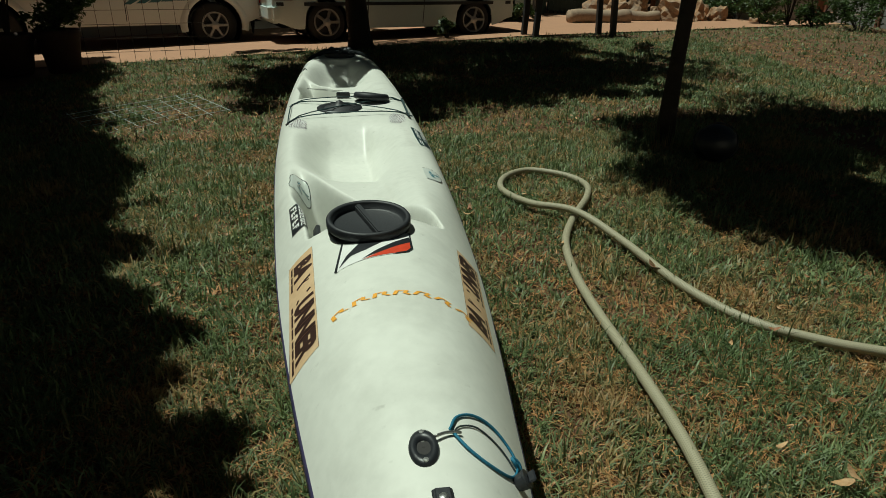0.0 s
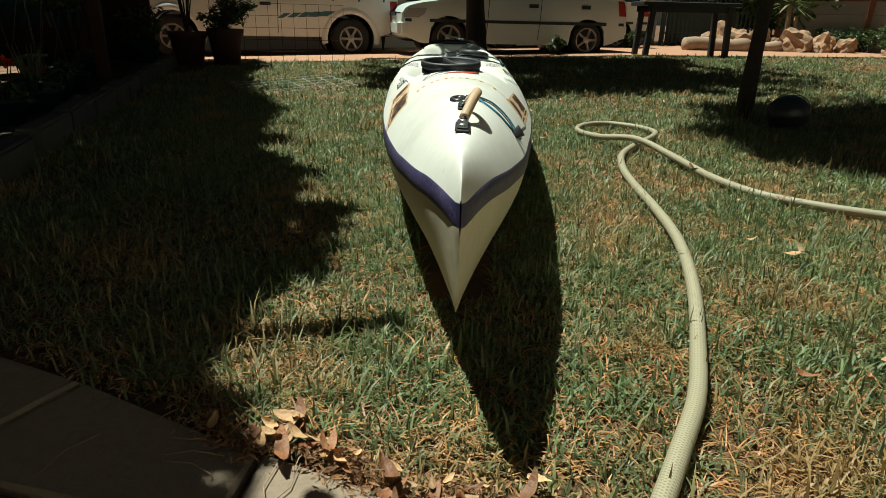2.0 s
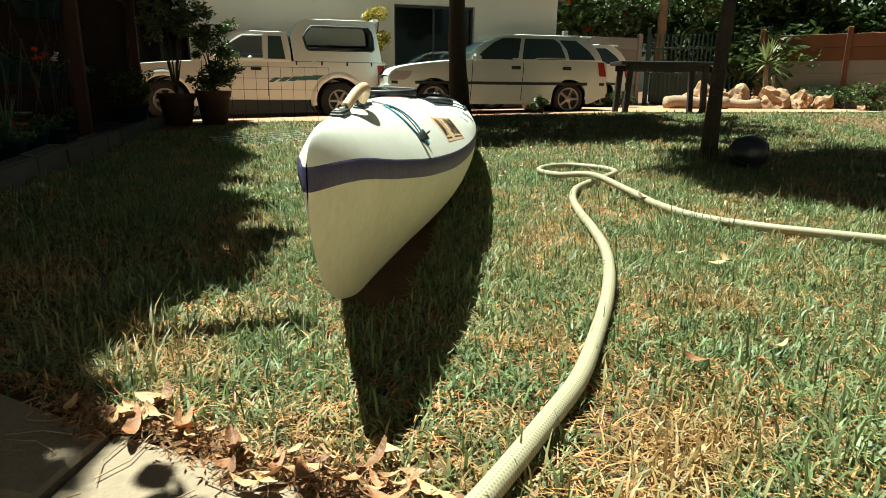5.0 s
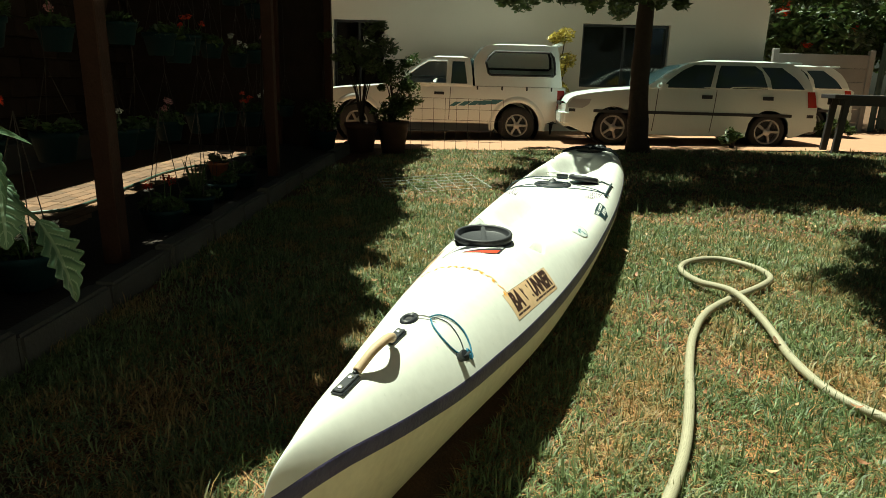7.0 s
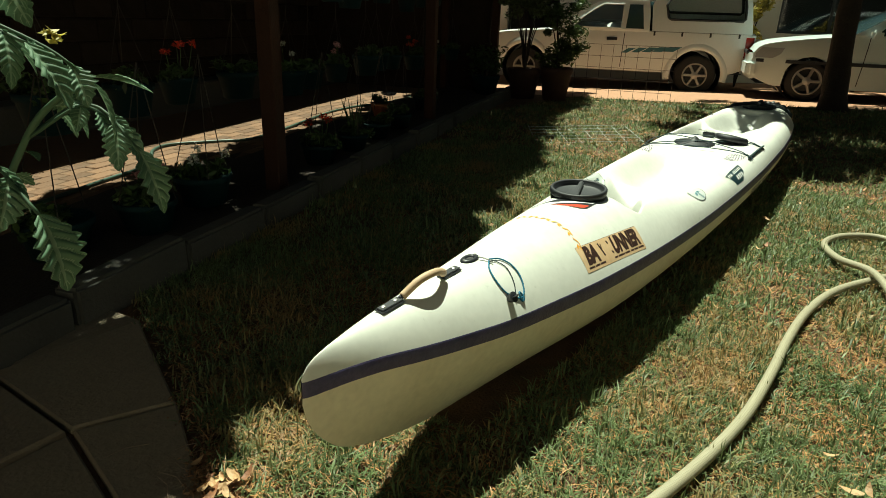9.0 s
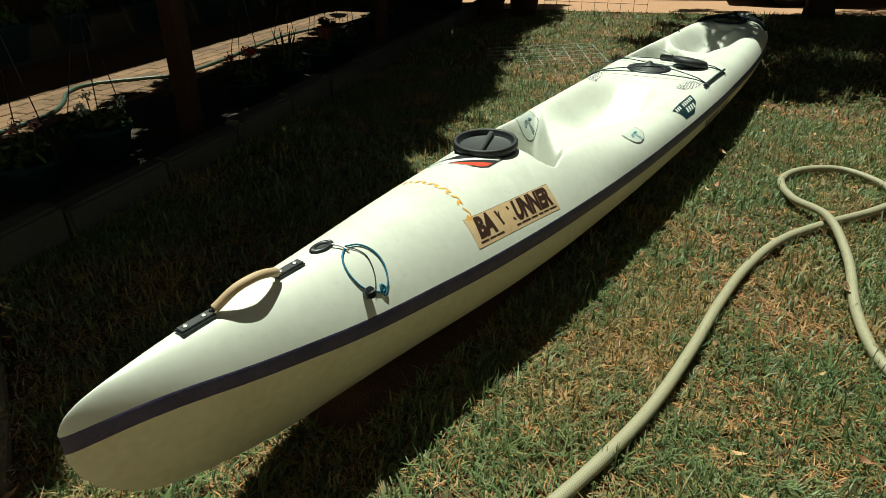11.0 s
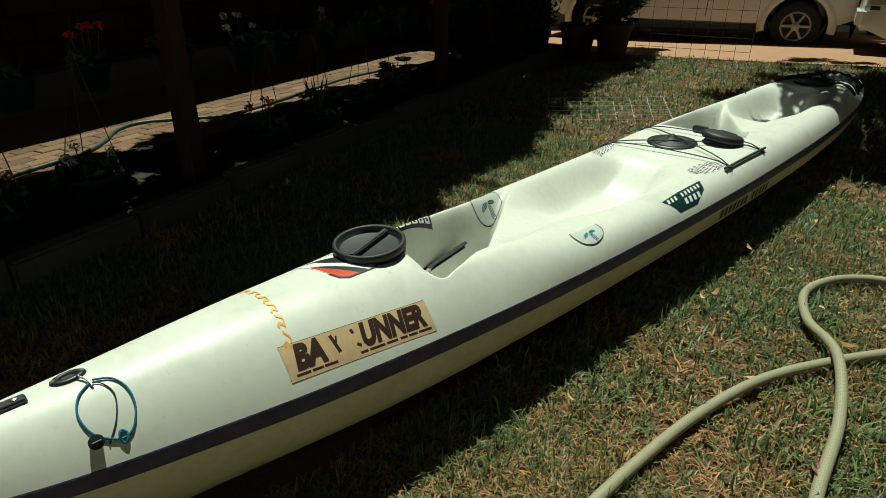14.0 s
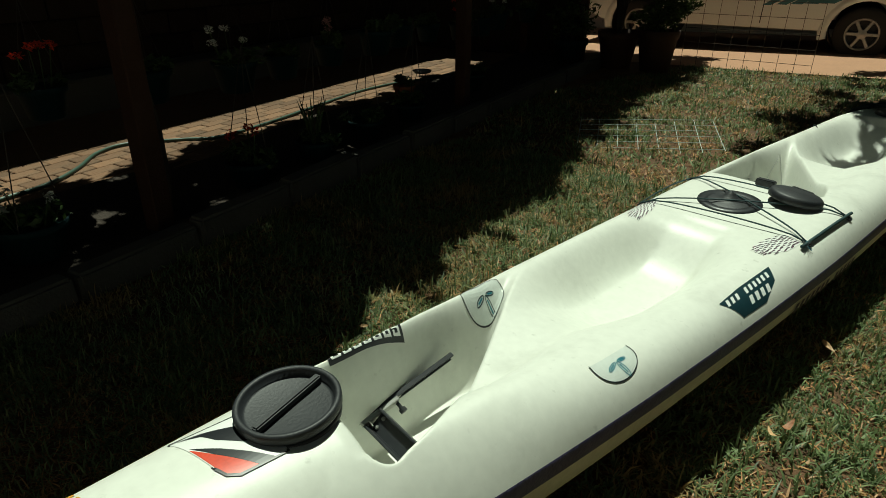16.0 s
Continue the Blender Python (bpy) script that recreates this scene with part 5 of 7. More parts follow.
path = raw("path_bed", [gl(s, c, 0.012) for s in (-3, 11) for c in (-4.4, -2.3)], [(0, 1, 3, 2)], M["brick"], None, "brick path beside the flower bed")
tagged(path, category="path", kind="structure")
for p in path.data.polygons:
    p.flip()
brick_me = bpy.data.meshes.new("brick")
_b = box(0.206, 0.100, 0.05, (0, 0, 0), 0.005, 1)
_b.to_mesh(brick_me)
_b.free()
brick_me.materials.append(M["brick"])
rng = random.Random(12)
count = 0
for j in range(9):
    for i in range(34):
        c, s = -3.12 + 0.106 * j, 0.3 + 0.213 * i + (0.106 if j % 2 else 0)
        b = new("brick", brick_me)
        b.parent = path
        p = gl(s, c, 0.008 + rng.uniform(-0.002, 0.003))
        b.matrix_basis = pose(*p, rng.uniform(-0.6, 0.6), rng.uniform(-0.6, 0.6), GARDEN + 90 + rng.uniform(-0.8, 0.8))

M["greenhose"] = mat("thin_green_hose", (0.045, 0.085, 0.06), 0.45, 0, 0.2)
ln = spline([gl(0.6, -2.42, 0.045), gl(1.4, -2.46, 0.045), gl(2.08, -2.54, 0.045), gl(2.4, -2.57, 0.045), gl(2.66, -2.70, 0.045), gl(2.92, -2.90, 0.045), gl(3.16, -2.93, 0.045), gl(3.44, -2.69, 0.045), gl(3.62, -2.53, 0.045), gl(4.1, -2.52, 0.045), gl(4.75, -2.59, 0.045), gl(5.47, -2.65, 0.045), gl(6.0, -2.58, 0.045), gl(6.42, -2.42, 0.045), gl(7.2, -2.36, 0.045)], 8)
tagged(part("thin_hose", tube(ln, 0.0125, 10), M["greenhose"], None, "thin dark green hose lying on the brick path", True), category="hose")


def post(s, c, h=2.55):
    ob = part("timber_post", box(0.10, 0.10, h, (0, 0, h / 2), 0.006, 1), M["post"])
    ob.matrix_basis = pose(*gl(s, c), 0, 0, GARDEN)
    return tagged(ob, "red-brown stained square timber post in the flower bed, darkened in colour for shade", "post", "pergola posts")


for s in (-1.15, 2.35, 5.4, 8.4):
    post(s, -1.5)
post(8.4, -2.25), post(-1.15, -2.25)
beam = empty("pergola_beams", None, "dark timber beams over the flower bed", "pergola")
for c in (-1.5, -2.25):
    b = box(0.06, 11.0, 0.14, (0, 0, 0), 0.005, 1)
    bmesh.ops.transform(b, matrix=pose(*gl(3.6, c, 2.6), 0, 0, GARDEN), verts=b.verts)
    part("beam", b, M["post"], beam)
for k in range(16):
    b = box(2.3, 0.05, 0.09, (0, 0, 0), 0.004, 1)
    bmesh.ops.transform(b, matrix=pose(*gl(-1.6 + 0.7 * k, -1.7, 2.7), 0, 0, GARDEN), verts=b.verts)
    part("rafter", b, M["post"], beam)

# vine over the pergola, which shades the bed and the edge of the lawn
rng = random.Random(21)
cs, rs = [], []
def vine_edge(s):
    """How far the vine reaches over the lawn, along the garden."""
    return float(np.interp(s, [-2.6, 0.2, 0.6, 1.0, 1.3, 1.45, 1.65, 1.95, 2.2, 2.5, 2.85, 3.15, 3.45, 3.75, 4.1, 4.4, 4.8, 5.4, 6.4, 7.5, 8.6, 10.6],
                           [-0.95, -0.96, -0.95, -1.0, -1.04, -0.92, -0.84, -0.75, -0.78, -0.80, -0.78, -0.83, -0.80, -0.86, -0.83, -0.74, -0.73, -0.80, -0.92, -1.0, -0.8, -0.8])) + 0.05 * math.sin(9.7 * s) + 0.045 * math.sin(23 * s + 2)


for k in range(760):
    s = rng.uniform(-2.6, 10.6)
    c = rng.uniform(-2.68, vine_edge(s) - 0.17)
    cs.append(tuple(gl(s, c, 2.78 + rng.uniform(-0.10, 0.18))))
    rs.append(rng.uniform(0.16, 0.28))
for k in range(260):
    s = rng.uniform(-0.6, 6.5)
    cs.append(tuple(gl(s, vine_edge(s) - rng.uniform(0.17, 0.7), 2.78 + rng.uniform(-0.08, 0.14))))
    rs.append(rng.uniform(0.13, 0.22))
for k in range(330):
    s = rng.uniform(-2.6, 10.0)
    cs.append(tuple(gl(s, -3.02 - 0.10 * math.sin(3.1 * s) * math.sin(7.3 * s + 1) + rng.uniform(0.0, 0.42), 2.80 + rng.uniform(-0.08, 0.14))))
    rs.append(rng.uniform(0.07, 0.17))
for k in range(130):
    s = -2.6 + 13.2 * (k + rng.uniform(-0.5, 0.5)) / 130
    cs.append(tuple(gl(s, vine_edge(s) - rng.uniform(-0.02, 0.22), 2.78 + rng.uniform(-0.08, 0.14))))
    rs.append(rng.uniform(0.06, 0.17))
vine = empty("vine", None, "dense leafy vine spread over the pergola", "vine")
cloud("foliage", cs, rs, 185000, 0.075, 22, M["vine"], vine, "", 0.5)
stem = empty("vine_stem")
stem.parent = vine
for s in (-1.1, 2.42, 5.48, 8.5):
    ln = [gl(s + 0.08 * math.sin(3 * z), -1.58 + 0.04 * math.cos(4 * z), z) for z in np.linspace(0.05, 2.75, 14)]
    part("stem", tube(ln, [0.018 - 0.006 * i / 13 for i in range(14)], 7), M["bark"], stem, "", True)


# ---- house beside the garden ----
def garden_box(name, s0, s1, c0, c1, z0, z1, material, label, category, bevel=0.0):
    b = box(abs(c1 - c0), s1 - s0, z1 - z0, (0, 0, 0), bevel, 1)
    bmesh.ops.transform(b, matrix=pose(*gl((s0 + s1) / 2, (c0 + c1) / 2, (z0 + z1) / 2), 0, 0, GARDEN), verts=b.verts)
    return tagged(part(name, b, material), label, category, kind="structure")


garden_box("wall_west", -5, 9.6, -4.75, -4.45, -0.1, 3.4, M["stone"], "house wall of pale stone blocks, deep shade put into a near-black colour", "wall")
garden_box("plinth", -5, 9.6, -4.45, -4.1, -0.05, 0.30, M["kerb"], "low concrete ledge along the house wall", "ledge", 0.02)
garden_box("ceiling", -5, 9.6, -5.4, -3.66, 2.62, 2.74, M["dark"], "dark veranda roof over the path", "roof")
# wall_end is an added screen that stands in for the shaded far end
garden_box("wall_end", 8.62, 8.85, -4.75, -1.60, -0.1, 2.62, M["stone"], "near-black wall added to fill the dark far end of the veranda", "wall")
# added wall behind the camera, never in view, closing off low sky light
garden_box("wall_back", -5.3, -5.0, -5.4, 6.0, -0.1, 3.4, M["plaster"], "plain wall added out of view behind the lawn", "wall")
blocks = bpy.data.objects["wall_west"]
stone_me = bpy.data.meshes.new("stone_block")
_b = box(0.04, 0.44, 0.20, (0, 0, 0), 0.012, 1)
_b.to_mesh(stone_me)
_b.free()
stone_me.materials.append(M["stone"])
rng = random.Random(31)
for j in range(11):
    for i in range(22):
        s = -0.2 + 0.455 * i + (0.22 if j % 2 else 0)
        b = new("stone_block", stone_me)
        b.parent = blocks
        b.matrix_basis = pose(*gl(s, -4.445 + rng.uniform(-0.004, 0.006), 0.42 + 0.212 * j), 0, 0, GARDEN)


# ---- pots ----
def pot_mesh(r, h, taper=0.72):
    return turned([(r * taper * 0.9, 0.0), (r * taper, 0.005), (r * 0.93, h * 0.80), (r, h * 0.82), (r * 1.02, h), (r * 0.95, h), (r * 0.9, h * 0.86), (0.001, h * 0.84)], 28, False)


def plant(root, z, r, kind, seed):
    """Leaves, stems and flowers over a pot."""
    rng = random.Random(seed)
    n = 5
    cs = [(rng.uniform(-r, r) * 0.8, rng.uniform(-r, r) * 0.8, z + rng.uniform(0.01, 0.07)) for _ in range(n)]
    cloud("foliage", cs, [r * rng.uniform(0.35, 0.6) for _ in cs], 260, 0.026, seed, M["vine"], root)
    if kind:
        cs = [(rng.uniform(-r, r) * 0.8, rng.uniform(-r, r) * 0.8, z + rng.uniform(0.10, 0.22)) for _ in range(4)]
        bm = bmesh.new()
        for c in cs:
            bm = join(bm, tube([(c[0] * 0.5, c[1] * 0.5, z - 0.01), (c[0], c[1], c[2])], 0.003, 5))
        part("flower_stem", bm, M["vine"], root)
        for n, c in enumerate(cs):
            cloud("flower_head", [c], [0.03], 30, 0.014, seed + n, M[kind], root)


M["red_flower"] = leaf_mat("red_petals", (0.62, 0.035, 0.012), (0.75, 0.10, 0.02))
M["pink_flower"] = leaf_mat("pink_petals", (0.55, 0.25, 0.27), (0.65, 0.4, 0.4))
M["white_flower"] = leaf_mat("white_petals", (0.75, 0.75, 0.70), (0.65, 0.67, 0.6))
M["yellow_leaf"] = leaf_mat("yellow_leaves", (0.42, 0.33, 0.06), (0.30, 0.27, 0.07))


def hanging_pot(s, c, z, r, kind, seed, top=2.6, wires=True, mat_name="teal", label="teal plastic hanging pot with a trailing plant on wires"):
    root = empty("hanging_pot", pose(*gl(s, c, z)), label, "flower pot", "hanging pots")
    h = r * 1.35
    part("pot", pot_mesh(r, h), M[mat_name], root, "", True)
    if wires:
        hook = Vector((0, 0, top - z))
        knot = Vector((0, 0, min(0.55, top - z - 0.02)))
        for k in range(3):
            a = 2.1 * k + seed
            part("wire", tube([Vector((r * math.cos(a), r * math.sin(a), h * 0.95)), knot], 0.0022, 5), M["wire"], root)
        part("hook", tube([knot, hook], 0.0022, 5), M["wire"], root)
    plant(root, h * 0.86, r, kind, seed)
    return root


flower = ["", "", "red_flower", "", "white_flower", "", "pink_flower", ""]
for k, s in enumerate((1.3, 1.75, 2.25, 2.8, 3.35, 3.85, 4.35, 4.8, 5.25, 5.75, 6.2, 6.7, 7.2, 7.8)):
    hanging_pot(s, -2.02 + 0.06 * math.sin(k * 2), 0.50 + 0.03 * math.sin(k), 0.125 + 0.012 * math.cos(k * 1.7), flower[k % 8], 50 + k)
for k, s in enumerate((1.1, 1.8, 2.5, 3.1, 3.7, 4.2, 4.7, 5.1, 5.6, 6.1, 6.6, 7.3)):
    hanging_pot(s, -2.08 + 0.08 * math.cos(k * 1.3), 1.16 + 0.05 * math.sin(k * 1.9), 0.12 + 0.015 * math.cos(k), flower[(k + 3) % 8], 80 + k)
for k, s in enumerate((3.3, 4.4, 5.3, 6.2, 7.0)):
    hanging_pot(s, -2.1, 1.72 + 0.04 * math.sin(k * 2.9), 0.12, flower[(k + 5) % 8], 110 + k)
hanging_pot(5.25, -2.0, 0.30, 0.10, "", 130, wires=False, mat_name="terra", label="small orange terracotta pot under the hanging pots").location.z = 0.07


def bed_pot(s, c, r, kind, seed, label):
    """A hanging pot set down on the soil, its wires still standing."""
    root = empty("bed_pot", pose(*gl(s, c, 0.06)), label, "flower pot", "pots on the bed")
    h = r * 1.1
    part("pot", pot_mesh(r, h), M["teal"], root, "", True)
    top = Vector((0.02, 0.03, h + 0.62))
    for k in range(3):
        a = 2.1 * k + seed
        part("wire", tube([Vector((r * math.cos(a), r * math.sin(a), h)), top], 0.0026, 5), M["wire"], root)
    plant(root, h * 0.86, r, kind, seed)


bed_pot(0.95, -1.70, 0.15, "", 140, "dark teal pot of low greenery on the flower bed")
bed_pot(1.36, -1.60, 0.14, "pink_flower", 141, "teal pot with sparse pink-brown flower stems on the bed")
bed_pot(1.84, -1.64, 0.15, "white_flower", 142, "teal pot with white flowers on the flower bed")
bed_pot(2.98, -1.53, 0.13, "red_flower", 143, "teal pot with red flowers on the flower bed")
bed_pot(3.52, -1.52, 0.12, "", 144, "dark pot with spiky leaves on the flower bed")
bed_pot(4.10, -1.56, 0.12, "", 145, "dark pot of low greenery on the flower bed")
bed_pot(4.70, -1.58, 0.12, "", 146, "dark pot with low plants on the flower bed")
bed_pot(6.0, -1.75, 0.14, "", 147, "dark pot of greenery at the end of the bed")
dish = empty("glass_dish", pose(*gl(5.62, -2.05, 0.24)), "shallow clear dish on a wire stand", "dish")
part("bowl", turned([(0.03, 0.0), (0.07, 0.008), (0.09, 0.03), (0.085, 0.032), (0.06, 0.012), (0.001, 0.01)], 24, False), M["alloy"], dish, "", True)
for k in range(3):
    part("stand_leg", tube([Vector((0.05 * math.cos(2.1 * k), 0.05 * math.sin(2.1 * k), 0)), Vector((0.10 * math.cos(2.1 * k), 0.10 * math.sin(2.1 * k), -0.19))], 0.003, 5), M["wire"], dish)
spk = empty("spiky_plant", pose(*gl(3.52, -1.52, 0.17)), "upright spiky leaves in a pot", "plant")
for k in range(7):
    a = k * 0.9
    part("blade", tube([Vector((0.01 * math.cos(a), 0.01 * math.sin(a), 0)), Vector((0.05 * math.cos(a), 0.05 * math.sin(a), 0.16)), Vector((0.09 * math.cos(a), 0.09 * math.sin(a), 0.28))], [0.010, 0.008, 0.001], 5), M["vine"], spk)


def shrub_pot(at, r, h, bush, seed, mat_name, label, leaves=3000, leafmat="leaf"):
    root = empty("potted_shrub", pose(*at), label, "potted shrub", "large pots by the lawn")
    part("pot", pot_mesh(r, h, 0.70), M[mat_name], root, "", True)
    rng = random.Random(seed)
    cs, rs = [], []
    for k in range(14):
        a = k * 2.4 + rng.uniform(-0.3, 0.3)
        e = Vector((bush[0] * math.cos(a) * rng.uniform(0.3, 1), bush[0] * math.sin(a) * rng.uniform(0.3, 1), bush[1] + rng.uniform(-bush[2], bush[2])))
        ln = spline([Vector((0, 0, h * 0.8)), Vector((e.x * 0.3, e.y * 0.3, (h + e.z) / 2)), e], 5)
        part("stem", tube(ln, [0.012 - 0.009 * i / (len(ln) - 1) for i in range(len(ln))], 6), M["bark"], root, "", True)
        for j in range(3):
            cs.append(tuple(e + Vector((rng.uniform(-0.13, 0.13), rng.uniform(-0.13, 0.13), rng.uniform(-0.16, 0.12)))))
            rs.append(rng.uniform(0.05, 0.15))
    cloud("foliage", cs, rs, leaves, 0.03, seed, M[leafmat], root)
    return root


# terracotta lowered to dark brown so its colour holds the shade
M["darkpot"] = mat("shade_brown_terracotta", (0.06, 0.028, 0.02), 0.8, 0, 0.2, 8, 70, 0.3)
M["shrubleaf"] = leaf_mat("shrub_leaves", (0.07, 0.10, 0.035), (0.12, 0.15, 0.06))
shrub_pot((-3.66, 7.60, 0.0), 0.24, 0.42, (0.46, 1.36, 0.34), 151, "darkpot", "tall open flowering shrub in a terracotta pot coloured dark for shade", 3600, "shrubleaf")
shrub_pot((-3.20, 7.70, 0.0), 0.23, 0.46, (0.34, 0.88, 0.36), 152, "darkpot", "bushy green shrub in a terracotta pot coloured dark brown for shade", 4200)
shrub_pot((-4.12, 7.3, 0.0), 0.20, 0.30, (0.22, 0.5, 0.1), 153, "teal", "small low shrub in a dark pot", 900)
bloom = bpy.data.objects["potted_shrub"]
for k in range(6):
    rr = random.Random(170 + k)
    cloud("flower_head", [(rr.uniform(0.0, 0.5), rr.uniform(-0.3, 0.2), 1.2 + rr.uniform(0.05, 0.42))], [0.045], 18, 0.02, 180 + k, M["white_flower"], bloom, "small white flowers")


# ---- wire panels ----
def wire_grid(name, m, w, h, nx, ny, label, r=0.0025, material="wire", sag=0.0):
    root = empty(name, m, label, "wire panel")
    for k in range(nx):
        x = -w / 2 + w * k / (nx - 1)
        part("wire", tube([Vector((x, -h / 2, sag * math.sin(k))), Vector((x, h / 2, sag * math.cos(k)))], r, 5), M[material], root)
    for k in range(ny):
        y = -h / 2 + h * k / (ny - 1)
        part("wire", tube([Vector((-w / 2, y, 0.004)), Vector((w / 2, y, 0.004 + sag))], r, 5), M[material], root)
    return root


wire_grid("wire_fence_panel", pose(-2.42, 8.24, 0.40, 90, 0, 16), 1.36, 0.78, 9, 6, "thin rusty wire mesh panel standing by the lawn edge", 0.0028, "wire")
wire_grid("wire_grid", pose(-1.62, 5.12, 0.024, 3, -2, 35), 1.0, 0.7, 8, 6, "loose pale wire grid lying on the grass", 0.0022, "silver", 0.02)


# ---- tomato plant ----
def leaflet(length, width, seed):
    """A toothed leaf blade along x, quilted between its pale side veins and folded along the midrib."""
    rng = random.Random(seed)
    bm = bmesh.new()
    n, m = 56, 22
    bend, twist, fold = rng.uniform(0.15, 0.35), rng.uniform(-0.5, 0.5), rng.uniform(0.1, 0.4)

    def rib(t, u):
        """Distance to the next side vein, which runs out into a tooth."""
        return abs((t * 7 - abs(u) * 1.5 + 0.5) % 1.0 - 0.5)

    rows = []
    for i in range(n + 1):
        t = i / n
        body = width * (math.sin(math.pi * min(t * 0.96 + 0.03, 1)) ** 0.75) * (1 - 0.42 * t)
        tooth = 1 - 0.34 * (2 * rib(t, 1.0)) ** 1.4 * (1 - 0.5 * t) + 0.06 * math.sin(40 * t + seed)
        row = []
        for k in range(m + 1):
            u = -1 + 2 * k / m
            w = max(body * (1 + (tooth - 1) * abs(u) ** 3), 0.0004)
            z = -bend * length * t * t + fold * abs(u) * w + 0.17 * body * min(1.0, 2.6 * rib(t, u)) * min(1.0, 3 * abs(u)) * (1 - 0.6 * abs(u))
            row.append(bm.verts.new((length * t + abs(u) * 0.16 * w * (1 - t), u * w, z + twist * u * w * t)))
        rows.append(row)
    for i, (a, b) in enumerate(zip(rows, rows[1:])):
        for k in range(m):
            t, u = (i + 0.5) / n, -1 + 2 * (k + 0.5) / m
            f = bm.faces.new((a[k], a[k + 1], b[k + 1], b[k]))
            f.material_index = 1 if abs(u) < 0.05 or (rib(t, u) < 0.075 * (1.1 - 0.5 * abs(u)) and t < 0.93) else 0
    return bm


def tomato():
    root = empty("tomato_plant", pose(-0.44, -0.50, 0.0), "leafy tomato plant with toothed leaves at the lawn edge", "tomato plant")
    o = Vector((-0.44, -0.50, 0.0))
    stems = [[(-0.44, -0.50, 0.0), (-0.43, -0.48, 0.4), (-0.36, -0.42, 0.8), (-0.29, -0.36, 1.05), (-0.24, -0.33, 1.2)],
             [(-0.43, -0.49, 0.3), (-0.40, -0.40, 0.6), (-0.33, -0.30, 0.85), (-0.26, -0.26, 0.93)],
             [(-0.29, -0.36, 1.05), (-0.33, -0.29, 1.22), (-0.39, -0.11, 1.33), (-0.47, 0.01, 1.42)]]
    for st in stems:
        ln = spline([Vector(p) - o for p in st], 6)
        part("stem", tube(ln, [0.009 - 0.005 * i / (len(ln) - 1) for i in range(len(ln))], 8), M["tomato"], root, "", True)
    twigs = [((-0.29, -0.36, 1.05), (-0.22, -0.29, 1.0), (-0.18, -0.25, 0.95)), ((-0.33, -0.30, 0.85), (-0.24, -0.23, 0.91), (-0.155, -0.205, 0.842)),
             ((-0.36, -0.42, 0.80), (-0.22, -0.405, 0.86), (-0.112, -0.385, 0.785)), ((-0.31, -0.37, 1.0), (-0.24, -0.36, 1.03), (-0.19, -0.33, 1.01)),
             ((-0.26, -0.34, 1.15), (-0.22, -0.36, 1.2), (-0.18, -0.35, 1.19)),
             ((-0.40, -0.40, 0.6), (-0.40, -0.26, 0.85), (-0.36, -0.16, 0.94)), ((-0.33, -0.30, 0.85), (-0.31, -0.22, 0.90), (-0.28, -0.17, 0.87)),
             ((-0.29, -0.36, 1.05), (-0.36, -0.30, 1.12), (-0.40, -0.26, 1.1)),
             ((-0.33, -0.29, 1.22), (-0.30, -0.15, 1.27), (-0.27, -0.11, 1.27)), ((-0.36, -0.15, 1.29), (-0.31, -0.06, 1.33), (-0.28, 0.01, 1.32)),
             ((-0.39, -0.11, 1.33), (-0.43, -0.15, 1.37), (-0.46, -0.18, 1.36)), ((-0.43, -0.05, 1.38), (-0.38, 0.00, 1.41), (-0.36, 0.05, 1.40)),
             ((-0.47, 0.01, 1.42), (-0.52, 0.05, 1.45), (-0.56, 0.09, 1.43)), ((-0.45, -0.02, 1.40), (-0.51, -0.04, 1.42), (-0.55, -0.06, 1.41))]
    rng = random.Random(7)
    for n, tw in enumerate(twigs):
        ln = spline([Vector(p) - o for p in tw], 6)
        leaf = empty("compound_leaf")
        leaf.parent = root
        part("leaf_stalk", tube(ln, 0.0028, 6), M["tomato"], leaf, "", True)
        d = (ln[-1] - ln[-4]).normalized()
        spots = [(ln[-1], d, 0.115), (ln[-4], (d + Vector((d.y, -d.x, 0)) * 1.1).normalized(), 0.085), (ln[-5], (d + Vector((-d.y, d.x, 0)) * 1.1).normalized(), 0.085), (ln[-8], (d + Vector((d.y, -d.x, 0.2)) * 1.3).normalized(), 0.06), (ln[-9], (d + Vector((-d.y, d.x, 0.1)) * 1.3).normalized(), 0.06)]
        for k, (p, dd, size) in enumerate(spots):
            dd = (dd + Vector((0, 0, -0.45 - 0.5 * rng.random()))).normalized()
            m = Matrix.Translation(p) @ dd.to_track_quat("X", "Z").to_matrix().to_4x4() @ pose(0, 0, 0, rng.uniform(-40, 40), 0, 0)
            bm = leaflet(size * rng.uniform(0.68, 0.92) * (1.2 if n == 2 else 1), size * (0.42 if n == 2 else 0.33), n * 7 + k)
            bmesh.ops.transform(bm, matrix=m, verts=bm.verts)
            part("leaflet", bm, M["tomato"], leaf, "", True).data.materials.append(M["tomato_vein"])
    cs = [Vector((-0.17, -0.30, 1.02)) - o]
    cloud("flower", [tuple(c) for c in cs], [0.012], 14, 0.012, 9, M["yellow_leaf"], root, "small yellow tomato flower")


tomato()


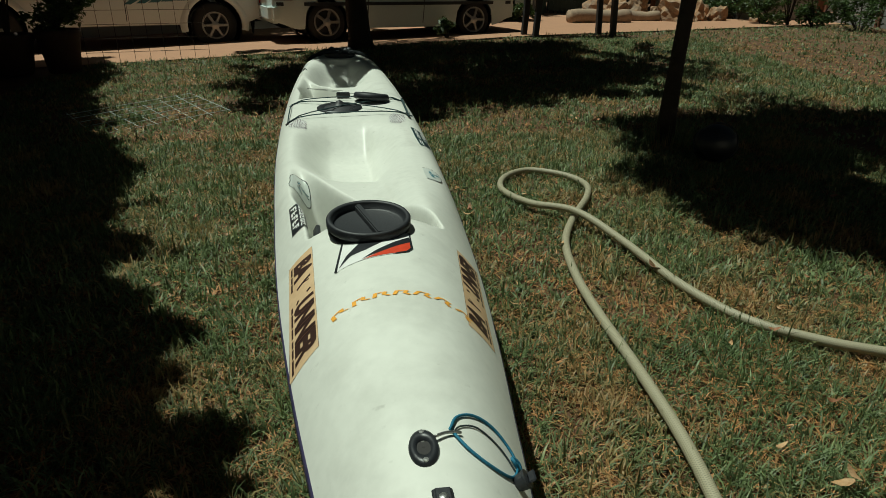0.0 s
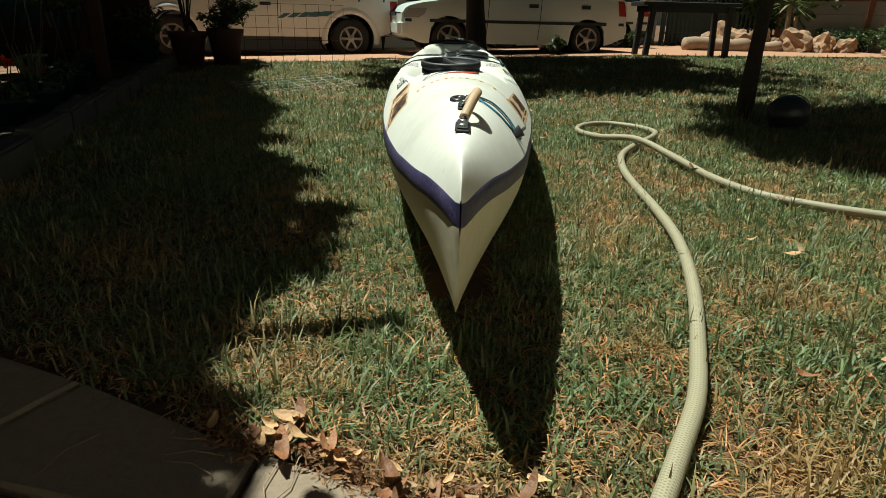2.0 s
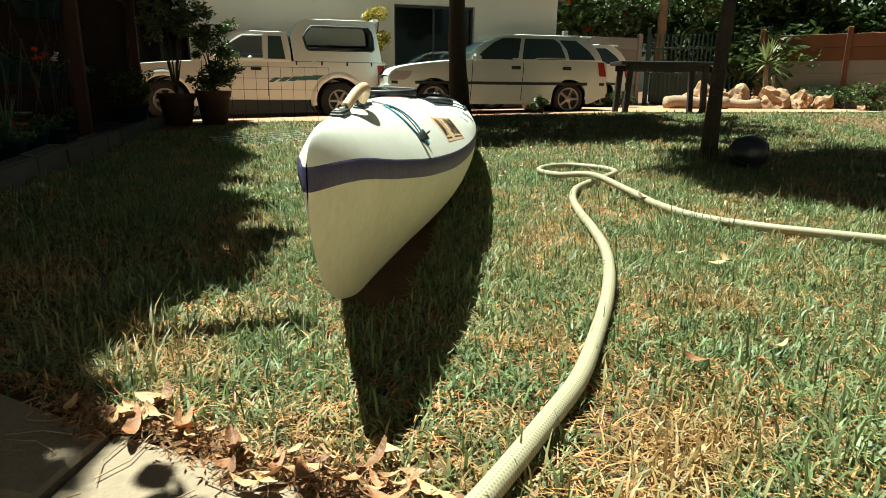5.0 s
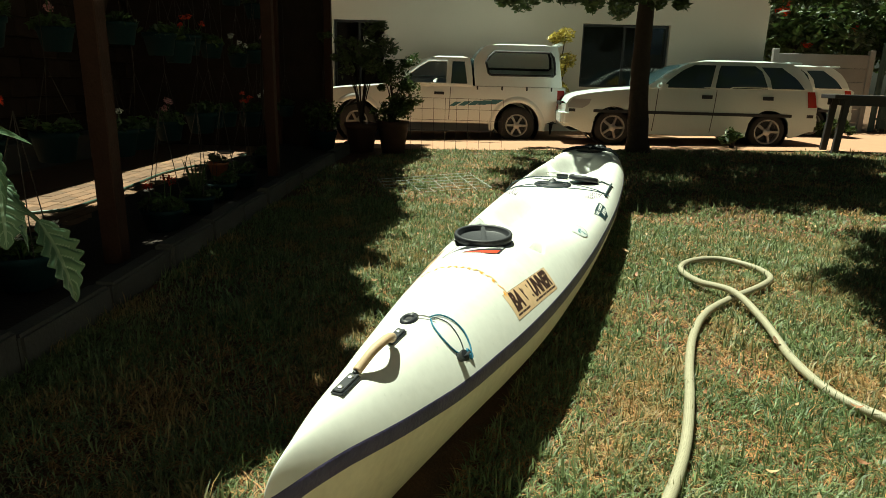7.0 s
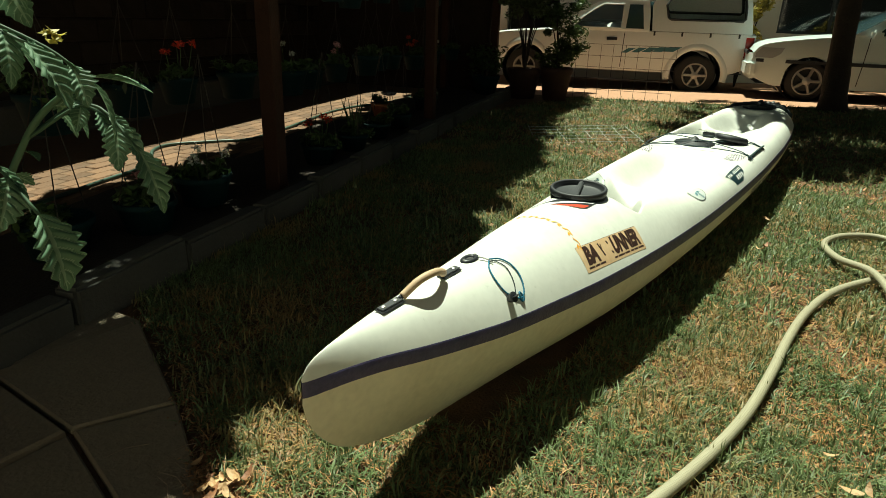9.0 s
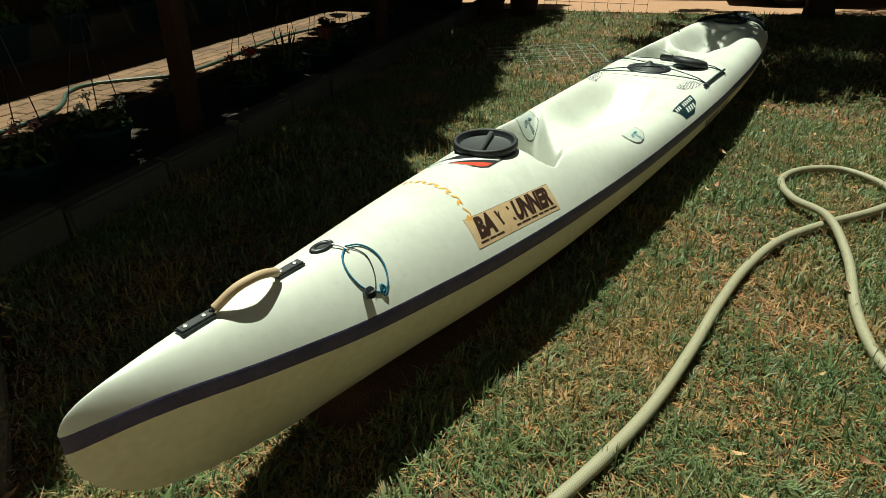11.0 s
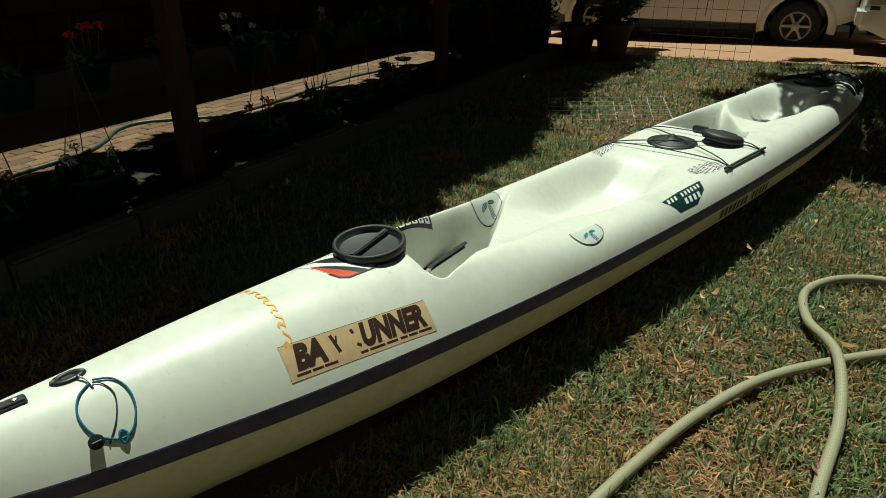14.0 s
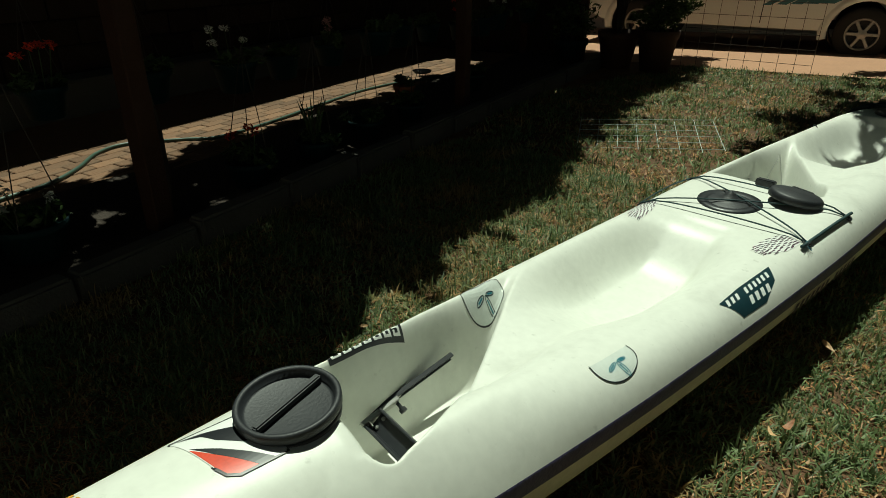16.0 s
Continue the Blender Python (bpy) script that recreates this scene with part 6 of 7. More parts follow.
# ---- table, ball and clutter by the drive ----
def trestle_table():
    root = empty("trestle_table", pose(2.86, 9.95, 0.06, 0, 0, 6), "dark trestle table with a narrow top and square legs", "table")
    part("tabletop", box(1.62, 0.62, 0.06, (0.72, 0.3, 0.90), 0.008, 1), M["tabletop"], root)
    for x in (0.04, 1.40):
        for y in (0.05, 0.55):
            bm = box(0.085, 0.085, 0.89, (0, 0, 0.435), 0.006, 1)
            bmesh.ops.transform(bm, matrix=pose(x, y, 0, 0, 3.5 if x < 1 else -2.5, 0), verts=bm.verts)
            part("leg", bm, M["tabletop"], root)
    for y in (0.05, 0.55):
        part("apron", box(1.44, 0.03, 0.10, (0.72, y, 0.825), 0.004, 1), M["tabletop"], root)


trestle_table()
ball = empty("rubber_ball", pose(2.14, 3.40, 0.11), "black scuffed ball lying beside the tree", "ball")
bm = bmesh.new()
bmesh.ops.create_uvsphere(bm, u_segments=28, v_segments=18, radius=0.125)
bmesh.ops.scale(bm, vec=(1.05, 1, 0.92), verts=bm.verts)
part("ball_shell", bm, M["plastic"], ball, "", True)
for k in range(3):
    ring = [Vector((0.131 * math.cos(a), 0.125 * math.sin(a), 0)) for a in np.linspace(0, 6.283, 30)]
    bm = tube(ring, 0.003, 5)
    bmesh.ops.rotate(bm, matrix=Euler((0.6 + k, 1.1 * k, 0)).to_matrix(), verts=bm.verts)
    part("seam", bm, M["rubber"], ball)


def rock(at, size, seed, material="rock", name="rock", label="rough orange-brown rock at the lawn edge"):
    bm = bmesh.new()
    bmesh.ops.create_icosphere(bm, subdivisions=3, radius=1)
    for v in bm.verts:
        n = noise.noise(v.co * 1.3 + Vector((seed * 3.1, 0, 0))) * 0.45 + noise.noise(v.co * 2.7 + Vector((seed, 0, 0))) * 0.30 + noise.noise(v.co * 6.1 + Vector((seed, 4, 0))) * 0.10
        v.co = v.co * (1 + n)
        v.co.x, v.co.y, v.co.z = v.co.x * size[0], v.co.y * size[1], v.co.z * size[2]
    ob = part(name, bm, M[material])
    ob.matrix_basis = pose(*at, seed * 31, seed * 17, seed * 47)
    return tagged(ob, label, "rock", "rocks")


for k, (x, y, sx, sz) in enumerate(((7.2, 13.9, 0.42, 0.32), (7.75, 14.0, 0.32, 0.26), (6.2, 14.8, 0.32, 0.34), (6.55, 14.6, 0.3, 0.28), (6.85, 15.0, 0.3, 0.4), (8.25, 13.9, 0.25, 0.2), (6.0, 15.2, 0.35, 0.45), (9.0, 13.5, 0.16, 0.15), (5.9, 14.4, 0.2, 0.16), (6.35, 14.2, 0.15, 0.14), (6.7, 14.1, 0.17, 0.12), (7.0, 14.4, 0.16, 0.2), (6.1, 14.0, 0.14, 0.12), (7.5, 13.6, 0.14, 0.12))):
    rock((x, y, sz * 0.55 + 0.1), (sx, sx * 0.8, sz), k + 1)


def log(at, ang, length, r, material, label):
    ln = [Vector((length * t, 0.03 * math.sin(5 * t), 0.02 * math.sin(7 * t))) for t in np.linspace(0, 1, 9)]
    ob = part("log", tube(ln, [r * (1 + 0.08 * math.sin(3 * i)) for i in range(9)], 14), M[material], None, "", True)
    ob.matrix_basis = pose(*at, 0, 0, ang)
    tagged(ob, label, "log", "logs by the gate")


log((4.55, 13.2, 0.26), 6, 1.35, 0.15, "log", "cut pale log lying by the drive")
log((5.7, 13.9, 0.24), -6, 1.1, 0.12, "log", "weathered grey-white log beside the rocks")


def scrub(name, at, r, h, n, size, seed, material, label):
    root = empty(name, pose(*at), label, "shrub")
    rng = random.Random(seed)
    cs, rs = [], []
    for k in range(9):
        a = rng.uniform(0, 6.28)
        e = Vector((r * math.cos(a) * rng.uniform(0.1, 1), r * math.sin(a) * rng.uniform(0.1, 1), h * rng.uniform(0.35, 1)))
        part("stem", tube(spline([Vector((0, 0, 0)), e * 0.5 + Vector((0, 0, 0.05)), e], 4), 0.012, 5), M["bark"], root, "", True)
        cs.append(tuple(e)), rs.append(r * rng.uniform(0.25, 0.5))
    cloud("foliage", cs, rs, n, size, seed, M[material], root)


scrub("dead_plant", (1.55, 10.35, 0.05), 0.22, 0.32, 260, 0.05, 61, "vine", "dry dark clump of twigs and leaves on the lawn")
scrub("yellow_shrub", (-1.72, 12.25, 0.0), 0.42, 2.0, 1900, 0.05, 62, "yellow_leaf", "thin shrub with yellow-green leaves by the wall")
scrub("yellow_shrub", (0.15, 12.6, 0.0), 0.35, 1.15, 900, 0.05, 63, "yellow_leaf", "low shrub with yellow-green leaves by the wall")
for k, (x, y, r, h) in enumerate(((8.7, 12.9, 0.45, 0.55), (9.25, 12.0, 0.5, 0.7), (9.0, 14.3, 0.6, 0.6), (9.6, 11.2, 0.5, 0.75), (8.3, 14.6, 0.5, 0.55), (3.6, 13.6, 0.3, 0.4), (9.9, 10.0, 0.6, 0.8))):
    scrub("garden_shrub", (x, y, 0.05), r, h, 1600, 0.04, 70 + k, "leaf", "low green shrub in the bed along the boundary wall")
scrub("bare_shrub", (8.95, 12.4, 0.05), 0.3, 1.35, 500, 0.035, 81, "leaf", "thin upright shrub in front of the wall")


def yucca():
    root = empty("yucca", pose(7.35, 14.9, 0.1), "yucca with a rosette of long stiff leaves", "yucca")
    part("trunk", tube([Vector((0, 0, 0)), Vector((0.03, 0, 0.5)), Vector((0, 0, 1.05))], [0.07, 0.06, 0.05], 10), M["log"], root, "", True)
    part("trunk", tube([Vector((0.2, 0.1, 0)), Vector((0.25, 0.1, 0.4)), Vector((0.2, 0, 0.8))], [0.05, 0.04, 0.04], 10), M["log"], root, "", True)
    rng = random.Random(5)
    for k in range(46):
        a, e = rng.uniform(0, 6.28), rng.uniform(-0.5, 1.35)
        d = Vector((math.cos(a) * math.cos(e), math.sin(a) * math.cos(e), math.sin(e)))
        side = d.cross(Vector((0, 0, 1))).normalized() * 0.028
        L = rng.uniform(0.5, 0.75)
        o = Vector((0, 0, 1.08))
        p = [o + d * L * t + Vector((0, 0, -0.12 * t * t * math.cos(e))) for t in (0.05, 0.4, 0.75, 1)]
        v = [p[0] - side, p[0] + side, p[1] - side, p[1] + side, p[2] - side * 0.7, p[2] + side * 0.7, p[3]]
        raw("leaf", v, [(0, 1, 3, 2), (2, 3, 5, 4), (4, 5, 6)], M["yucca"], root)


M["yucca"] = leaf_mat("yucca_leaves", (0.16, 0.19, 0.07), (0.24, 0.25, 0.11))
yucca()


# ---- boundary ----
def precast(name, a, b, h, material, label, top_material=None, top_from=9.0, groups=True):
    """A wall of slotted posts and stacked planks, each plank a piece of its own."""
    a, b = Vector(a), Vector(b)
    d = (b - a)
    L = d.length
    d = d.normalized()
    ang = math.degrees(math.atan2(d.y, d.x))
    root = empty(name, pose(a.x, a.y, a.z, 0, 0, ang), label, "wall", kind="structure")
    bays = max(1, round(L / 1.5))
    w = L / bays
    rows = int(round(h / 0.3))
    me, me2, mp = [bpy.data.meshes.new("plank") for _ in range(3)]
    for m_, mt in ((me, M[material]), (me2, M[top_material or material])):
        q = box(w - 0.11, 0.045, 0.294, (0, 0, 0), 0.008, 1)
        q.to_mesh(m_)
        q.free()
        m_.materials.append(mt)
    q = box(0.12, 0.12, h + 0.1, (0, 0, (h + 0.1) / 2), 0.01, 1)
    q.to_mesh(mp)
    q.free()
    mp.materials.append(M[top_material or material])
    for i in range(bays + 1):
        o = new("wall_post", mp)
        o.parent, o.location = root, (w * i, 0, 0)
    for i in range(bays):
        for j in range(rows):
            o = new("plank", me2 if j * 0.3 >= top_from else me)
            o.parent, o.location = root, (w * (i + 0.5), 0, 0.15 + 0.3 * j)


precast("boundary_wall_1", along((2.66, 15.75, 0), 0.0, 0.05), along((2.66, 15.75, 0), 2.15, 0.05), 1.8, "precast", "grey precast concrete plank wall beside the gate")
precast("boundary_wall_2", (7.5, 15.6, 0.05), (10.6, 13.7, 0.05), 1.85, "precast", "precast plank wall, grey below and red-brown above", "precast_brown", 1.15)
precast("boundary_wall_3", (10.7, 13.6, 0.05), (10.9, 1.0, 0.05), 1.85, "precast", "precast plank wall along the lawn, grey and red-brown", "precast_brown", 1.15)
garden_box("wall_east", -6, 0.2, 10.9, 11.2, -0.1, 2.0, M["precast"], "plain grey wall closing the garden", "wall")


def gate():
    m = pose(4.95, 16.45, 0.1, 0, 0, -14)
    root = empty("palisade_gate", m, "dark green steel palisade gate and fence", "gate")
    for z in (0.35, 0.85, 1.5):
        part("rail", box(2.9, 0.04, 0.05, (1.4, 0, z), 0.004, 1), M["gate"], root)
    for k in range(27):
        bm = join(box(0.035, 0.02, 1.75, (0.06 + 0.105 * k, -0.03, 0.95), 0.003, 1))
        part("pale", bm, M["gate"], root)
    for x in (0.0, 2.85):
        part("gate_post", box(0.09, 0.09, 2.0, (x, 0, 1.0), 0.008, 1), M["gate"], root)
    part("sheet", box(1.7, 0.01, 0.75, (0.95, 0.03, 0.5), 0.003, 1), M["gate"], root, "dark green sheet behind the lower pales")


gate()
pole = part("utility_pole", tube([Vector((0, 0, 0)), Vector((0, 0, 5)), Vector((0, 0, 7.5))], [0.13, 0.11, 0.09], 12), M["log"], None, "pale round utility pole beyond the gate", True)
pole.matrix_basis = pose(5.5, 17.3, 0)
tagged(pole, category="utility pole")
for k, (x, y, h, cr, seed) in enumerate(((3.4, 18.6, 3.4, 2.1, 91), (6.6, 20.0, 3.8, 2.3, 92), (9.6, 18.5, 4.0, 2.6, 93), (12.6, 14.5, 4.0, 2.5, 94), (13.2, 9.0, 4.2, 2.6, 95), (1.0, 21.0, 5.0, 2.6, 96), (7.8, 17.2, 2.0, 1.5, 97), (10.5, 17.0, 3.0, 1.8, 98))):
    tree("background_tree", "leafy tree beyond the garden wall", (x, y, 0), h, 0.16, (0.1, 0.1), (cr, cr, h * 0.72, 0, 0), 9000, 0.11, seed, 9, 0.8, (0.5, 0.95), first=4)
M["paleleaf"] = leaf_mat("pale_tree_leaves", (0.13, 0.16, 0.09), (0.20, 0.22, 0.14))
rngf = random.Random(3)
bush = empty("flowering_bush", None, "pale-leaved bush with red flowers behind the wall", "bush")
part("trunk", tube([Vector((3.3, 17.2, 0.0)), Vector((3.25, 17.15, 1.4)), Vector((3.3, 17.2, 2.6))], [0.09, 0.07, 0.05], 8), M["bark"], bush, "", True)
at = [(3.3 + rngf.uniform(-1.3, 1.5), 17.0 + rngf.uniform(-0.2, 0.6), 2.55 + rngf.uniform(-0.6, 1.4)) for _ in range(26)]
cloud("foliage", at, [rngf.uniform(0.25, 0.45) for _ in at], 5200, 0.075, 98, M["paleleaf"], bush)
for k in range(16):
    c = rngf.choice(at)
    cloud("flower_head", [(c[0] + rngf.uniform(-0.2, 0.2), c[1] - 0.35, c[2] + rngf.uniform(-0.1, 0.25))], [0.13], 60, 0.045, 200 + k, M["red_flower"], bush, "cluster of red flowers")
far = empty("dark_tree", None, "dark-leaved tree hanging over the boundary wall", "tree")
part("trunk", tube([Vector((8.6, 17.4, 0.0)), Vector((8.5, 17.3, 2.0)), Vector((8.3, 17.2, 3.4))], [0.16, 0.13, 0.09], 10), M["bark"], far, "", True)
at = [(8.3 + rngf.uniform(-2.4, 2.6), 16.6 + rngf.uniform(-0.5, 0.9), 2.75 + rngf.uniform(-0.25, 1.2)) for _ in range(40)]
cloud("crown", at, [rngf.uniform(0.28, 0.5) for _ in at], 9000, 0.085, 97, M["vine"], far, "dark uneven crown")
tuft = empty("grass_tuft", None, "tuft of long grass at the foot of the slim tree", "grass", kind="stuff")
tv, tf = [], []
for k in range(130):
    a, q = rngf.uniform(0, 6.283), rngf.uniform(0.06, 0.17)
    bx, by = 2.06 + q * math.cos(a), 3.82 + q * math.sin(a)
    hgt, ln_ = rngf.uniform(0.07, 0.2), rngf.uniform(0.0, 0.07)
    n0 = len(tv)
    tv += [(bx - 0.003, by, 0.0), (bx + 0.003, by, 0.0), (bx + ln_ * math.cos(a), by + ln_ * math.sin(a), hgt)]
    tf.append((n0, n0 + 1, n0 + 2))
tagged(link("tuft", fast_mesh("tuft", tv, tf), M["grass"], tuft), kind="stuff")


# ---- paving, lawn and litter ----
def lawn_edge(x):
    """The ragged front edge of the lawn."""
    y = float(np.interp(x, [-3.0, -1.2, -0.6, -0.42, -0.3, -0.2, -0.09, 0.0, 0.12, 0.25, 0.4, 0.7, 1.2, 3.0],
                        [0.9, 0.32, 0.11, 0.03, -0.045, -0.07, -0.12, -0.165, -0.20, -0.275, -0.37, -0.46, -0.56, -0.7]))
    return y + 0.012 * math.sin(23 * x) + 0.008 * math.sin(51 * x + 1)


pavement = empty("pavement", None, "irregular sandstone paving slabs in front of the lawn", "paving", kind="structure")
rng = random.Random(41)
GX, GY, CELL = 12, 8, 0.52
corner = {(i, j): (-3.27 + CELL * i + rng.uniform(-0.11, 0.11), -4.2 + CELL * j + rng.uniform(-0.09, 0.09)) for i in range(GX + 1) for j in range(GY + 1)}
for j in range(GY + 1):
    corner[6, j] = (-0.275 + rng.uniform(-0.02, 0.02), corner[6, j][1])
    corner[7, j] = (0.04 + rng.uniform(-0.015, 0.015), corner[7, j][1])
for i in range(GX):
    for j in range(GY):
        # the slabs by the flower bed sit further on
        q = [corner[i, j], corner[i + 1, j], corner[i + 1, j + 1], corner[i, j + 1]]
        if i < 6:
            q = [(x, y + 0.3) for x, y in q]
        cx, cy = sum(p[0] for p in q) / 4, sum(p[1] for p in q) / 4
        q = [(cx + (x - cx) * 0.972, cy + (y - cy) * 0.972) for x, y in q]
        q = [(x, min(y, lawn_edge(x) - 0.04)) for x, y in q]
        if cx < -2.6 or max(p[1] for p in q) - min(p[1] for p in q) < 0.12:
            continue
        bm = bmesh.new()
        f = bm.faces.new([bm.verts.new((x, y, -0.04)) for x, y in q])
        ext = bmesh.ops.extrude_face_region(bm, geom=[f])
        top = [v for v in ext["geom"] if isinstance(v, bmesh.types.BMVert)]
        h = rng.uniform(-0.004, 0.004)
        for v in top:
            v.co.z = 0.006 + h
        bmesh.ops.bevel(bm, geom=[e for e in bm.edges if all(abs(v.co.z - 0.006 - h) < 1e-5 for v in e.verts)], offset=0.006, segments=1, affect="EDGES")
        bmesh.ops.recalc_face_normals(bm, faces=bm.faces[:])
        part("slab", bm, M["slab"], pavement)


def blades(n, x0, x1, y0, y1, h0, h1, w, seed, flat=0.0, keep=None):
    """Grass blades of three triangles each."""
    r = np.random.default_rng(seed)
    tufts = n // 9
    tx, ty, th, ta = r.uniform(x0, x1, tufts), r.uniform(y0, y1, tufts), r.uniform(0.55, 1.35, tufts), r.uniform(0, 2 * np.pi, tufts)
    pick = r.integers(0, tufts, n)
    loose = r.random(n) < 0.42
    x = np.where(loose, r.uniform(x0, x1, n), tx[pick] + r.normal(0, 0.006 + 1.2 * w, n))
    y = np.where(loose, r.uniform(y0, y1, n), ty[pick] + r.normal(0, 0.006 + 1.2 * w, n))
    tall, aim = np.where(loose, 0.8, th[pick]), ta[pick]
    if keep is not None:
        k = keep(x, y, r)
        x, y, tall, aim = x[k], y[k], tall[k], aim[k]
        n = len(x)
    z = ground_z(x, y)
    clump = np.array([0.5 + 0.5 * noise.noise((a * 3.1, b * 3.1, 7.0)) for a, b in zip(x, y)])
    h = (h0 + (h1 - h0) * r.random(n) ** 1.5) * (0.45 + 0.95 * clump) * tall
    a = aim + r.normal(0, 1.1, n)
    lean = np.clip(r.normal(1.2, 0.65, n), 0.05, 3.0) * (1 - flat) + flat * r.uniform(2.5, 6, n)
    up = h / np.sqrt(1 + lean ** 2)
    out = up * lean
    dx, dy = np.cos(a), np.sin(a)
    ww = w * r.uniform(0.6, 1.3, n)
    tw = a + np.pi / 2 + r.normal(0, 0.5, n)
    sx, sy = np.cos(tw) * ww, np.sin(tw) * ww
    zb = z - 0.006
    v = np.stack([np.stack([x - sx, y - sy, zb], 1), np.stack([x + sx, y + sy, zb], 1),
                  np.stack([x + dx * out * 0.38 - sx * 0.8, y + dy * out * 0.38 - sy * 0.8, zb + up * 0.62], 1), np.stack([x + dx * out * 0.38 + sx * 0.8, y + dy * out * 0.38 + sy * 0.8, zb + up * 0.62], 1),
                  np.stack([x + dx * out, y + dy * out, zb + up * (1 - 0.12 * np.minimum(lean, 2))], 1)], 1).reshape(-1, 3)
    i = np.arange(n) * 5
    f = np.concatenate([np.stack([i, i + 1, i + 3], 1), np.stack([i, i + 3, i + 2], 1), np.stack([i + 2, i + 3, i + 4], 1)])
    return v, f


def on_lawn(x, y, r):
    edge = np.array([lawn_edge(a) for a in x])
    keep = y > edge + r.normal(0, 0.03, len(x))
    c = 0.947 * x + 0.32 * y
    keep &= c > -1.2
    xr = np.abs(x - K_BOW - K_DRIFT * y)
    keep &= ~((xr < k_half(y) * 0.55) & (y > 0.5) & (y < 6.0))
    front = -0.309 * (x - HOUSE.x) + 0.951 * (y - HOUSE.y)
    return keep & (front < -4.3 + r.normal(0, 0.05, len(x)))


def bald(x, y, r):
    """Thins the green where the lawn is worn."""
    k = on_lawn(x, y, r)
    worn = np.array([noise.noise((a * 2.2, b * 2.2, 1.5)) + 0.5 * noise.noise((a * 6, b * 6, 4.5)) for a, b in zip(x, y)])
    return k & (r.random(len(x)) > np.clip(0.02 + 0.95 * worn, 0, 0.6))


lawn = empty("lawn", None, "patchy green lawn with dry straw-coloured patches", "lawn", kind="stuff")
M["straw"] = leaf_mat("dead_grass", (0.36, 0.175, 0.065), (0.46, 0.29, 0.12), through=0.15)
for n, x0, x1, y0, y1, h0, h1, w, seed in ((180000, -1.75, 2.4, -0.55, 1.6, 0.02, 0.075, 0.0024, 1), (175000, -2.5, 3.2, 1.6, 4.2, 0.022, 0.078, 0.0032, 2), (135000, -3.2, 5.5, 4.2, 9.8, 0.025, 0.085, 0.005, 3), (60000, 2.4, 10.5, -1.0, 14, 0.03, 0.08, 0.008, 4), (25000, 1.5, 5.0, -2.5, 1.6, 0.02, 0.08, 0.004, 6)):
    v, f = blades(n, x0, x1, y0, y1, h0, h1, w, seed, keep=bald)
    tagged(link("grass", fast_mesh("grass", v, f), M["grass"], lawn), kind="stuff")
for n, x0, x1, y0, y1, w, seed in ((52000, -1.3, 2.4, -0.5, 1.8, 0.0017, 11), (30000, -1.9, 3.2, 1.8, 4.5, 0.0026, 12), (20000, -3.2, 7, 4.5, 10, 0.005, 13)):
    v, f = blades(n, x0, x1, y0, y1, 0.03, 0.075, w, seed, flat=0.85, keep=on_lawn)
    v[:, 2] += 0.004
    tagged(link("dead_grass", fast_mesh("dead_grass", v, f), M["straw"], lawn), kind="stuff")

# worn spots where the lawn has gone to straw
SPOTS = ((0.62, 0.42, 0.15), (-0.30, 0.42, 0.13), (0.05, 0.02, 0.12), (0.42, 0.25, 0.10), (0.85, 1.15, 0.14), (1.18, 0.85, 0.12), (-1.38, 2.75, 0.13), (-1.9, 4.9, 0.3), (0.75, 1.9, 0.14), (-0.22, 0.05, 0.12), (0.98, 0.05, 0.15), (1.5, 2.4, 0.2), (-1.5, 6.8, 0.4), (1.6, 6.6, 0.4), (0.5, 7.4, 0.35))


def on_spot(x, y, r):
    k = on_lawn(x, y, r)
    near = np.full(len(x), 9.0)
    for a, b, c in SPOTS:
        near = np.minimum(near, np.hypot(x - a, y - b) / c)
    return k & (r.random(len(x)) > near)


for n, x0, x1, y0, y1, w, seed in ((60000, -0.6, 1.9, -0.3, 2.7, 0.0018, 15), (30000, -2.4, 2.2, 2.4, 7.8, 0.004, 16)):
    v, f = blades(n, x0, x1, y0, y1, 0.035, 0.085, w, seed, flat=0.7, keep=on_spot)
    v[:, 2] += 0.008
    tagged(link("dead_grass", fast_mesh("dead_grass", v, f), M["straw"], lawn), kind="stuff")

M["dry_leaf"] = mat("fallen_leaf", (0.46, 0.29, 0.15), 0.6, 0, 0.3, 30, 160, 0.3, (0.38, 0.19, 0.07), each=0.4)
M["brown_leaf"] = mat("brown_fallen_leaf", (0.26, 0.11, 0.05), 0.6, 0, 0.3, 30, 160, 0.3, (0.36, 0.19, 0.09), each=0.4)
M["crumb"] = mat("leaf_crumbs", (0.24, 0.12, 0.055), 0.8, 0, 0.3, 30, 160, 0, (0.34, 0.2, 0.1), island=0.5)


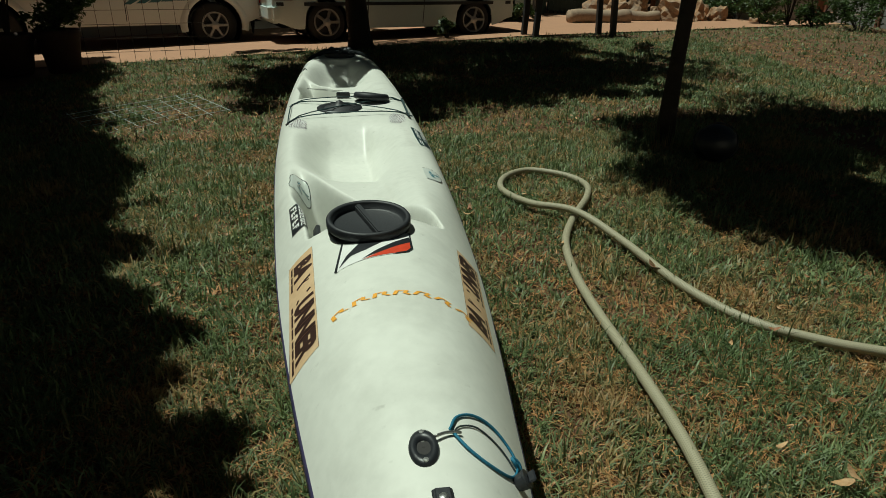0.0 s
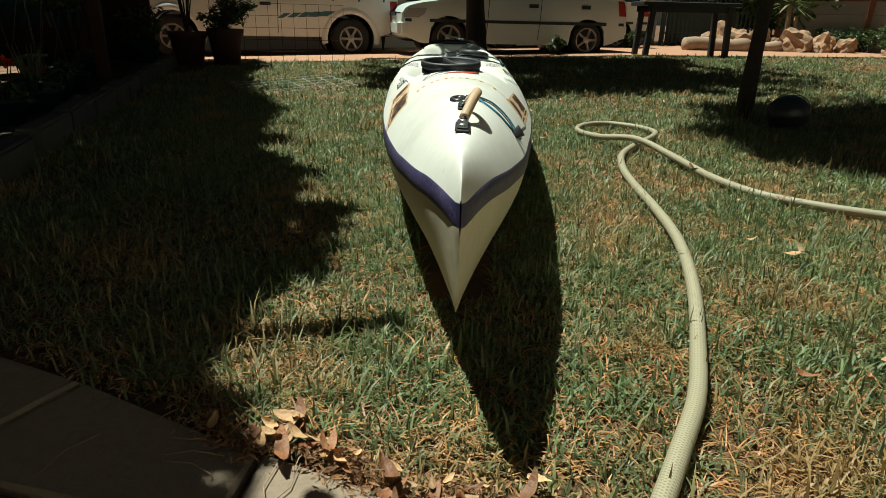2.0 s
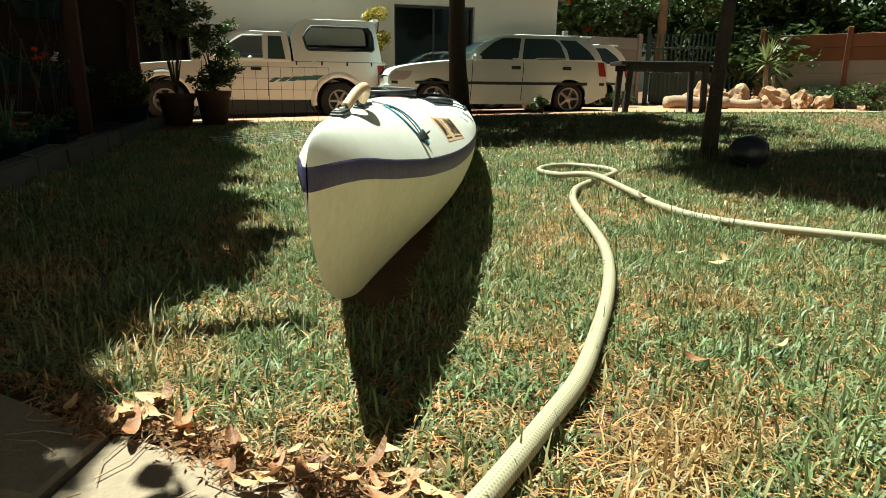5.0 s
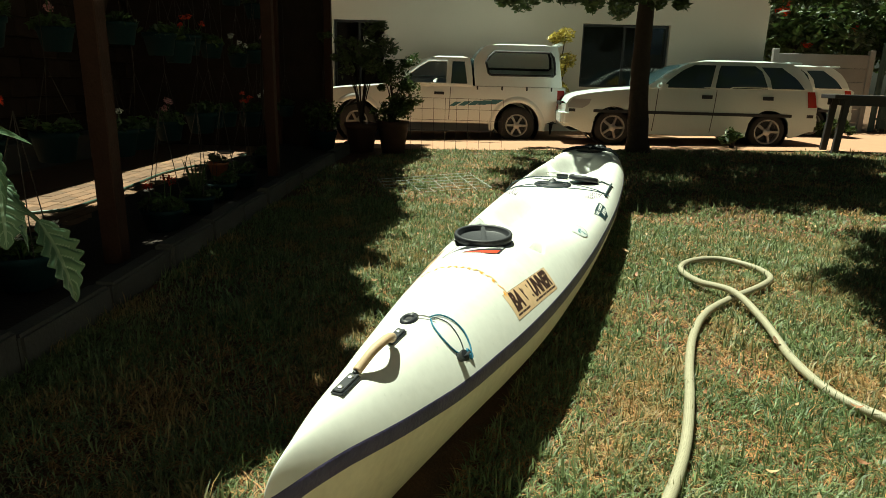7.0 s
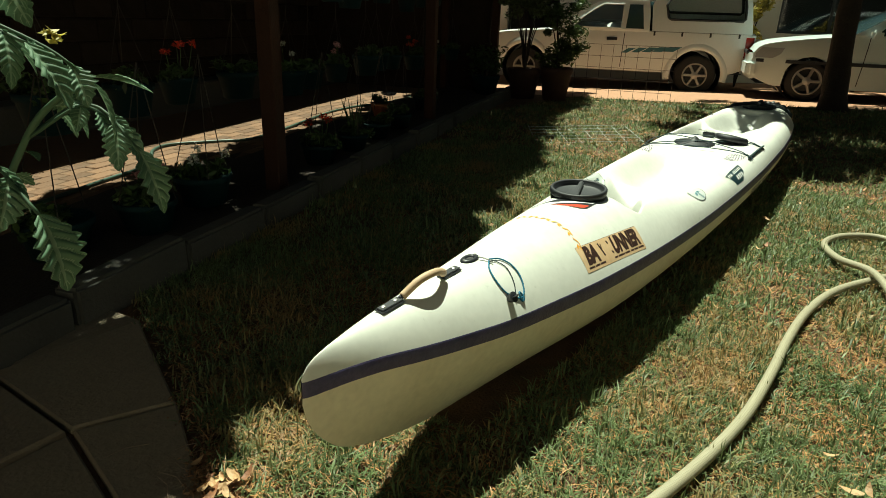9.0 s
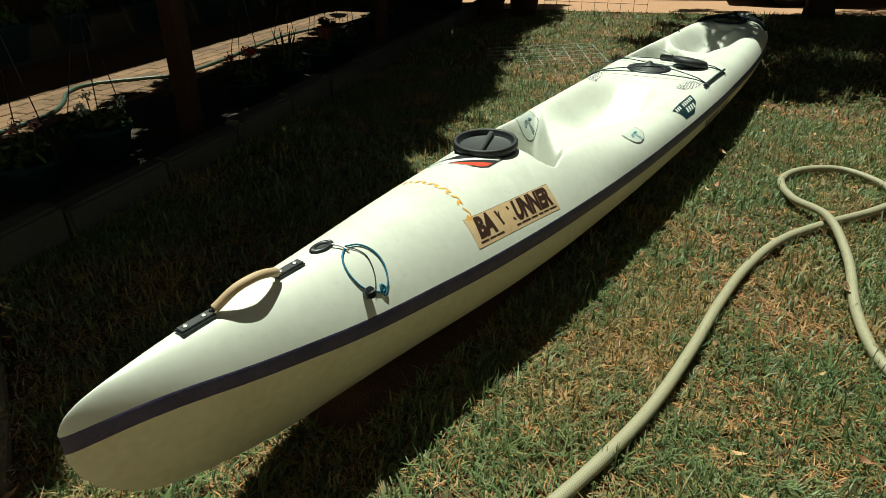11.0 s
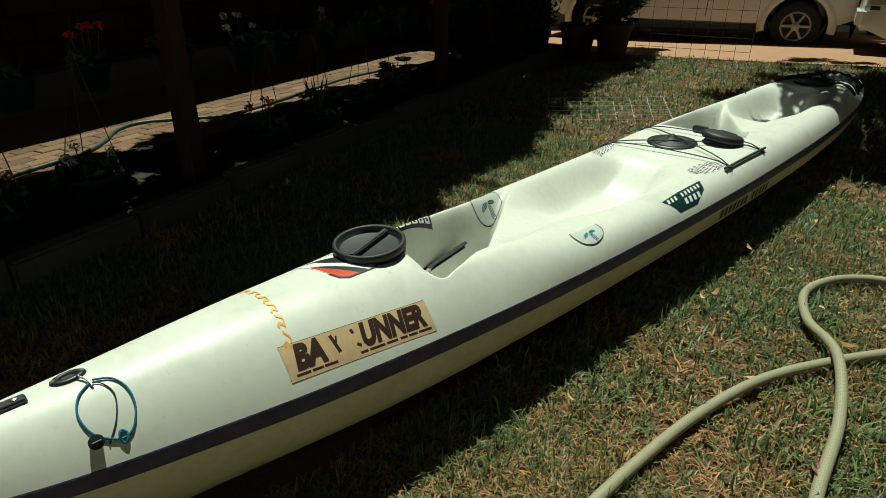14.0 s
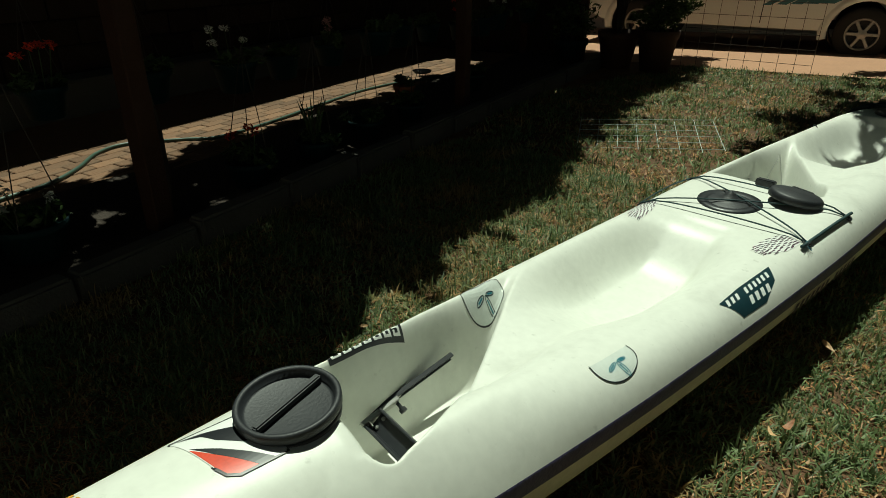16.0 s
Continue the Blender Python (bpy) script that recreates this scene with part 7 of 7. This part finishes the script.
def dry_leaf(seed):
    """A curled fallen leaf."""
    rng = random.Random(seed)
    L, w = rng.uniform(0.045, 0.075), rng.uniform(0.007, 0.012)
    curl, fold, twist = rng.uniform(0.2, 1.3), rng.uniform(-0.3, 1.0), rng.uniform(-1.6, 1.6)
    bm = bmesh.new()
    rows = []
    for i in range(7):
        t = i / 6
        ww = w * math.sin(math.pi * (0.06 + 0.9 * t)) ** 0.8
        rows.append([bm.verts.new((L * (t - 0.5), u * ww, 0.004 + curl * L * 0.5 * (t - 0.5) ** 2 * 2 + fold * abs(u) * ww * 0.8 + twist * u * ww * (t - 0.5) + rng.uniform(-0.0015, 0.0015))) for u in (-1, -0.5, 0, 0.5, 1)])
    for a, b in zip(rows, rows[1:]):
        for k in range(4):
            bm.faces.new((a[k], a[k + 1], b[k + 1], b[k]))
    me = bpy.data.meshes.new("fallen_leaf")
    bm.to_mesh(me)
    bm.free()
    for p in me.polygons:
        p.use_smooth = True
    me.materials.append(M["brown_leaf" if seed % 5 < 2 else "dry_leaf"])
    return me


kinds = [dry_leaf(k) for k in range(15)]
rng = random.Random(77)
for k in range(250):
    if k < 175:
        x = rng.uniform(-0.4, 1.9) if k < 80 else rng.uniform(-0.3, 0.75)
        y = lawn_edge(x) + rng.gauss(-0.02 + 0.03 * max(0, x), 0.022 + 0.08 * max(0.0, x))
    else:
        x, y = rng.uniform(-0.8, 2.4), rng.uniform(-0.1, 4.6)
        if abs(x - K_BOW - K_DRIFT * y) < 0.36:
            x += 0.8
    ob = new("fallen_leaf", rng.choice(kinds))
    s = rng.uniform(0.4, 0.85) if k % 7 else 1.05
    ob.matrix_basis = pose(x, y, (0.012 if k < 175 else 0.03) + rng.uniform(0, 0.014), rng.gauss(0, 14), rng.gauss(0, 9), rng.uniform(0, 360)) @ Matrix.Diagonal((s, s, s, 1))
    tagged(ob, "dry curled leaf fallen on the ground", "leaf", "fallen leaves")
# leaf crumbs and dry stalks in the gap between slabs and lawn
r = np.random.default_rng(78)
n = 5200
cx_ = np.concatenate([r.uniform(-0.8, 2.2, n - 3200), r.uniform(-0.4, 0.7, 3200)])
cy_ = np.array([lawn_edge(a) for a in cx_]) + r.normal(-0.025, 0.025, n)
ca, cl = r.uniform(0, 6.28, n), r.uniform(0.002, 0.012, n)
cw = r.uniform(0.0006, 0.0022, n)
cz = r.uniform(0.008, 0.02, n)
ex, ey = np.cos(ca) * cl, np.sin(ca) * cl
px_, py_ = -np.sin(ca) * cw, np.cos(ca) * cw
tz = r.normal(0, 0.004, n)
v = np.stack([np.stack([cx_ - ex, cy_ - ey, cz - tz], 1), np.stack([cx_ + px_, cy_ + py_, cz + 0.003], 1), np.stack([cx_ + ex, cy_ + ey, cz + tz], 1), np.stack([cx_ - px_, cy_ - py_, cz], 1)], 1).reshape(-1, 3)
i = np.arange(n) * 4
litter = link("leaf_litter", fast_mesh("leaf_litter", v, np.concatenate([np.stack([i, i + 3, i + 2], 1), np.stack([i, i + 2, i + 1], 1)])), M["crumb"])
tagged(litter, "band of brown leaf crumbs between the paving and the lawn", "leaf litter", kind="stuff")
twigs = empty("twig_litter", None, "thin dry twigs scattered along the lawn edge", "twigs", kind="stuff")
for k in range(40):
    x = rng.uniform(-0.6, 1.4)
    y = lawn_edge(x) - rng.uniform(-0.02, 0.25)
    a = rng.uniform(0, 6.28)
    L = rng.uniform(0.03, 0.11)
    p = [Vector((x + L * t * math.cos(a + 0.5 * t), y + L * t * math.sin(a + 0.5 * t), 0.012)) for t in (0, 0.5, 1)]
    tagged(part("twig", tube(p, [0.0012, 0.001, 0.0006], 5), M["log"], twigs), kind="stuff")
